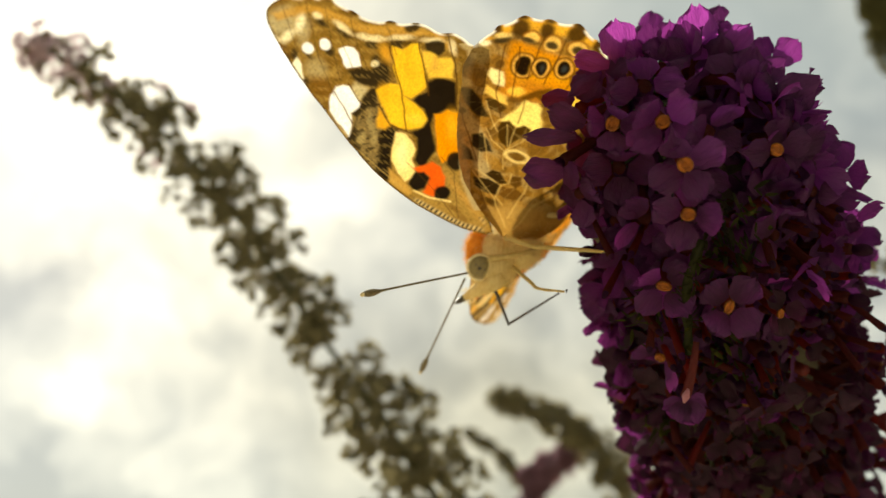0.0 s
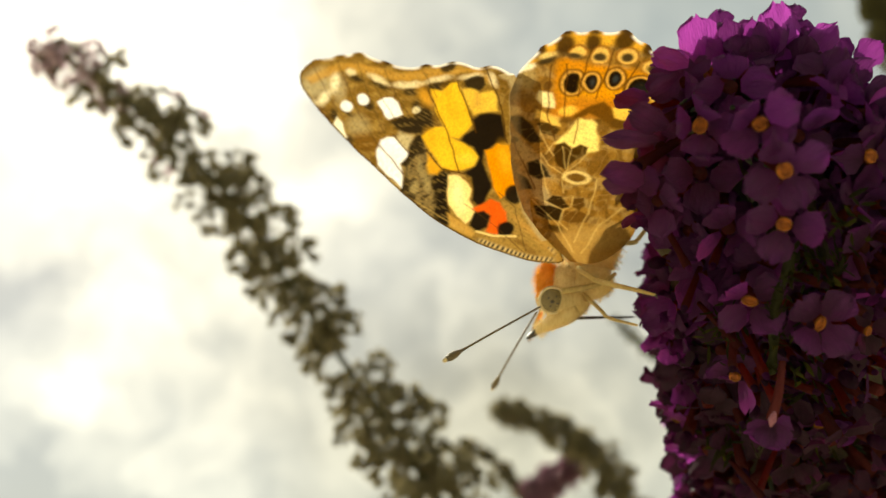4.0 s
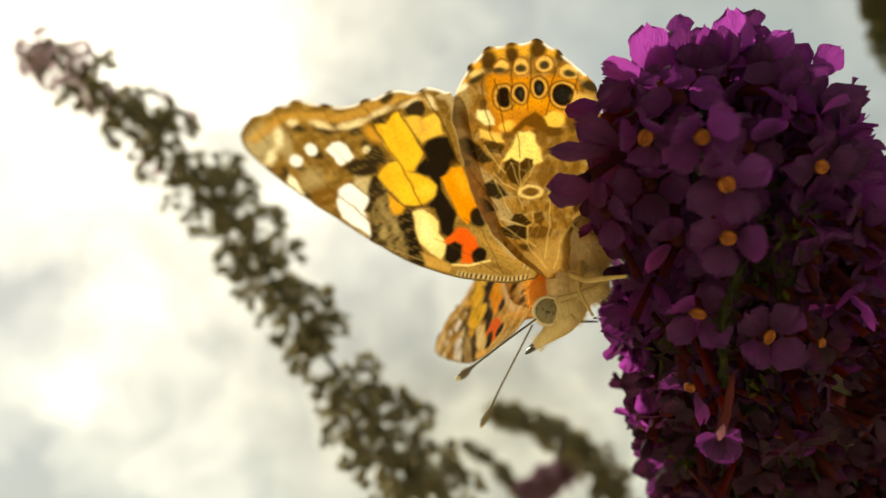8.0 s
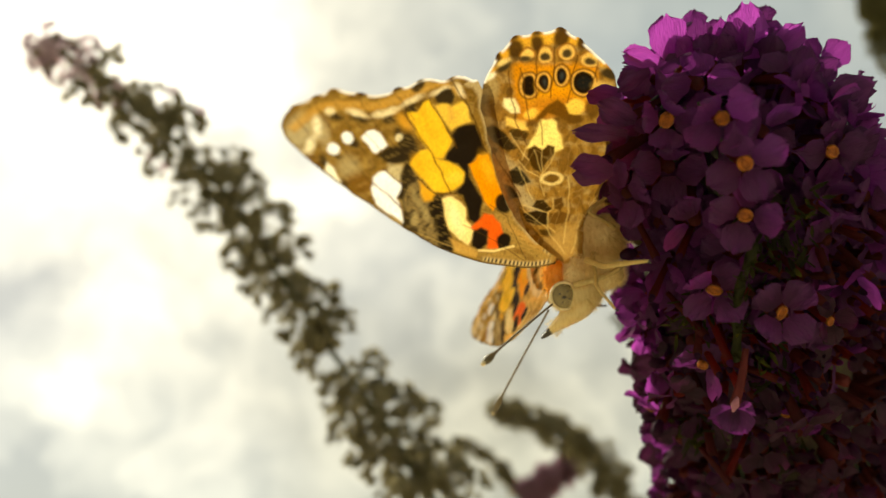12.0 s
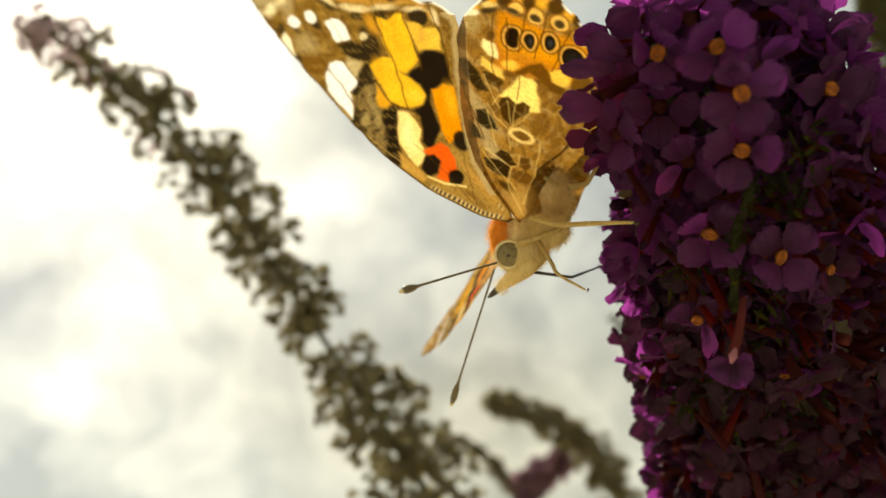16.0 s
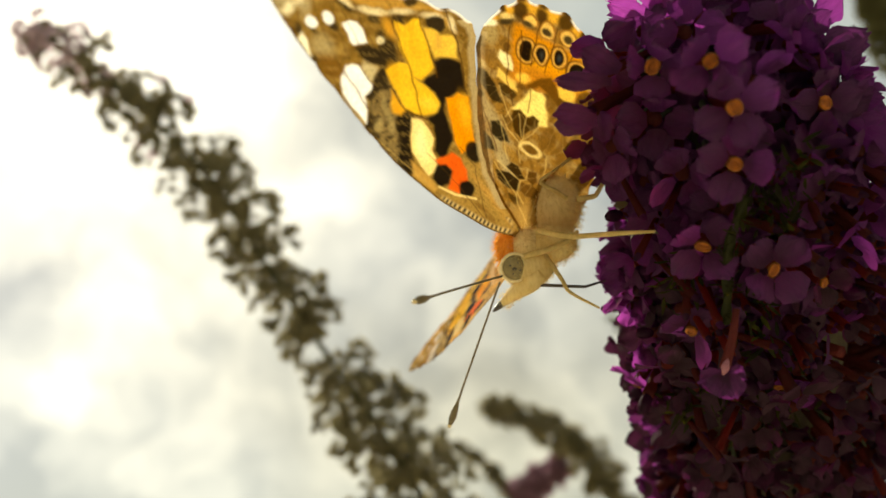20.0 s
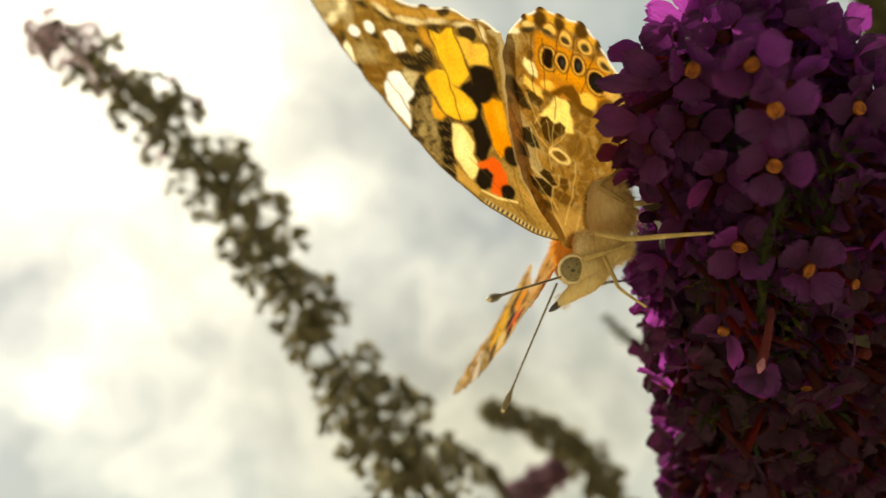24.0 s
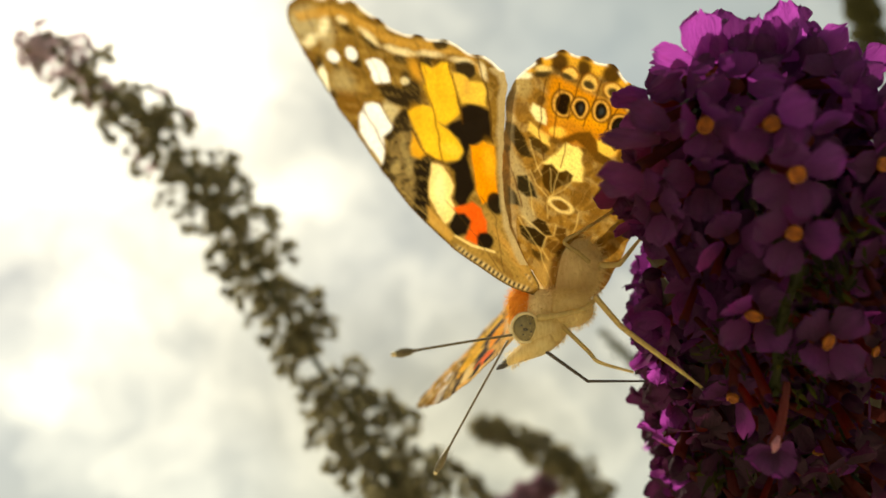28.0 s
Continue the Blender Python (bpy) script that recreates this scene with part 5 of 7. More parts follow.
    walk(butterfly, [(0, pose(0.00345, 0.06740, 1.53401, 28.0, 0.9, 0.5)), (0.5, pose(0.00347, 0.06623, 1.53342, 28.0, 1.0, 0.5)),
        (1, pose(0.00483, 0.06502, 1.53356, 28.0, 1.2, 0.6)), (1.5, pose(0.00621, 0.06433, 1.53387, 28.0, 1.3, 0.7)),
        (2, pose(0.00643, 0.06424, 1.53399, 28.0, 1.5, 0.8)), (2.5, pose(0.00733, 0.06426, 1.53417, 28.0, 1.6, 0.9)),
        (3, pose(0.00816, 0.06508, 1.53301, 28.0, 1.8, 0.9)), (3.5, pose(0.00954, 0.06654, 1.53107, 28.0, 0.6, 0.3)),
        (5.5, pose(0.00930, 0.06333, 1.52965, 28.1, -4.1, -2.2)), (6, pose(0.00964, 0.06266, 1.52949, 28.1, -5.3, -2.8)),
        (6.5, pose(0.00964, 0.06257, 1.52868, 28.2, -5.7, -3.1)), (7, pose(0.00850, 0.06276, 1.52800, 28.2, -6.2, -3.3)),
        (7.5, pose(0.00830, 0.06265, 1.52833, 28.2, -6.6, -3.5)), (8, pose(0.00859, 0.06298, 1.52787, 28.2, -7.1, -3.8)),
        (8.5, pose(0.00923, 0.06314, 1.52779, 28.2, -6.9, -3.7)), (9, pose(0.01004, 0.06317, 1.52826, 28.2, -6.8, -3.6)),
        (9.5, pose(0.01030, 0.06308, 1.52915, 28.2, -6.6, -3.5)), (10, pose(0.01175, 0.06272, 1.53030, 28.2, -6.5, -3.5)),
        (10.5, pose(0.01211, 0.06239, 1.53109, 28.2, -6.3, -3.4)), (11, pose(0.01162, 0.06273, 1.53047, 28.2, -6.2, -3.3)),
        (11.5, pose(0.01120, 0.06306, 1.52992, 28.2, -6.3, -3.4)), (12, pose(0.01008, 0.06345, 1.52940, 28.2, -6.5, -3.5)),
        (12.5, pose(0.00939, 0.06371, 1.52928, 28.2, -6.6, -3.5)), (14.5, pose(0.00295, 0.06435, 1.53313, 28.2, -7.2, -3.9)),
        (15, pose(0.00335, 0.06380, 1.53269, 28.3, -7.4, -3.9)), (15.5, pose(0.00361, 0.06284, 1.53284, 28.3, -7.5, -4.0)),
        (16, pose(0.00556, 0.06209, 1.53253, 28.3, -7.6, -4.1)), (16.5, pose(0.00845, 0.06150, 1.53190, 28.3, -7.8, -4.2)),
        (17, pose(0.00933, 0.06130, 1.53062, 28.3, -7.9, -4.3)), (17.5, pose(0.01106, 0.06119, 1.52972, 28.3, -7.8, -4.2)),
        (18, pose(0.01063, 0.06107, 1.52973, 28.3, -7.6, -4.1)), (18.5, pose(0.00899, 0.06089, 1.53026, 28.3, -7.5, -4.0)),
        (19, pose(0.00850, 0.06095, 1.53021, 28.3, -7.4, -3.9)), (19.5, pose(0.00776, 0.06108, 1.53020, 28.2, -7.2, -3.9)),
        (20, pose(0.00592, 0.06115, 1.53085, 28.2, -7.1, -3.8)), (20.5, pose(0.00574, 0.06132, 1.53134, 28.2, -6.9, -3.7)),
        (21, pose(0.00701, 0.06123, 1.53168, 28.2, -6.7, -3.6)), (21.5, pose(0.00922, 0.06066, 1.53233, 28.2, -6.5, -3.5)),
        (23.5, pose(0.00917, 0.06268, 1.53107, 28.2, -5.8, -3.1)), (24, pose(0.01078, 0.06232, 1.53129, 28.1, -5.6, -3.0)),
        (24.5, pose(0.01077, 0.06215, 1.53152, 28.1, -5.5, -2.9)), (25, pose(0.00942, 0.06176, 1.53212, 28.1, -5.3, -2.8)),
        (25.5, pose(0.00971, 0.06141, 1.53186, 28.1, -5.3, -2.8)), (26, pose(0.00932, 0.06069, 1.53156, 28.1, -5.3, -2.8)),
        (26.5, pose(0.00969, 0.06045, 1.53035, 28.1, -4.0, -2.1)), (27, pose(0.00756, 0.06065, 1.52862, 28.0, -2.6, -1.4)),
        (27.5, pose(0.00829, 0.06107, 1.52644, 28.0, -1.3, -0.7)), (28, pose(0.00653, 0.06073, 1.52542, 28.0, -0.0, 0.0))])
    walk(fore_near, [(0, pose(-0.00074, -0.00094, 0.00375, 22.8, -13.9, 35.8)), (0.5, pose(-0.00086, -0.00103, 0.00370, 21.8, -14.5, 36.1)),
        (1, pose(-0.00088, -0.00156, 0.00378, 22.3, -14.6, 35.0)), (1.5, pose(-0.00084, -0.00155, 0.00368, 21.6, -14.8, 33.8)),
        (2, pose(-0.00082, -0.00088, 0.00394, 24.3, -15.9, 31.2)), (2.5, pose(-0.00073, -0.00010, 0.00391, 24.7, -18.4, 28.7)),
        (3, pose(-0.00102, -0.00210, 0.00381, 23.6, -19.2, 31.1)), (3.5, pose(-0.00089, -0.00085, 0.00388, 16.9, -18.4, 32.1)),
        (5.5, pose(-0.00127, -0.00093, 0.00349, 15.8, -18.5, 37.6)), (6, pose(-0.00187, -0.00101, 0.00335, 12.8, -21.7, 40.2)),
        (6.5, pose(-0.00197, -0.00138, 0.00326, 8.3, -24.6, 43.7)), (7, pose(-0.00137, -0.00137, 0.00326, 9.6, -24.1, 42.8)),
        (7.5, pose(-0.00161, -0.00051, 0.00348, 12.4, -19.3, 41.1)), (8, pose(-0.00201, -0.00115, 0.00330, 8.6, -22.4, 44.6)),
        (8.5, pose(-0.00195, -0.00098, 0.00322, 7.0, -24.5, 45.4)), (9, pose(-0.00192, -0.00157, 0.00325, 7.8, -24.9, 45.0)),
        (9.5, pose(-0.00144, -0.00037, 0.00328, 9.8, -21.5, 42.5)), (10, pose(-0.00187, -0.00083, 0.00332, 9.0, -22.6, 42.9)),
        (10.5, pose(-0.00212, -0.00119, 0.00317, 7.6, -24.6, 44.8)), (11, pose(-0.00186, -0.00071, 0.00310, 7.1, -24.9, 44.5)),
        (11.5, pose(-0.00188, -0.00123, 0.00318, 8.5, -24.5, 44.6)), (12, pose(-0.00169, -0.00103, 0.00327, 9.4, -23.8, 45.1)),
        (12.5, pose(-0.00181, -0.00100, 0.00335, 9.9, -22.7, 45.5)), (14.5, pose(-0.00053, -0.00099, 0.00365, 20.3, -7.4, 43.2)),
        (15, pose(-0.00083, -0.00074, 0.00359, 13.1, -8.5, 45.6)), (15.5, pose(-0.00045, -0.00087, 0.00352, 15.0, -7.2, 43.7)),
        (16, pose(-0.00088, -0.00120, 0.00363, 11.8, -10.7, 43.8)), (16.5, pose(-0.00183, -0.00076, 0.00346, 4.5, -10.0, 47.0)),
        (17, pose(-0.00188, -0.00064, 0.00351, 2.9, -10.6, 45.9)), (17.5, pose(-0.00224, -0.00214, 0.00335, -0.9, -13.3, 50.4)),
        (18, pose(-0.00133, -0.00093, 0.00328, -0.4, -12.0, 48.4)), (18.5, pose(-0.00119, -0.00025, 0.00362, 8.3, -9.0, 45.3)),
        (19, pose(-0.00194, -0.00119, 0.00344, 5.2, -11.6, 47.7)), (19.5, pose(-0.00144, -0.00148, 0.00339, 3.2, -12.7, 49.5)),
        (20, pose(-0.00068, -0.00105, 0.00346, 12.3, -9.0, 44.9)), (20.5, pose(-0.00062, -0.00028, 0.00345, 11.8, -7.7, 43.9)),
        (21, pose(-0.00104, -0.00073, 0.00354, 8.3, -10.1, 45.3)), (21.5, pose(-0.00178, -0.00092, 0.00360, 7.3, -10.5, 45.6)),
        (23.5, pose(-0.00134, -0.00089, 0.00369, 10.4, -7.1, 42.9)), (24, pose(-0.00228, -0.00143, 0.00350, 4.5, -9.8, 46.9)),
        (24.5, pose(-0.00135, -0.00092, 0.00333, 1.4, -9.2, 46.6)), (25, pose(-0.00072, -0.00040, 0.00349, 9.6, -5.7, 43.8)),
        (25.5, pose(-0.00063, -0.00036, 0.00355, 8.6, -4.5, 46.1)), (26, pose(-0.00052, -0.00078, 0.00358, 8.3, -3.8, 49.6)),
        (26.5, pose(-0.00091, -0.00220, 0.00357, 5.5, -5.6, 53.5)), (27, pose(-0.00052, 0.00029, 0.00354, 9.7, -4.4, 43.4)),
        (27.5, pose(-0.00114, -0.00128, 0.00355, 4.6, -8.1, 44.9)), (28, pose(-0.00055, -0.00087, 0.00354, 7.4, -8.5, 42.3))])
    walk(hind_near, [(0, pose(0.00024, -0.00194, 0.00342, 22.6, -13.4, 34.7)), (0.5, pose(0.00022, -0.00259, 0.00329, 21.5, -13.6, 33.6)),
        (1, pose(0.00037, -0.00234, 0.00342, 21.3, -14.0, 31.6)), (1.5, pose(0.00024, -0.00210, 0.00347, 22.6, -15.1, 31.4)),
        (2, pose(0.00055, -0.00175, 0.00367, 23.4, -15.0, 26.2)), (2.5, pose(0.00051, -0.00179, 0.00366, 25.6, -17.8, 23.4)),
        (3, pose(0.00026, -0.00225, 0.00375, 24.1, -17.3, 25.5)), (3.5, pose(-0.00027, -0.00298, 0.00396, 22.0, -17.8, 29.0)),
        (5.5, pose(-0.00058, -0.00202, 0.00314, 14.4, -17.6, 38.9)), (6, pose(-0.00134, -0.00150, 0.00308, 11.9, -20.3, 42.0)),
        (6.5, pose(-0.00133, -0.00179, 0.00296, 7.5, -23.0, 44.6)), (7, pose(-0.00073, -0.00120, 0.00314, 9.2, -23.2, 44.2)),
        (7.5, pose(-0.00095, -0.00064, 0.00308, 12.6, -17.7, 41.2)), (8, pose(-0.00136, -0.00130, 0.00297, 7.9, -20.3, 44.9)),
        (8.5, pose(-0.00146, -0.00150, 0.00296, 7.4, -23.0, 45.7)), (9, pose(-0.00129, -0.00152, 0.00293, 7.3, -22.7, 45.5)),
        (9.5, pose(-0.00091, -0.00061, 0.00301, 9.9, -19.8, 43.2)), (10, pose(-0.00136, -0.00085, 0.00280, 8.8, -19.9, 43.7)),
        (10.5, pose(-0.00164, -0.00098, 0.00271, 7.5, -21.9, 45.1)), (11, pose(-0.00141, -0.00054, 0.00289, 7.8, -23.3, 44.8)),
        (11.5, pose(-0.00136, -0.00054, 0.00295, 8.9, -22.3, 44.7)), (12, pose(-0.00120, -0.00085, 0.00300, 9.6, -21.7, 45.3)),
        (12.5, pose(-0.00120, -0.00014, 0.00302, 10.6, -20.6, 44.9)), (14.5, pose(0.00035, 0.00067, 0.00332, 21.4, -6.0, 41.0)),
        (15, pose(-0.00004, -0.00079, 0.00293, 12.0, -5.0, 43.5)), (15.5, pose(0.00049, -0.00102, 0.00282, 13.3, -3.6, 41.1)),
        (16, pose(-0.00011, -0.00043, 0.00306, 12.6, -6.9, 41.5)), (16.5, pose(-0.00145, -0.00120, 0.00268, 5.8, -6.0, 45.2)),
        (17, pose(-0.00163, -0.00111, 0.00272, 3.8, -5.6, 45.9)), (17.5, pose(-0.00202, -0.00115, 0.00274, 1.1, -8.2, 49.0)),
        (18, pose(-0.00113, -0.00060, 0.00265, 1.0, -7.6, 49.0)), (18.5, pose(-0.00080, 0.00018, 0.00291, 8.8, -4.5, 46.0)),
        (19, pose(-0.00167, -0.00105, 0.00280, 6.1, -7.1, 48.1)), (19.5, pose(-0.00110, -0.00152, 0.00277, 3.2, -7.9, 49.8)),
        (20, pose(-0.00005, 0.00035, 0.00293, 12.6, -5.9, 47.0)), (20.5, pose(-0.00008, 0.00134, 0.00301, 13.2, -5.6, 46.8)),
        (21, pose(-0.00039, 0.00036, 0.00281, 8.6, -6.7, 45.9)), (21.5, pose(-0.00131, 0.00037, 0.00296, 7.7, -6.8, 46.9)),
        (23.5, pose(-0.00069, -0.00101, 0.00284, 9.1, -5.2, 44.5)), (24, pose(-0.00205, -0.00128, 0.00269, 4.7, -7.1, 49.6)),
        (24.5, pose(-0.00122, -0.00136, 0.00259, 2.2, -7.4, 50.8)), (25, pose(-0.00033, -0.00054, 0.00259, 9.7, -3.8, 46.6)),
        (25.5, pose(-0.00061, -0.00131, 0.00261, 11.0, -2.6, 49.1)), (26, pose(-0.00056, -0.00119, 0.00248, 11.4, -0.5, 50.4)),
        (26.5, pose(-0.00092, -0.00173, 0.00249, 8.7, -1.6, 53.8)), (27, pose(-0.00007, -0.00095, 0.00269, 10.6, -1.9, 44.0)),
        (27.5, pose(-0.00065, -0.00148, 0.00296, 6.5, -6.2, 47.2)), (28, pose(0.00049, 0.00103, 0.00307, 10.9, -8.3, 40.9))])
    walk(fore_far, [(0, pose(-0.00045, 0.00380, -0.00059, -56.6, -48.5, -62.0)), (0.5, pose(-0.00058, 0.00373, -0.00060, -53.5, -47.7, -63.2)),
        (1, pose(-0.00057, 0.00319, -0.00052, -54.2, -47.7, -63.6)), (1.5, pose(-0.00055, 0.00317, -0.00063, -55.3, -47.5, -61.1)),
        (2, pose(-0.00049, 0.00383, -0.00034, -58.0, -46.7, -60.2)), (2.5, pose(-0.00036, 0.00457, -0.00032, -58.4, -47.1, -59.9)),
        (3, pose(-0.00066, 0.00261, -0.00039, -54.6, -47.5, -62.0)), (3.5, pose(-0.00052, 0.00381, -0.00037, -49.9, -49.5, -62.9)),
        (5.5, pose(-0.00108, 0.00386, -0.00061, -40.9, -45.2, -63.5)), (6, pose(-0.00191, 0.00375, -0.00073, -41.0, -46.8, -52.5)),
        (6.5, pose(-0.00214, 0.00338, -0.00075, -34.2, -47.8, -51.0)), (7, pose(-0.00156, 0.00337, -0.00073, -35.3, -46.4, -49.2)),
        (7.5, pose(-0.00181, 0.00420, -0.00068, -46.5, -46.2, -43.0)), (8, pose(-0.00221, 0.00359, -0.00082, -39.8, -49.3, -46.8)),
        (8.5, pose(-0.00213, 0.00376, -0.00086, -36.6, -50.4, -48.5)), (9, pose(-0.00208, 0.00319, -0.00081, -36.0, -50.1, -50.3)),
        (9.5, pose(-0.00160, 0.00436, -0.00081, -39.7, -47.4, -48.4)), (10, pose(-0.00196, 0.00391, -0.00080, -39.4, -49.7, -51.2)),
        (10.5, pose(-0.00221, 0.00358, -0.00089, -34.5, -50.3, -54.3)), (11, pose(-0.00197, 0.00404, -0.00096, -34.5, -50.2, -52.8)),
        (11.5, pose(-0.00200, 0.00354, -0.00088, -36.0, -49.9, -52.4)), (12, pose(-0.00178, 0.00376, -0.00081, -36.4, -50.0, -54.4)),
        (12.5, pose(-0.00191, 0.00380, -0.00074, -36.9, -49.3, -54.2)), (14.5, pose(-0.00094, 0.00370, -0.00083, -67.9, -42.7, -31.4)),
        (15, pose(-0.00123, 0.00386, -0.00099, -68.0, -48.2, -27.6)), (15.5, pose(-0.00085, 0.00373, -0.00106, -69.9, -45.8, -27.1)),
        (16, pose(-0.00121, 0.00337, -0.00094, -69.0, -49.7, -26.6)), (16.5, pose(-0.00216, 0.00372, -0.00122, -70.4, -54.6, -22.3)),
        (17, pose(-0.00234, 0.00374, -0.00112, -72.5, -50.6, -13.6)), (17.5, pose(-0.00265, 0.00231, -0.00124, -64.1, -56.2, -19.5)),
        (18, pose(-0.00173, 0.00349, -0.00133, -67.1, -54.6, -17.6)), (18.5, pose(-0.00165, 0.00421, -0.00102, -74.1, -49.0, -17.1)),
        (19, pose(-0.00235, 0.00329, -0.00117, -69.1, -53.1, -20.1)), (19.5, pose(-0.00185, 0.00301, -0.00121, -67.2, -54.8, -19.9)),
        (20, pose(-0.00113, 0.00348, -0.00113, -72.5, -47.6, -20.9)), (20.5, pose(-0.00107, 0.00423, -0.00117, -73.5, -46.8, -20.5)),
        (21, pose(-0.00145, 0.00375, -0.00110, -73.4, -50.5, -18.9)), (21.5, pose(-0.00215, 0.00356, -0.00105, -73.1, -52.3, -20.2)),
        (23.5, pose(-0.00163, 0.00361, -0.00101, -73.9, -50.5, -25.7)), (24, pose(-0.00259, 0.00302, -0.00123, -74.4, -55.7, -20.1)),
        (24.5, pose(-0.00164, 0.00350, -0.00141, -73.0, -56.2, -19.9)), (25, pose(-0.00109, 0.00406, -0.00126, -77.5, -49.9, -20.8)),
        (25.5, pose(-0.00106, 0.00407, -0.00124, -79.3, -50.4, -17.4)), (26, pose(-0.00103, 0.00364, -0.00127, -82.2, -51.6, -13.0)),
        (26.5, pose(-0.00141, 0.00227, -0.00126, -77.0, -55.7, -15.1)), (27, pose(-0.00087, 0.00474, -0.00123, -77.6, -49.7, -22.0)),
        (27.5, pose(-0.00148, 0.00316, -0.00115, -72.3, -52.2, -21.0)), (28, pose(-0.00084, 0.00361, -0.00110, -70.5, -50.4, -25.2))])
    walk(hind_far, [(0, pose(0.00079, 0.00345, -0.00122, -56.8, -47.5, -61.1)), (0.5, pose(0.00108, 0.00359, -0.00160, -54.2, -45.6, -60.8)),
        (1, pose(0.00075, 0.00254, -0.00095, -54.9, -45.4, -60.1)), (1.5, pose(0.00054, 0.00262, -0.00084, -57.8, -46.4, -58.1)),
        (2, pose(0.00098, 0.00319, -0.00070, -59.2, -43.2, -55.4)), (2.5, pose(0.00157, 0.00434, -0.00115, -61.4, -43.8, -54.5)),
        (3, pose(0.00032, 0.00179, -0.00020, -56.9, -43.0, -56.9)), (3.5, pose(0.00136, 0.00438, -0.00140, -56.6, -47.4, -59.6)),
        (5.5, pose(0.00003, 0.00395, -0.00135, -38.5, -44.9, -65.6)), (6, pose(-0.00127, 0.00371, -0.00115, -38.5, -46.3, -55.6)),
        (6.5, pose(-0.00142, 0.00332, -0.00115, -32.1, -46.7, -53.2)), (7, pose(-0.00103, 0.00295, -0.00069, -33.9, -46.1, -51.5)),
        (7.5, pose(-0.00120, 0.00384, -0.00099, -45.6, -44.9, -44.4)), (8, pose(-0.00158, 0.00330, -0.00110, -37.7, -47.6, -48.9)),
        (8.5, pose(-0.00153, 0.00385, -0.00131, -36.0, -49.3, -50.0)), (9, pose(-0.00155, 0.00275, -0.00098, -34.0, -48.4, -52.3)),
        (9.5, pose(-0.00105, 0.00419, -0.00111, -38.6, -46.2, -50.4)), (10, pose(-0.00156, 0.00341, -0.00115, -37.2, -47.9, -54.2)),
        (10.5, pose(-0.00192, 0.00297, -0.00110, -32.8, -48.0, -56.6)), (11, pose(-0.00166, 0.00362, -0.00099, -34.1, -48.9, -54.3)),
        (11.5, pose(-0.00181, 0.00270, -0.00064, -35.1, -48.0, -54.0)), (12, pose(-0.00145, 0.00328, -0.00087, -35.3, -48.1, -56.1)),
        (12.5, pose(-0.00173, 0.00274, -0.00047, -36.8, -47.2, -54.9)), (14.5, pose(-0.00034, 0.00237, 0.00039, -69.1, -40.2, -30.8)),
        (15, pose(-0.00051, 0.00319, -0.00128, -65.1, -44.5, -29.9)), (15.5, pose(0.00003, 0.00307, -0.00146, -66.6, -41.6, -29.1)),
        (16, pose(-0.00068, 0.00237, -0.00046, -67.5, -45.6, -29.3)), (16.5, pose(-0.00180, 0.00308, -0.00187, -67.8, -51.2, -26.9)),
        (17, pose(-0.00210, 0.00315, -0.00183, -68.1, -48.6, -20.7)), (17.5, pose(-0.00263, 0.00133, -0.00058, -60.4, -52.6, -26.2)),
        (18, pose(-0.00165, 0.00277, -0.00126, -62.8, -53.2, -24.8)), (18.5, pose(-0.00136, 0.00336, -0.00087, -69.8, -47.6, -23.5)),
        (19, pose(-0.00216, 0.00262, -0.00129, -64.7, -51.3, -27.0)), (19.5, pose(-0.00157, 0.00242, -0.00149, -61.1, -52.7, -27.4)),
        (20, pose(-0.00069, 0.00232, -0.00009, -68.9, -47.6, -26.5)), (20.5, pose(-0.00075, 0.00311, 0.00014, -71.6, -48.2, -25.4)),
        (21, pose(-0.00103, 0.00257, -0.00033, -69.7, -49.5, -24.1)), (21.5, pose(-0.00198, 0.00241, -0.00006, -68.7, -51.8, -26.5)),
        (23.5, pose(-0.00110, 0.00273, -0.00134, -69.8, -51.1, -29.4)), (24, pose(-0.00252, 0.00217, -0.00133, -69.8, -57.1, -26.5)),
        (24.5, pose(-0.00154, 0.00290, -0.00204, -69.4, -59.4, -25.9)), (25, pose(-0.00078, 0.00319, -0.00163, -74.3, -51.7, -25.2)),
        (25.5, pose(-0.00102, 0.00342, -0.00240, -78.2, -52.5, -22.1)), (26, pose(-0.00111, 0.00265, -0.00191, -81.2, -51.3, -18.4)),
        (26.5, pose(-0.00151, 0.00110, -0.00109, -74.7, -54.5, -21.9)), (27, pose(-0.00033, 0.00420, -0.00260, -75.5, -49.3, -26.0)),
        (27.5, pose(-0.00104, 0.00259, -0.00147, -71.0, -53.5, -25.3)), (28, pose(-0.00034, 0.00226, 0.00058, -74.1, -49.0, -24.7))])
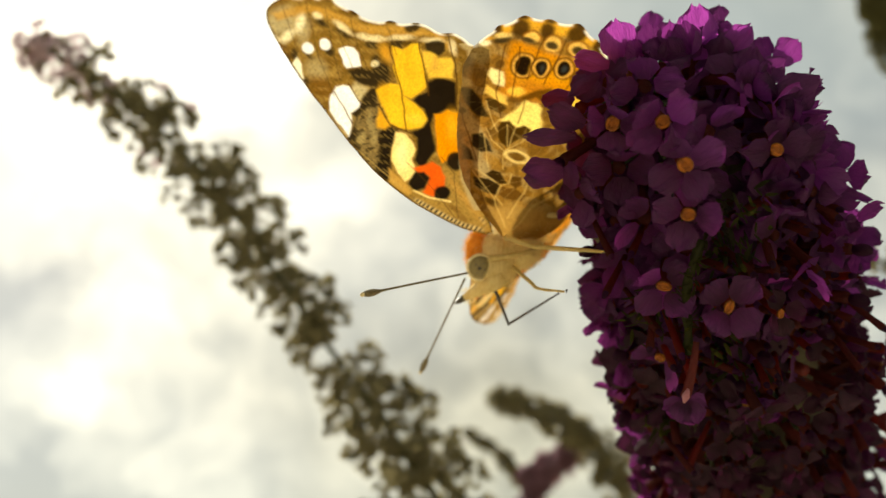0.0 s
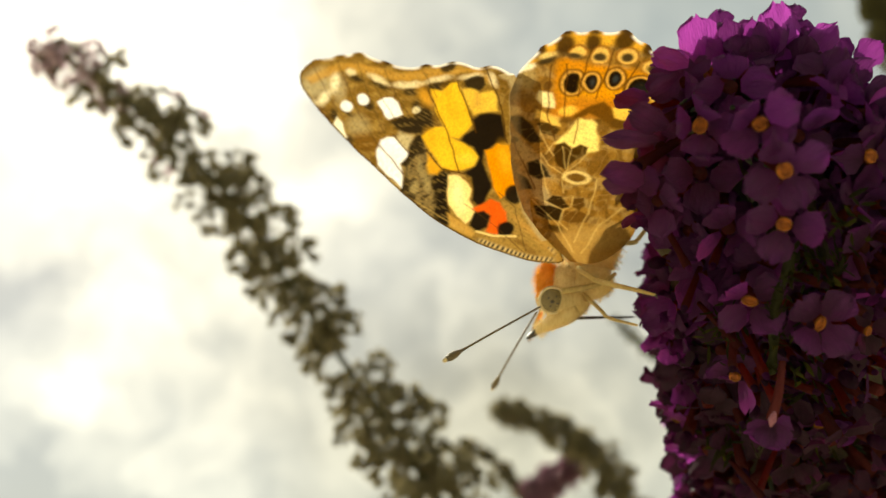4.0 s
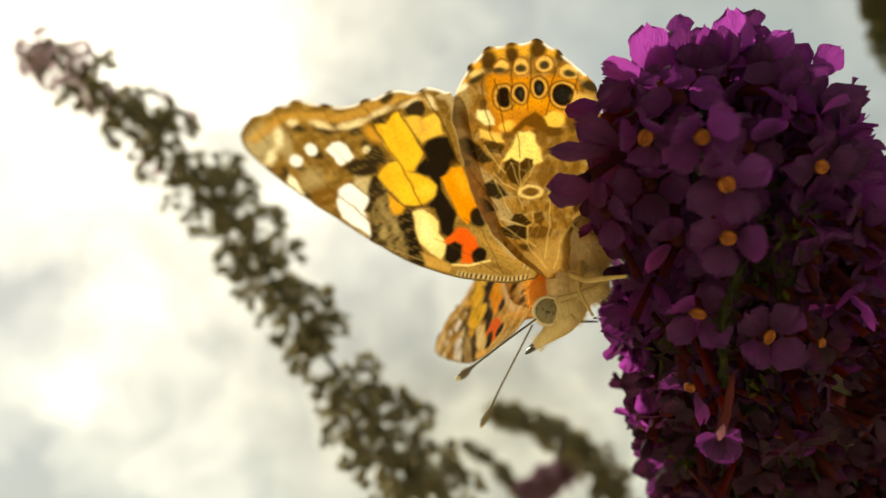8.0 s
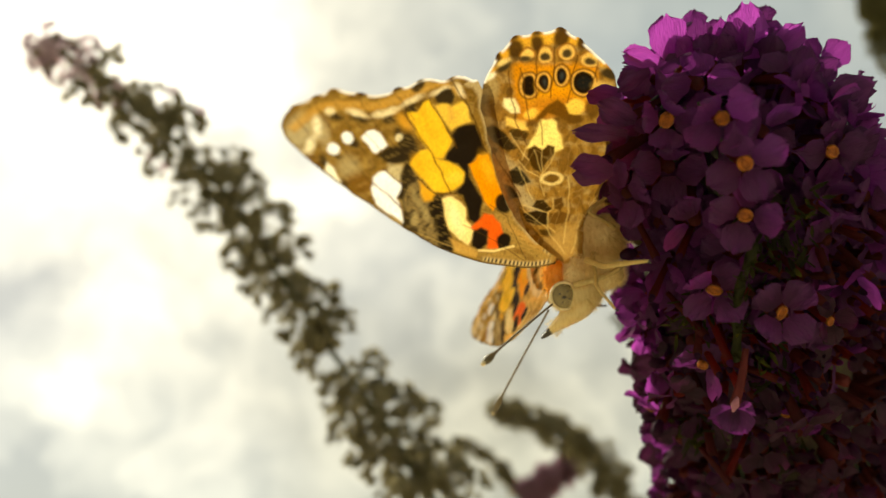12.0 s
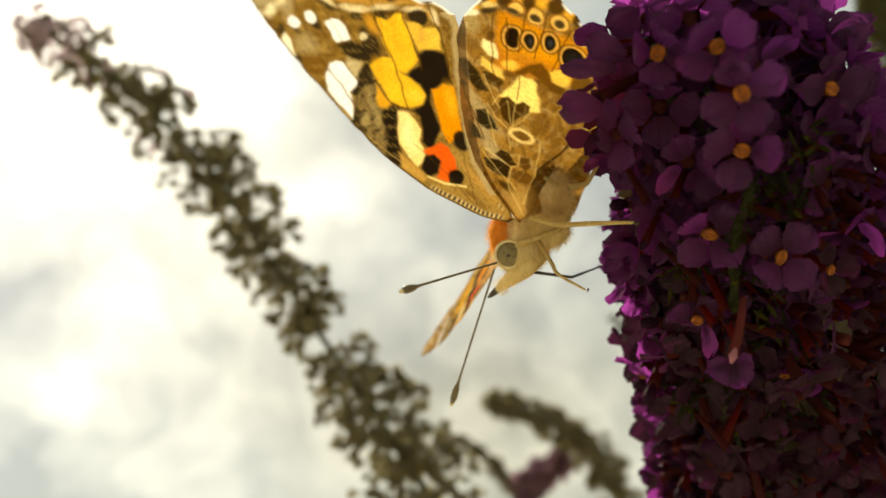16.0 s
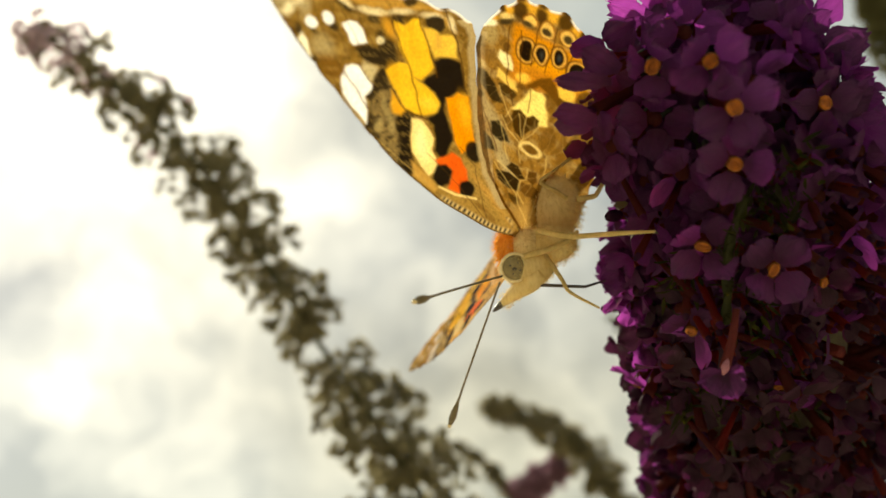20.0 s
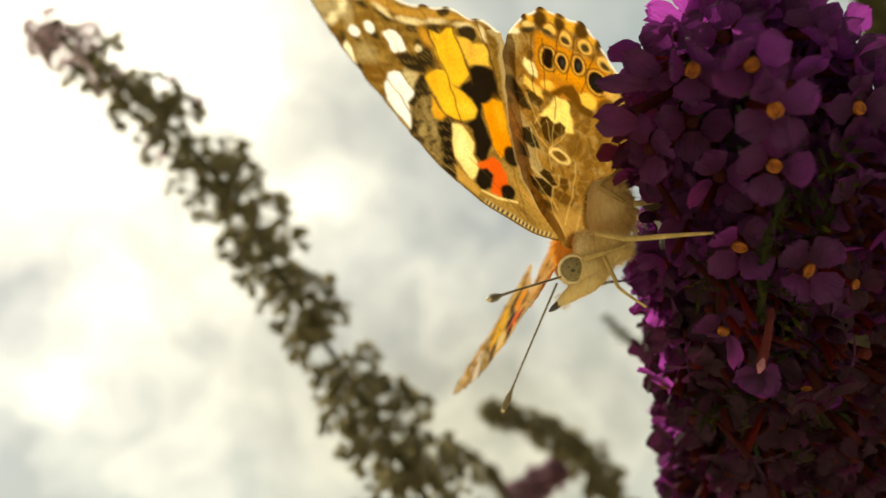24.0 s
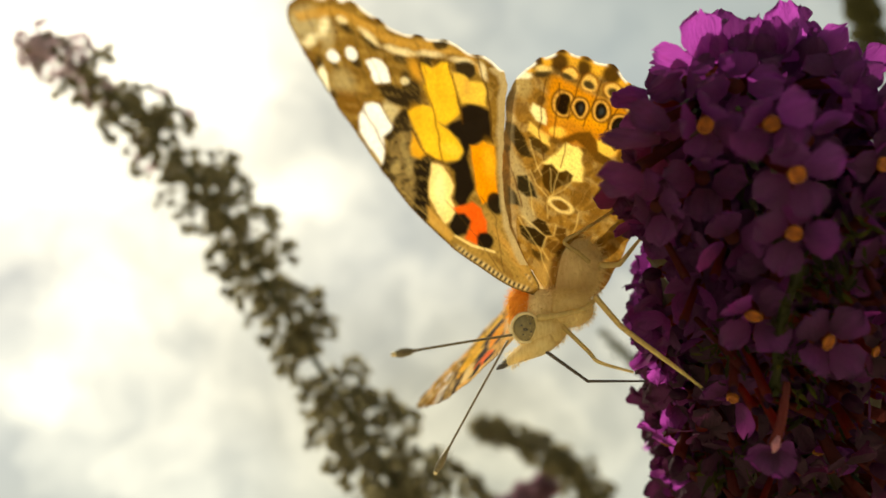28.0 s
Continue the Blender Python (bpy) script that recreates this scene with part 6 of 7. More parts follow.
    walk(antenna_near, [(0, pose(-0.00126, -0.00040, -0.00052, -172.1, 6.8, -130.3)), (0.5, pose(-0.00126, -0.00040, -0.00052, -171.1, 7.7, -130.5)),
        (1, pose(-0.00126, -0.00040, -0.00052, -171.6, 7.5, -131.6)), (1.5, pose(-0.00126, -0.00040, -0.00052, -171.4, 8.0, -132.7)),
        (2, pose(-0.00126, -0.00040, -0.00052, -167.2, 12.6, -133.9)), (2.5, pose(-0.00126, -0.00040, -0.00052, -162.9, 16.9, -133.3)),
        (3, pose(-0.00126, -0.00040, -0.00052, -161.8, 17.0, -131.7)), (3.5, pose(-0.00126, -0.00040, -0.00052, -162.9, 15.8, -131.5)),
        (5.5, pose(-0.00126, -0.00040, -0.00052, -164.5, 10.9, -124.3)), (6, pose(-0.00126, -0.00040, -0.00052, -163.1, 11.4, -123.0)),
        (6.5, pose(-0.00126, -0.00040, -0.00052, -160.9, 11.8, -120.6)), (7, pose(-0.00126, -0.00040, -0.00052, -161.6, 11.2, -120.3)),
        (7.5, pose(-0.00126, -0.00040, -0.00052, -164.6, 9.7, -121.4)), (8, pose(-0.00126, -0.00040, -0.00052, -165.0, 9.6, -122.0)),
        (8.5, pose(-0.00126, -0.00040, -0.00052, -163.8, 10.2, -121.3)), (9, pose(-0.00126, -0.00040, -0.00052, -162.3, 11.0, -120.8)),
        (9.5, pose(-0.00126, -0.00040, -0.00052, -164.5, 9.7, -121.3)), (10, pose(-0.00126, -0.00040, -0.00052, -163.5, 10.6, -121.9)),
        (10.5, pose(-0.00126, -0.00040, -0.00052, -163.4, 10.7, -121.9)), (11, pose(-0.00126, -0.00040, -0.00052, -162.2, 11.4, -121.5)),
        (11.5, pose(-0.00126, -0.00040, -0.00052, -162.5, 10.8, -120.8)), (12, pose(-0.00126, -0.00040, -0.00052, -161.7, 11.4, -120.8)),
        (12.5, pose(-0.00126, -0.00040, -0.00052, -164.0, 9.8, -120.7)), (14.5, pose(-0.00126, -0.00040, -0.00052, -177.5, 1.8, -125.1)),
        (15, pose(-0.00126, -0.00040, -0.00052, -178.5, 0.9, -121.7)), (15.5, pose(-0.00126, -0.00040, -0.00052, -179.9, 0.0, -124.4)),
        (16, pose(-0.00126, -0.00040, -0.00052, -175.8, 3.0, -125.2)), (16.5, pose(-0.00126, -0.00040, -0.00052, -178.7, 0.8, -123.6)),
        (17, pose(-0.00126, -0.00040, -0.00052, -177.1, 1.8, -122.0)), (17.5, pose(-0.00126, -0.00040, -0.00052, -174.3, 4.2, -126.5)),
        (18, pose(-0.00126, -0.00040, -0.00052, -174.0, 4.0, -123.9)), (18.5, pose(-0.00126, -0.00040, -0.00052, -177.9, 1.3, -120.7)),
        (19, pose(-0.00126, -0.00040, -0.00052, -176.7, 2.1, -122.8)), (19.5, pose(-0.00126, -0.00040, -0.00052, -176.3, 2.2, -120.4)),
        (20, pose(-0.00126, -0.00040, -0.00052, -177.0, 1.9, -121.6)), (20.5, pose(-0.00126, -0.00040, -0.00052, -176.9, 2.0, -122.6)),
        (21, pose(-0.00126, -0.00040, -0.00052, -174.7, 3.3, -121.8)), (21.5, pose(-0.00126, -0.00040, -0.00052, -175.2, 3.0, -121.3)),
        (23.5, pose(-0.00126, -0.00040, -0.00052, -177.3, 1.8, -123.0)), (24, pose(-0.00126, -0.00040, -0.00052, -176.6, 2.0, -120.4)),
        (24.5, pose(-0.00126, -0.00040, -0.00052, -175.9, 2.4, -120.1)), (25, pose(-0.00126, -0.00040, -0.00052, -177.7, 1.5, -123.0)),
        (25.5, pose(-0.00126, -0.00040, -0.00052, -176.6, 2.2, -122.8)), (26, pose(-0.00126, -0.00040, -0.00052, -179.3, 0.5, -124.0)),
        (26.5, pose(-0.00126, -0.00040, -0.00052, -177.0, 2.0, -123.0)), (27, pose(-0.00126, -0.00040, -0.00052, -177.0, 2.1, -125.1)),
        (27.5, pose(-0.00126, -0.00040, -0.00052, -174.0, 4.1, -124.1)), (28, pose(-0.00126, -0.00040, -0.00052, -178.6, 1.2, -130.8))])
    walk(antenna_far, [(0, pose(-0.00148, 0.00060, -0.00104, 124.8, 47.6, 117.1)), (0.5, pose(-0.00148, 0.00060, -0.00104, 125.9, 48.6, 118.5)),
        (1, pose(-0.00148, 0.00060, -0.00104, 126.6, 49.3, 119.4)), (1.5, pose(-0.00148, 0.00060, -0.00104, 126.2, 49.7, 119.2)),
        (2, pose(-0.00148, 0.00060, -0.00104, 116.5, 42.6, 108.7)), (2.5, pose(-0.00148, 0.00060, -0.00104, 110.3, 35.5, 102.1)),
        (3, pose(-0.00148, 0.00060, -0.00104, 112.6, 37.3, 104.1)), (3.5, pose(-0.00148, 0.00060, -0.00104, 115.9, 38.6, 106.8)),
        (5.5, pose(-0.00148, 0.00060, -0.00104, 129.8, 42.4, 119.3)), (6, pose(-0.00148, 0.00060, -0.00104, 133.1, 49.0, 125.2)),
        (6.5, pose(-0.00148, 0.00060, -0.00104, 131.7, 47.0, 123.1)), (7, pose(-0.00148, 0.00060, -0.00104, 130.5, 44.5, 120.9)),
        (7.5, pose(-0.00148, 0.00060, -0.00104, 134.1, 44.2, 124.0)), (8, pose(-0.00148, 0.00060, -0.00104, 133.7, 44.9, 124.0)),
        (8.5, pose(-0.00148, 0.00060, -0.00104, 133.6, 43.8, 123.4)), (9, pose(-0.00148, 0.00060, -0.00104, 133.3, 45.2, 123.8)),
        (9.5, pose(-0.00148, 0.00060, -0.00104, 134.7, 46.0, 125.4)), (10, pose(-0.00148, 0.00060, -0.00104, 134.7, 43.6, 124.3)),
        (10.5, pose(-0.00148, 0.00060, -0.00104, 134.3, 42.2, 123.3)), (11, pose(-0.00148, 0.00060, -0.00104, 132.5, 45.2, 123.1)),
        (11.5, pose(-0.00148, 0.00060, -0.00104, 132.8, 45.3, 123.3)), (12, pose(-0.00148, 0.00060, -0.00104, 136.1, 45.7, 126.6)),
        (12.5, pose(-0.00148, 0.00060, -0.00104, 135.0, 44.3, 124.9)), (14.5, pose(-0.00148, 0.00060, -0.00104, 145.4, 49.4, 137.7)),
        (15, pose(-0.00148, 0.00060, -0.00104, 147.1, 53.6, 141.2)), (15.5, pose(-0.00148, 0.00060, -0.00104, 149.5, 53.7, 143.8)),
        (16, pose(-0.00148, 0.00060, -0.00104, 147.7, 60.0, 143.9)), (16.5, pose(-0.00148, 0.00060, -0.00104, 162.1, 63.0, 160.1)),
        (17, pose(-0.00148, 0.00060, -0.00104, 161.6, 62.9, 159.5)), (17.5, pose(-0.00148, 0.00060, -0.00104, 161.5, 63.0, 159.4)),
        (18, pose(-0.00148, 0.00060, -0.00104, 158.9, 63.4, 156.7)), (18.5, pose(-0.00148, 0.00060, -0.00104, 157.3, 60.9, 154.4)),
        (19, pose(-0.00148, 0.00060, -0.00104, 159.8, 61.5, 157.3)), (19.5, pose(-0.00148, 0.00060, -0.00104, 160.2, 63.4, 158.1)),
        (20, pose(-0.00148, 0.00060, -0.00104, 160.3, 61.7, 157.8)), (20.5, pose(-0.00148, 0.00060, -0.00104, 156.4, 60.6, 153.4)),
        (21, pose(-0.00148, 0.00060, -0.00104, 158.4, 63.3, 156.1)), (21.5, pose(-0.00148, 0.00060, -0.00104, 178.0, 62.8, 177.8)),
        (23.5, pose(-0.00148, 0.00060, -0.00104, 158.7, 56.8, 155.0)), (24, pose(-0.00148, 0.00060, -0.00104, 143.9, 56.8, 139.0)),
        (24.5, pose(-0.00148, 0.00060, -0.00104, 144.4, 57.4, 139.7)), (25, pose(-0.00148, 0.00060, -0.00104, 160.2, 62.2, 157.8)),
        (25.5, pose(-0.00148, 0.00060, -0.00104, 153.5, 60.7, 150.3)), (26, pose(-0.00148, 0.00060, -0.00104, 154.7, 56.1, 150.3)),
        (26.5, pose(-0.00148, 0.00060, -0.00104, 156.2, 57.4, 152.4)), (27, pose(-0.00148, 0.00060, -0.00104, 151.5, 54.7, 146.3)),
        (27.5, pose(-0.00148, 0.00060, -0.00104, 152.9, 58.1, 148.9)), (28, pose(-0.00148, 0.00060, -0.00104, 152.6, 59.4, 148.9))])
    walk(leg_near, [(0, pose(0.00196, -0.00087, 0.00270, -5.0, 6.7, -37.0)), (0.5, pose(0.00196, -0.00087, 0.00270, -8.7, 9.7, -42.3)),
        (1, pose(0.00196, -0.00087, 0.00270, -13.8, 13.0, -47.3)), (1.5, pose(0.00196, -0.00087, 0.00270, -19.2, 16.3, -51.1)),
        (2, pose(0.00196, -0.00087, 0.00270, -23.6, 19.4, -52.8)), (2.5, pose(0.00196, -0.00087, 0.00270, -28.4, 22.5, -54.8)),
        (3, pose(0.00196, -0.00087, 0.00270, -32.6, 24.6, -57.0)), (3.5, pose(0.00196, -0.00087, 0.00270, -29.6, 17.8, -61.7)),
        (5.5, pose(0.00196, -0.00087, 0.00270, -0.4, 0.1, -68.1)), (6, pose(0.00196, -0.00087, 0.00270, 2.3, -0.8, -70.3)),
        (6.5, pose(0.00196, -0.00087, 0.00270, 1.6, -0.5, -72.4)), (7, pose(0.00196, -0.00087, 0.00270, 0.6, -0.2, -73.1)),
        (7.5, pose(0.00196, -0.00087, 0.00270, -3.2, 0.9, -74.7)), (8, pose(0.00196, -0.00087, 0.00270, -4.5, 1.1, -76.5)),
        (8.5, pose(0.00196, -0.00087, 0.00270, -2.8, 0.7, -77.0)), (9, pose(0.00196, -0.00087, 0.00270, -3.1, 0.7, -77.6)),
        (9.5, pose(0.00196, -0.00087, 0.00270, -5.2, 1.1, -77.6)), (10, pose(0.00196, -0.00087, 0.00270, -9.0, 1.8, -78.9)),
        (10.5, pose(0.00196, -0.00087, 0.00270, -11.7, 2.3, -79.2)), (11, pose(0.00196, -0.00087, 0.00270, -7.4, 1.5, -78.6)),
        (11.5, pose(0.00196, -0.00087, 0.00270, -6.4, 1.4, -77.3)), (12, pose(0.00196, -0.00087, 0.00270, -5.6, 1.5, -75.3)),
        (12.5, pose(0.00196, -0.00087, 0.00270, -6.2, 1.8, -73.7)), (14.5, pose(0.00196, -0.00087, 0.00270, -13.9, 11.6, -50.8)),
        (15, pose(0.00196, -0.00087, 0.00270, -12.3, 10.6, -49.8)), (15.5, pose(0.00196, -0.00087, 0.00270, -11.3, 10.1, -48.7)),
        (16, pose(0.00196, -0.00087, 0.00270, -10.5, 9.1, -49.5)), (16.5, pose(0.00196, -0.00087, 0.00270, -9.7, 7.8, -51.7)),
        (17, pose(0.00196, -0.00087, 0.00270, -7.7, 6.2, -51.4)), (17.5, pose(0.00196, -0.00087, 0.00270, -7.4, 5.5, -53.5)),
        (18, pose(0.00196, -0.00087, 0.00270, -7.4, 5.8, -52.3)), (18.5, pose(0.00196, -0.00087, 0.00270, -7.5, 6.5, -49.2)),
        (19, pose(0.00196, -0.00087, 0.00270, -7.2, 6.6, -47.6)), (19.5, pose(0.00196, -0.00087, 0.00270, -6.8, 6.7, -45.5)),
        (20, pose(0.00196, -0.00087, 0.00270, -6.4, 7.4, -41.3)), (20.5, pose(0.00196, -0.00087, 0.00270, -5.9, 5.8, -45.6)),
        (21, pose(0.00196, -0.00087, 0.00270, -5.4, 4.3, -51.4)), (21.5, pose(0.00196, -0.00087, 0.00270, -6.7, 5.1, -53.1)),
        (23.5, pose(0.00196, -0.00087, 0.00270, -4.8, 4.7, -45.3)), (24, pose(0.00196, -0.00087, 0.00270, -5.3, 5.1, -46.2)),
        (24.5, pose(0.00196, -0.00087, 0.00270, -5.5, 5.6, -44.7)), (25, pose(0.00196, -0.00087, 0.00270, -5.6, 6.5, -41.1)),
        (25.5, pose(0.00196, -0.00087, 0.00270, -5.9, 6.5, -42.5)), (26, pose(0.00353, -0.00065, 0.00257, -61.9, 24.5, -77.5)),
        (26.5, pose(0.00509, -0.00044, 0.00244, -28.3, 42.6, -38.5)), (27, pose(0.00509, -0.00044, 0.00244, -16.8, 43.0, -23.8)),
        (27.5, pose(0.00509, -0.00044, 0.00244, -17.8, 40.8, -26.1)), (28, pose(0.00509, -0.00044, 0.00244, -16.7, 39.0, -25.5))])
    walk(leg_middle, [(0, pose(0.00461, 0.00030, 0.00139, -48.5, 27.7, -67.6)), (0.5, pose(0.00461, 0.00030, 0.00139, -47.2, 28.4, -66.2)),
        (1, pose(0.00461, 0.00030, 0.00139, -47.2, 29.6, -65.4)), (1.5, pose(0.00461, 0.00030, 0.00139, -46.1, 30.9, -63.7)),
        (2, pose(0.00461, 0.00030, 0.00139, -42.9, 32.0, -60.3)), (2.5, pose(0.00461, 0.00030, 0.00139, -40.0, 33.2, -56.8)),
        (3, pose(0.00461, 0.00030, 0.00139, -36.6, 33.5, -53.4)), (3.5, pose(0.00461, 0.00030, 0.00139, -48.7, 29.9, -66.3)),
        (5.5, pose(0.00461, 0.00030, 0.00139, -115.8, 19.2, -99.0)), (6, pose(0.00461, 0.00030, 0.00139, -134.1, 16.4, -105.3)),
        (6.5, pose(0.00461, 0.00030, 0.00139, -136.3, 16.3, -106.4)), (7, pose(0.00461, 0.00030, 0.00139, -136.3, 16.3, -106.4)),
        (7.5, pose(0.00461, 0.00030, 0.00139, -136.3, 17.1, -107.1)), (8, pose(0.00461, 0.00030, 0.00139, -138.0, 17.1, -108.0)),
        (8.5, pose(0.00461, 0.00030, 0.00139, -139.9, 17.1, -109.2)), (9, pose(0.00461, 0.00030, 0.00139, -141.2, 17.6, -110.5)),
        (9.5, pose(0.00461, 0.00030, 0.00139, -141.2, 18.4, -111.5)), (10, pose(0.00461, 0.00030, 0.00139, -142.4, 19.4, -113.4)),
        (10.5, pose(0.00461, 0.00030, 0.00139, -142.9, 20.2, -114.5)), (11, pose(0.00461, 0.00030, 0.00139, -143.7, 19.9, -114.9)),
        (11.5, pose(0.00461, 0.00030, 0.00139, -135.2, 21.6, -110.3)), (12, pose(0.00461, 0.00030, 0.00139, -124.3, 23.4, -105.2)),
        (12.5, pose(0.00461, 0.00030, 0.00139, -112.6, 25.6, -100.2)), (14.5, pose(0.00461, 0.00030, 0.00139, -61.8, 41.0, -70.6)),
        (15, pose(0.00461, 0.00030, 0.00139, -66.8, 43.3, -73.6)), (15.5, pose(0.00461, 0.00030, 0.00139, -71.7, 46.2, -76.6)),
        (16, pose(0.00461, 0.00030, 0.00139, -78.3, 48.5, -81.2)), (16.5, pose(0.00461, 0.00030, 0.00139, -85.8, 50.5, -86.8)),
        (17, pose(0.00461, 0.00030, 0.00139, -91.1, 52.1, -90.8)), (17.5, pose(0.00461, 0.00030, 0.00139, -91.0, 50.6, -90.7)),
        (18, pose(0.00461, 0.00030, 0.00139, -87.7, 50.6, -88.2)), (18.5, pose(0.00461, 0.00030, 0.00139, -82.7, 51.4, -84.3)),
        (19, pose(0.00461, 0.00030, 0.00139, -79.0, 51.3, -81.4)), (19.5, pose(0.00461, 0.00030, 0.00139, -74.9, 51.4, -78.1)),
        (20, pose(0.00461, 0.00030, 0.00139, -68.8, 52.5, -72.9)), (20.5, pose(0.00461, 0.00030, 0.00139, -69.7, 52.3, -73.7)),
        (21, pose(0.00461, 0.00030, 0.00139, -72.8, 51.7, -76.4)), (21.5, pose(0.00461, 0.00030, 0.00139, -77.4, 51.1, -80.1)),
        (23.5, pose(0.00461, 0.00030, 0.00139, -83.0, 47.5, -84.8)), (24, pose(0.00461, 0.00030, 0.00139, -86.9, 46.8, -87.7)),
        (24.5, pose(0.00461, 0.00030, 0.00139, -88.7, 46.3, -89.1)), (25, pose(0.00461, 0.00030, 0.00139, -89.1, 46.4, -89.3)),
        (25.5, pose(0.00461, 0.00030, 0.00139, -79.7, 52.9, -81.8)), (26, pose(0.00461, 0.00030, 0.00139, -66.0, 60.9, -68.7)),
        (26.5, pose(0.00461, 0.00030, 0.00139, -61.5, 55.0, -66.1)), (27, pose(0.00461, 0.00030, 0.00139, -54.2, 49.4, -61.3)),
        (27.5, pose(0.00461, 0.00030, 0.00139, -50.1, 43.4, -60.1)), (28, pose(0.00461, 0.00030, 0.00139, -42.7, 38.9, -55.8))])
    walk(proboscis, [(0, pose(0.00104, 0.00000, -0.00157, 0.0, 54.6, 52.3)), (1, pose(0.00104, 0.00000, -0.00157, -0.0, 37.8, 43.1)),
        (2, pose(0.00104, 0.00000, -0.00157, -0.0, 63.0, 40.2)), (3, pose(0.00104, 0.00000, -0.00157, 0.0, 23.2, 20.8)),
        (3.5, pose(0.00104, 0.00000, -0.00157, -0.0, 2.1, 26.0)), (5.5, pose(0.00104, 0.00000, -0.00157, -0.0, 2.0, 52.0)),
        (6, pose(0.00104, 0.00000, -0.00157, 0.0, 0.6, 60.8)), (9, pose(0.00104, 0.00000, -0.00157, -0.0, 1.4, 63.8)),
        (12.4, pose(0.00104, 0.00000, -0.00157, 0.0, -1.4, 65.1)), (14.5, pose(0.00104, 0.00000, -0.00157, -0.0, 53.6, 36.0)),
        (15, pose(0.00104, 0.00000, -0.00157, 0.0, 60.6, 35.4)), (15.5, pose(0.00104, 0.00000, -0.00157, 0.0, 72.4, 57.0)),
        (16, pose(0.00104, 0.00000, -0.00157, 0.0, 15.2, 23.8)), (17, pose(0.00104, 0.00000, -0.00157, 0.0, 0.6, 48.1)),
        (18, pose(0.00104, 0.00000, -0.00157, 0.0, 1.5, 56.9)), (20, pose(0.00104, 0.00000, -0.00157, -0.0, 10.5, 10.0)),
        (21, pose(0.00104, 0.00000, -0.00157, -0.0, 2.5, 43.4)), (23.5, pose(0.00104, 0.00000, -0.00157, 0.0, -0.9, 46.5)),
        (24, pose(0.00104, 0.00000, -0.00157, -0.0, 0.3, 56.4)), (25, pose(0.00104, 0.00000, -0.00157, 0.0, 38.8, 19.7)),
        (26, pose(0.00104, 0.00000, -0.00157, 0.0, 60.5, 30.9)), (26.5, pose(0.00104, 0.00000, -0.00157, -0.0, 39.2, 5.3)),
        (27, pose(0.00104, 0.00000, -0.00157, -0.0, 38.3, 13.6)), (27.5, pose(0.00104, 0.00000, -0.00157, -0.0, 29.5, 35.6)),
        (28, pose(0.00104, 0.00000, -0.00157, 0.0, 35.5, 3.0))])
    walk(proboscis_tip, [(0, pose(0.00444, 0, 0, 53.2, -42.1, -104.9)), (1, pose(0.00444, 0, 0, 18.1, -28.8, -63.6)),
        (2, pose(0.00444, 0, 0, 73.1, -47.4, -118.7)), (3, pose(0.00444, 0, 0, 5.8, -45.0, -14.0)),
        (3.5, pose(0.00444, 0, 0, -0.4, -2.2, 21.4)), (5.5, pose(0.00444, 0, 0, 0.2, 5.2, 4.0)),
        (6, pose(0.00444, 0, 0, 0.3, 5.8, 5.0)), (9, pose(0.00444, 0, 0, 0.1, 6.8, 2.1)),
        (12.4, pose(0.00444, 0, 0, 0.3, 7.7, 4.5)), (13.10, pose(0.00444, 0, 0, 1.5, -11.5, -14.9)),
        (13.80, pose(0.00444, 0, 0, 9.9, -29.0, -37.2)), (14.5, pose(0.00444, 0, 0, 28.1, -41.3, -67.1)),
        (15, pose(0.00444, 0, 0, 29.6, -42.8, -68.0)), (15.5, pose(0.00444, 0, 0, 35.5, -28.9, -102.3)),
        (15.67, pose(0.00444, 0, 0, 19.8, -35.4, -57.4)), (15.83, pose(0.00444, 0, 0, 3.2, -30.6, -11.7)),
        (16, pose(0.00444, 0, 0, -4.4, -17.6, 28.0)), (17, pose(0.00444, 0, 0, 0.3, 5.0, 5.9)),
        (18, pose(0.00444, 0, 0, 0.0, 4.2, 1.0)), (20, pose(0.00444, 0, 0, -3.4, -8.0, 46.5)),
        (21, pose(0.00444, 0, 0, 0.4, 4.7, 10.6)), (23.5, pose(0.00444, 0, 0, 0.1, 4.3, 1.5)),
        (24, pose(0.00444, 0, 0, 0.1, 3.4, 3.0)), (25, pose(0.00444, 0, 0, -14.7, -41.3, 37.8)),
        (26, pose(0.00444, 0, 0, 68.9, -78.7, -79.9)), (26.17, pose(0.00444, 0, 0, -10.5, -67.4, 15.7)),
        (26.33, pose(0.00444, 0, 0, -16.5, -44.4, 39.0)), (26.5, pose(0.00444, 0, 0, -11.2, -21.7, 54.4)),
        (26.67, pose(0.00444, 0, 0, -7.3, -29.2, 27.3)), (26.83, pose(0.00444, 0, 0, 0.7, -34.2, -2.2)),
        (27, pose(0.00444, 0, 0, 10.8, -35.1, -33.4)), (27.5, pose(0.00444, 0, 0, -0.4, -22.5, 2.2)),
        (28, pose(0.00444, 0, 0, -6.1, -29.9, 22.6))])
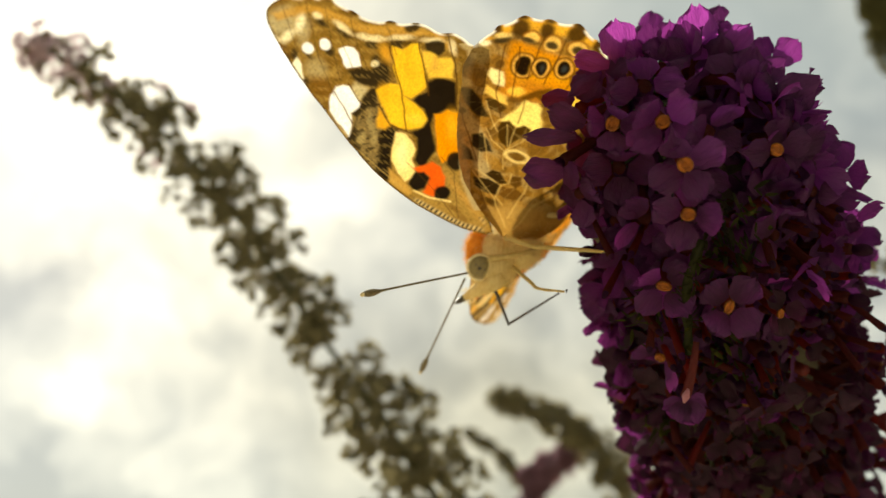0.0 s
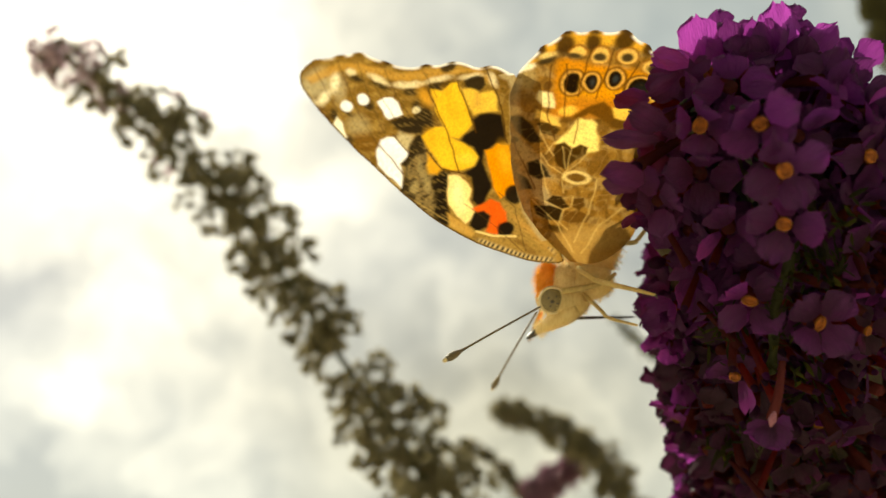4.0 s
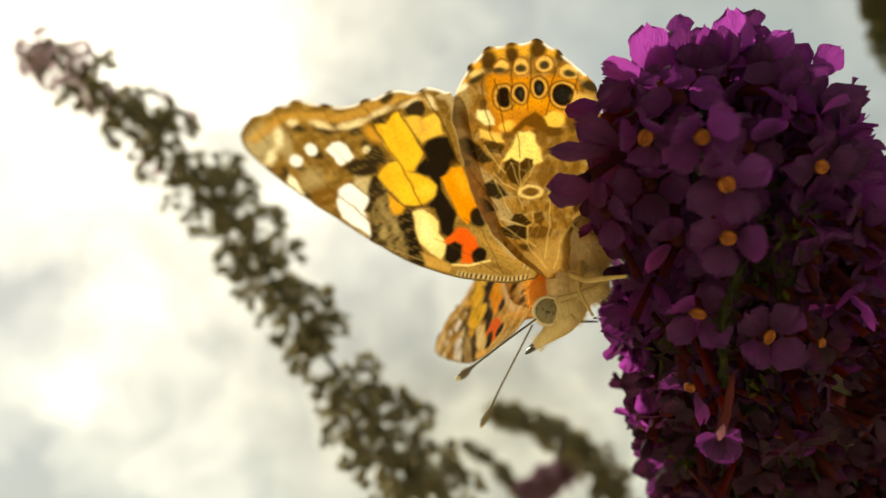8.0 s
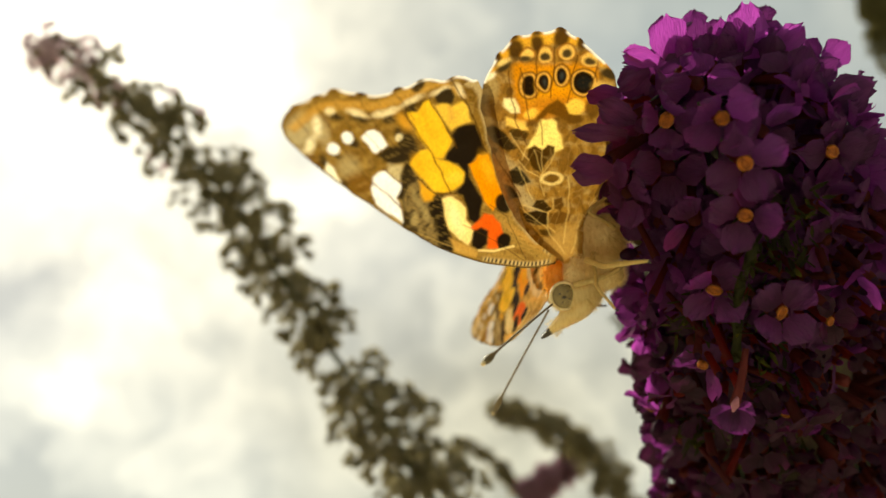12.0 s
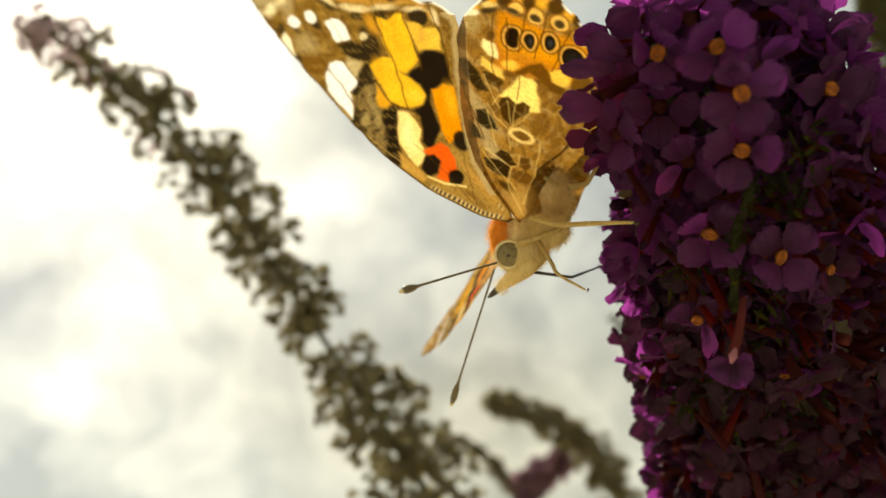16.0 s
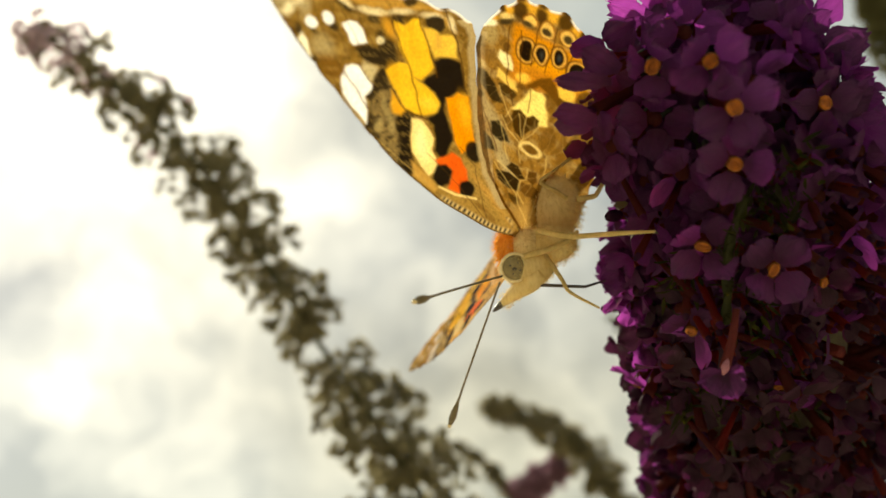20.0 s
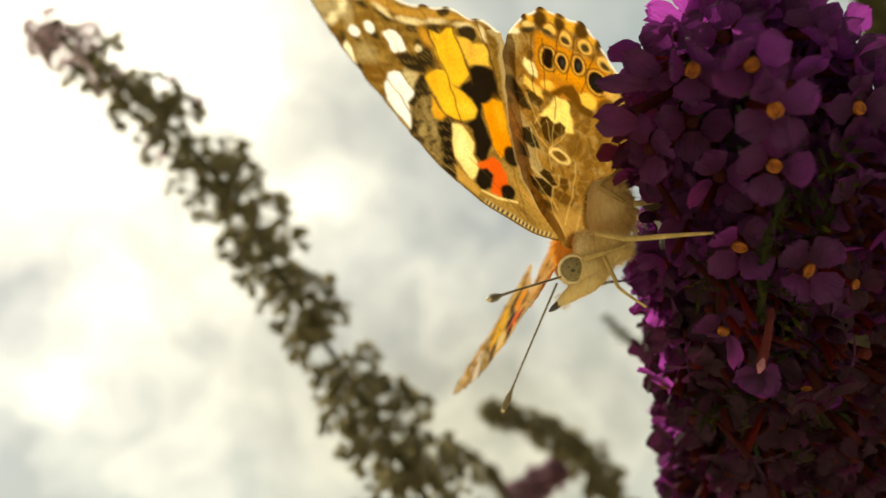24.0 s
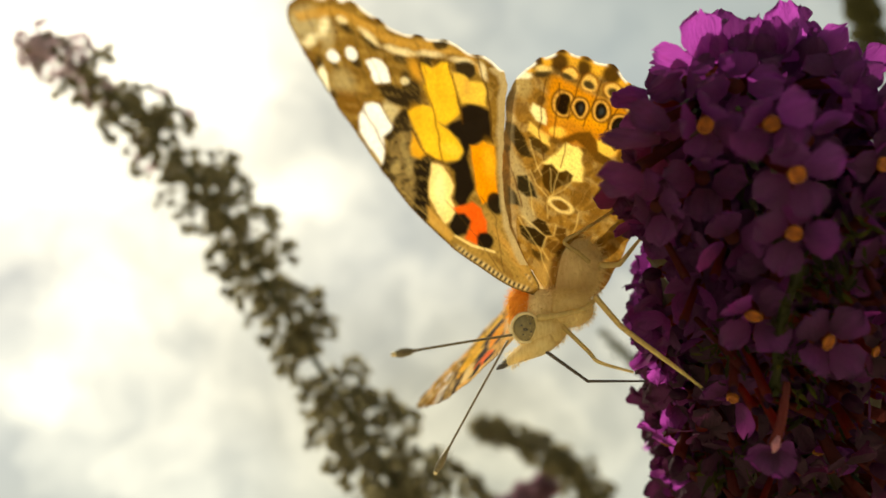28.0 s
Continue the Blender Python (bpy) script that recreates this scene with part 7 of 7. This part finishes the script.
    walk(far_spike, [(0, pose(-0.00201, 0.17331, 1.53616, 28.0, -0.6, -0.3)), (0.5, pose(-0.00231, 0.17316, 1.53645, 28.0, -0.6, -0.3)),
        (1, pose(-0.00233, 0.17303, 1.53670, 28.0, -0.4, -0.2)), (1.5, pose(-0.00199, 0.17296, 1.53682, 28.0, -0.3, -0.2)),
        (2, pose(-0.00129, 0.17293, 1.53687, 28.0, -0.3, -0.2)), (2.5, pose(-0.00064, 0.17306, 1.53664, 28.0, -0.1, -0.1)),
        (3, pose(-0.00044, 0.17357, 1.53567, 28.0, -0.1, -0.1)), (3.5, pose(-0.00000, 0.17428, 1.53434, 28.0, -0.1, -0.1)),
        (5.5, pose(-0.00176, 0.17398, 1.53490, 28.0, 0.0, 0.0)), (6, pose(-0.00219, 0.17384, 1.53517, 28.0, 0.0, 0.0)),
        (6.5, pose(-0.00257, 0.17397, 1.53493, 28.0, 0.1, 0.1)), (7, pose(-0.00299, 0.17418, 1.53453, 28.0, 0.1, 0.1)),
        (7.5, pose(-0.00302, 0.17429, 1.53431, 28.0, 0.1, 0.1)), (8, pose(-0.00274, 0.17442, 1.53408, 28.0, -0.0, 0.0)),
        (8.5, pose(-0.00251, 0.17449, 1.53394, 28.0, 0.0, 0.0)), (9, pose(-0.00218, 0.17443, 1.53405, 28.0, 0.3, 0.1)),
        (9.5, pose(-0.00157, 0.17416, 1.53456, 28.0, 0.3, 0.1)), (10, pose(-0.00089, 0.17378, 1.53527, 28.0, 0.3, 0.1)),
        (10.5, pose(-0.00105, 0.17362, 1.53557, 28.0, 0.6, 0.3)), (11, pose(-0.00101, 0.17373, 1.53536, 28.0, 0.4, 0.2)),
        (11.5, pose(-0.00114, 0.17394, 1.53498, 28.0, 0.6, 0.3)), (12, pose(-0.00165, 0.17412, 1.53464, 28.0, 0.3, 0.2)),
        (12.5, pose(-0.00232, 0.17435, 1.53421, 28.0, 0.3, 0.2)), (14.5, pose(-0.00501, 0.17303, 1.53669, 28.0, 0.4, 0.2)),
        (15, pose(-0.00473, 0.17282, 1.53708, 28.0, 0.3, 0.2)), (15.5, pose(-0.00444, 0.17267, 1.53737, 28.0, 0.4, 0.2)),
        (16, pose(-0.00414, 0.17257, 1.53756, 28.0, 0.6, 0.3)), (16.5, pose(-0.00339, 0.17271, 1.53729, 28.0, 0.6, 0.3)),
        (17, pose(-0.00262, 0.17303, 1.53668, 28.0, 0.6, 0.3)), (17.5, pose(-0.00237, 0.17343, 1.53593, 28.0, 0.7, 0.4)),
        (18, pose(-0.00260, 0.17358, 1.53565, 28.0, 0.8, 0.5)), (18.5, pose(-0.00307, 0.17349, 1.53581, 28.0, 0.9, 0.5)),
        (19, pose(-0.00381, 0.17335, 1.53609, 28.0, 0.8, 0.4)), (19.5, pose(-0.00435, 0.17326, 1.53625, 28.0, 0.7, 0.4)),
        (20, pose(-0.00475, 0.17326, 1.53625, 28.0, 0.8, 0.5)), (20.5, pose(-0.00480, 0.17314, 1.53649, 28.0, 0.8, 0.5)),
        (21, pose(-0.00461, 0.17297, 1.53681, 28.0, 1.0, 0.5)), (21.5, pose(-0.00414, 0.17267, 1.53737, 28.0, 1.0, 0.5)),
        (23.5, pose(-0.00341, 0.17364, 1.53554, 28.0, 1.3, 0.7)), (24, pose(-0.00364, 0.17360, 1.53561, 28.0, 1.4, 0.8)),
        (24.5, pose(-0.00364, 0.17348, 1.53585, 28.0, 1.4, 0.8)), (25, pose(-0.00405, 0.17341, 1.53596, 28.0, 1.6, 0.8)),
        (25.5, pose(-0.00447, 0.17342, 1.53595, 28.0, 1.7, 0.9)), (26, pose(-0.00495, 0.17348, 1.53584, 28.0, 1.7, 0.9)),
        (26.5, pose(-0.00525, 0.17372, 1.53539, 28.0, 1.8, 1.0)), (27, pose(-0.00591, 0.17417, 1.53454, 28.0, 1.8, 1.0)),
        (27.5, pose(-0.00625, 0.17467, 1.53361, 28.0, 2.0, 1.0)), (28, pose(-0.00634, 0.17498, 1.53301, 28.0, 1.9, 1.0))])
    walk(low_spike, [(0, pose(0.05250, 0.26303, 1.55912, 28.0, -0.0, 0.0)), (0.5, pose(0.05250, 0.26303, 1.55912, 28.0, -0.0, 0.0)),
        (1, pose(0.05256, 0.26306, 1.55906, 28.0, -0.0, 0.0)), (1.5, pose(0.05276, 0.26319, 1.55883, 28.0, -0.0, 0.0)),
        (2, pose(0.05309, 0.26334, 1.55854, 28.0, -0.0, 0.0)), (2.5, pose(0.05342, 0.26356, 1.55813, 28.0, -0.0, 0.0)),
        (3, pose(0.05355, 0.26406, 1.55719, 28.0, -0.0, 0.0)), (3.5, pose(0.05355, 0.26477, 1.55585, 28.0, -0.0, 0.0)),
        (5.5, pose(0.05224, 0.26464, 1.55609, 28.0, -0.0, 0.0)), (6, pose(0.05217, 0.26464, 1.55609, 28.0, -0.0, 0.0)),
        (6.5, pose(0.05203, 0.26471, 1.55597, 28.0, -0.0, 0.0)), (7, pose(0.05196, 0.26483, 1.55574, 28.0, -0.0, 0.0)),
        (7.5, pose(0.05196, 0.26496, 1.55550, 28.0, -0.0, 0.0)), (8, pose(0.05196, 0.26508, 1.55526, 28.0, -0.0, 0.0)),
        (8.5, pose(0.05196, 0.26511, 1.55521, 28.0, -0.0, 0.0)), (9, pose(0.05196, 0.26499, 1.55544, 28.0, -0.0, 0.0)),
        (9.5, pose(0.05216, 0.26474, 1.55591, 28.0, -0.0, 0.0)), (10, pose(0.05243, 0.26443, 1.55649, 28.0, -0.0, 0.0)),
        (10.5, pose(0.05243, 0.26428, 1.55678, 28.0, -0.0, 0.0)), (11, pose(0.05243, 0.26434, 1.55667, 28.0, -0.0, 0.0)),
        (11.5, pose(0.05250, 0.26446, 1.55643, 28.0, -0.0, 0.0)), (12, pose(0.05230, 0.26458, 1.55621, 28.0, -0.0, 0.0)),
        (12.5, pose(0.05170, 0.26464, 1.55609, 28.0, -0.0, 0.0)), (14.5, pose(0.04986, 0.26353, 1.55818, 28.0, -0.0, 0.0)),
        (15, pose(0.05006, 0.26353, 1.55818, 28.0, -0.0, 0.0)), (15.5, pose(0.05052, 0.26350, 1.55824, 28.0, -0.0, 0.0)),
        (16, pose(0.05098, 0.26350, 1.55824, 28.0, -0.0, 0.0)), (16.5, pose(0.05138, 0.26372, 1.55784, 28.0, -0.0, 0.0)),
        (17, pose(0.05164, 0.26415, 1.55702, 28.0, -0.0, 0.0)), (17.5, pose(0.05170, 0.26455, 1.55626, 28.0, -0.0, 0.0)),
        (18, pose(0.05157, 0.26468, 1.55603, 28.0, -0.0, 0.0)), (18.5, pose(0.05124, 0.26455, 1.55626, 28.0, -0.0, 0.0)),
        (19, pose(0.05078, 0.26440, 1.55655, 28.0, -0.0, 0.0)), (19.5, pose(0.05032, 0.26431, 1.55672, 28.0, -0.0, 0.0)),
        (20, pose(0.05012, 0.26428, 1.55678, 28.0, -0.0, 0.0)), (20.5, pose(0.05012, 0.26428, 1.55678, 28.0, -0.0, 0.0)),
        (21, pose(0.05005, 0.26422, 1.55690, 28.0, -0.0, 0.0)), (21.5, pose(0.04986, 0.26403, 1.55725, 28.0, -0.0, 0.0)),
        (23.5, pose(0.05038, 0.26490, 1.55562, 28.0, -0.0, 0.0)), (24, pose(0.04999, 0.26486, 1.55568, 28.0, -0.0, 0.0)),
        (24.5, pose(0.04972, 0.26480, 1.55579, 28.0, -0.0, 0.0)), (25, pose(0.04926, 0.26483, 1.55573, 28.0, -0.0, 0.0)),
        (25.5, pose(0.04853, 0.26499, 1.55544, 28.0, -0.0, 0.0)), (26, pose(0.04793, 0.26517, 1.55509, 28.0, -0.0, 0.0)),
        (26.5, pose(0.04767, 0.26548, 1.55451, 28.0, -0.0, 0.0)), (27, pose(0.04728, 0.26601, 1.55352, 28.0, -0.0, 0.0)),
        (27.5, pose(0.04681, 0.26660, 1.55241, 28.0, -0.0, 0.0)), (28, pose(0.04694, 0.26713, 1.55141, 28.0, -0.0, 0.0))])
    walk(thin_spike, [(0, pose(0.02911, 0.28454, 1.56128, 28.0, -0.0, 0.0)), (0.5, pose(0.02889, 0.28468, 1.56102, 28.0, -0.0, 0.0)),
        (1, pose(0.02889, 0.28481, 1.56077, 28.0, -0.0, 0.0)), (1.5, pose(0.02904, 0.28498, 1.56046, 28.0, -0.0, 0.0)),
        (2, pose(0.02925, 0.28518, 1.56008, 28.0, -0.0, 0.0)), (2.5, pose(0.02939, 0.28541, 1.55964, 28.0, -0.0, 0.0)),
        (3, pose(0.02925, 0.28578, 1.55895, 28.0, -0.0, 0.0)), (3.5, pose(0.02911, 0.28628, 1.55801, 28.0, -0.0, 0.0)),
        (5.5, pose(0.02854, 0.28614, 1.55826, 28.0, -0.0, 0.0)), (6, pose(0.02883, 0.28614, 1.55826, 28.0, -0.0, 0.0)),
        (6.5, pose(0.02861, 0.28618, 1.55819, 28.0, -0.0, 0.0)), (7, pose(0.02833, 0.28624, 1.55807, 28.0, -0.0, 0.0)),
        (7.5, pose(0.02826, 0.28631, 1.55794, 28.0, -0.0, 0.0)), (8, pose(0.02826, 0.28641, 1.55775, 28.0, -0.0, 0.0)),
        (8.5, pose(0.02826, 0.28648, 1.55762, 28.0, -0.0, 0.0)), (9, pose(0.02826, 0.28645, 1.55768, 28.0, -0.0, 0.0)),
        (9.5, pose(0.02833, 0.28631, 1.55794, 28.0, -0.0, 0.0)), (10, pose(0.02847, 0.28611, 1.55831, 28.0, -0.0, 0.0)),
        (10.5, pose(0.02854, 0.28601, 1.55850, 28.0, -0.0, 0.0)), (11, pose(0.02854, 0.28601, 1.55850, 28.0, -0.0, 0.0)),
        (11.5, pose(0.02847, 0.28605, 1.55844, 28.0, -0.0, 0.0)), (12, pose(0.02818, 0.28611, 1.55832, 28.0, -0.0, 0.0)),
        (12.5, pose(0.02768, 0.28614, 1.55826, 28.0, -0.0, 0.0)), (14.5, pose(0.02627, 0.28547, 1.55952, 28.0, -0.0, 0.0)),
        (15, pose(0.02598, 0.28547, 1.55952, 28.0, -0.0, 0.0)), (15.5, pose(0.02598, 0.28547, 1.55952, 28.0, -0.0, 0.0)),
        (16, pose(0.02584, 0.28554, 1.55939, 28.0, -0.0, 0.0)), (16.5, pose(0.02576, 0.28574, 1.55901, 28.0, -0.0, 0.0)),
        (17, pose(0.02590, 0.28605, 1.55844, 28.0, -0.0, 0.0)), (17.5, pose(0.02597, 0.28631, 1.55794, 28.0, -0.0, 0.0)),
        (18, pose(0.02597, 0.28642, 1.55775, 28.0, -0.0, 0.0)), (18.5, pose(0.02583, 0.28642, 1.55775, 28.0, -0.0, 0.0)),
        (19, pose(0.02555, 0.28642, 1.55775, 28.0, -0.0, 0.0)), (19.5, pose(0.02541, 0.28645, 1.55768, 28.0, -0.0, 0.0)),
        (20, pose(0.02527, 0.28648, 1.55762, 28.0, -0.0, 0.0)), (20.5, pose(0.02513, 0.28645, 1.55768, 28.0, -0.0, 0.0)),
        (21, pose(0.02520, 0.28638, 1.55781, 28.0, -0.0, 0.0)), (21.5, pose(0.02512, 0.28628, 1.55801, 28.0, -0.0, 0.0)),
        (23.5, pose(0.02456, 0.28668, 1.55725, 28.0, -0.0, 0.0)), (24, pose(0.02442, 0.28668, 1.55725, 28.0, -0.0, 0.0)),
        (24.5, pose(0.02398, 0.28668, 1.55725, 28.0, -0.0, 0.0)), (25, pose(0.02348, 0.28671, 1.55719, 28.0, -0.0, 0.0)),
        (25.5, pose(0.02298, 0.28681, 1.55700, 28.0, -0.0, 0.0)), (26, pose(0.02242, 0.28698, 1.55668, 28.0, -0.0, 0.0)),
        (26.5, pose(0.02157, 0.28722, 1.55624, 28.0, -0.0, 0.0)), (27, pose(0.02050, 0.28755, 1.55562, 28.0, -0.0, 0.0)),
        (27.5, pose(0.01979, 0.28795, 1.55487, 28.0, -0.0, 0.0)), (28, pose(0.01915, 0.28828, 1.55423, 28.0, -0.0, 0.0))])
    walk(pink_spike, [(0, pose(0.02816, 0.27510, 1.55773, 28.0, -0.0, 0.0)), (0.5, pose(0.02823, 0.27513, 1.55767, 28.0, -0.0, 0.0)),
        (1, pose(0.02837, 0.27523, 1.55749, 28.0, -0.0, 0.0)), (1.5, pose(0.02857, 0.27539, 1.55719, 28.0, -0.0, 0.0)),
        (2, pose(0.02884, 0.27555, 1.55688, 28.0, -0.0, 0.0)), (2.5, pose(0.02897, 0.27577, 1.55646, 28.0, -0.0, 0.0)),
        (3, pose(0.02904, 0.27629, 1.55549, 28.0, -0.0, 0.0)), (3.5, pose(0.02926, 0.27703, 1.55410, 28.0, -0.0, 0.0)),
        (5.5, pose(0.02788, 0.27690, 1.55434, 28.0, -0.0, 0.0)), (6, pose(0.02788, 0.27671, 1.55471, 28.0, -0.0, 0.0)),
        (6.5, pose(0.02795, 0.27671, 1.55471, 28.0, -0.0, 0.0)), (7, pose(0.02809, 0.27684, 1.55446, 28.0, -0.0, 0.0)),
        (7.5, pose(0.02803, 0.27693, 1.55428, 28.0, -0.0, 0.0)), (8, pose(0.02775, 0.27706, 1.55404, 28.0, -0.0, 0.0)),
        (8.5, pose(0.02761, 0.27722, 1.55373, 28.0, -0.0, 0.0)), (9, pose(0.02761, 0.27722, 1.55373, 28.0, -0.0, 0.0)),
        (9.5, pose(0.02775, 0.27703, 1.55410, 28.0, -0.0, 0.0)), (10, pose(0.02803, 0.27674, 1.55464, 28.0, -0.0, 0.0)),
        (10.5, pose(0.02816, 0.27655, 1.55500, 28.0, -0.0, 0.0)), (11, pose(0.02823, 0.27661, 1.55488, 28.0, -0.0, 0.0)),
        (11.5, pose(0.02823, 0.27677, 1.55458, 28.0, -0.0, 0.0)), (12, pose(0.02802, 0.27690, 1.55434, 28.0, -0.0, 0.0)),
        (12.5, pose(0.02788, 0.27703, 1.55410, 28.0, -0.0, 0.0)), (14.5, pose(0.02596, 0.27600, 1.55603, 28.0, -0.0, 0.0)),
        (15, pose(0.02568, 0.27600, 1.55603, 28.0, -0.0, 0.0)), (15.5, pose(0.02582, 0.27597, 1.55609, 28.0, -0.0, 0.0)),
        (16, pose(0.02617, 0.27597, 1.55609, 28.0, -0.0, 0.0)), (16.5, pose(0.02658, 0.27619, 1.55567, 28.0, -0.0, 0.0)),
        (17, pose(0.02678, 0.27664, 1.55483, 28.0, -0.0, 0.0)), (17.5, pose(0.02678, 0.27703, 1.55409, 28.0, -0.0, 0.0)),
        (18, pose(0.02678, 0.27716, 1.55385, 28.0, -0.0, 0.0)), (18.5, pose(0.02658, 0.27710, 1.55397, 28.0, -0.0, 0.0)),
        (19, pose(0.02610, 0.27697, 1.55422, 28.0, -0.0, 0.0)), (19.5, pose(0.02576, 0.27690, 1.55434, 28.0, -0.0, 0.0)),
        (20, pose(0.02548, 0.27690, 1.55434, 28.0, -0.0, 0.0)), (20.5, pose(0.02514, 0.27687, 1.55440, 28.0, -0.0, 0.0)),
        (21, pose(0.02513, 0.27677, 1.55458, 28.0, -0.0, 0.0)), (21.5, pose(0.02540, 0.27664, 1.55483, 28.0, -0.0, 0.0)),
        (23.5, pose(0.02513, 0.27729, 1.55361, 28.0, -0.0, 0.0)), (24, pose(0.02513, 0.27729, 1.55361, 28.0, -0.0, 0.0)),
        (24.5, pose(0.02479, 0.27732, 1.55355, 28.0, -0.0, 0.0)), (25, pose(0.02404, 0.27742, 1.55337, 28.0, -0.0, 0.0)),
        (25.5, pose(0.02328, 0.27758, 1.55306, 28.0, -0.0, 0.0)), (26, pose(0.02280, 0.27780, 1.55264, 28.0, -0.0, 0.0)),
        (26.5, pose(0.02246, 0.27813, 1.55204, 28.0, -0.0, 0.0)), (27, pose(0.02184, 0.27861, 1.55113, 28.0, -0.0, 0.0)),
        (27.5, pose(0.02137, 0.27916, 1.55009, 28.0, -0.0, 0.0)), (28, pose(0.02130, 0.27961, 1.54924, 28.0, -0.0, 0.0))])
    foot = top_spike.matrix_basis.copy()
    walk(top_spike, [(t, Matrix.Translation((x, 0, 0)) @ foot) for t, x in ((0, 0), (7, 0.0005), (15, -0.0005), (24, -0.0010), (28, -0.0040))])
    foot = shoot.matrix_basis.copy()
    walk(shoot, [(t, Matrix.Translation((x, 0, z)) @ foot) for t, x, z in ((0, 0.0024, -0.0008), (10, 0.0024, 0), (18, 0.0016, 0), (24, 0, 0), (26, -0.0012, 0), (28, -0.0014, -0.0044))])
    veil = backdrop.matrix_basis.copy()
    walk(backdrop, [(0, Matrix.Translation((5.38, 0, 0)) @ veil), (8, Matrix.Translation((0.00, 0, 0)) @ veil), (17, Matrix.Translation((-5.98, 0, 0)) @ veil), (21.5, Matrix.Translation((-11.95, 0, 0)) @ veil), (25, Matrix.Translation((-19.72, 0, 0)) @ veil), (28, Matrix.Translation((-31.07, 0, 0)) @ veil)])


motions()
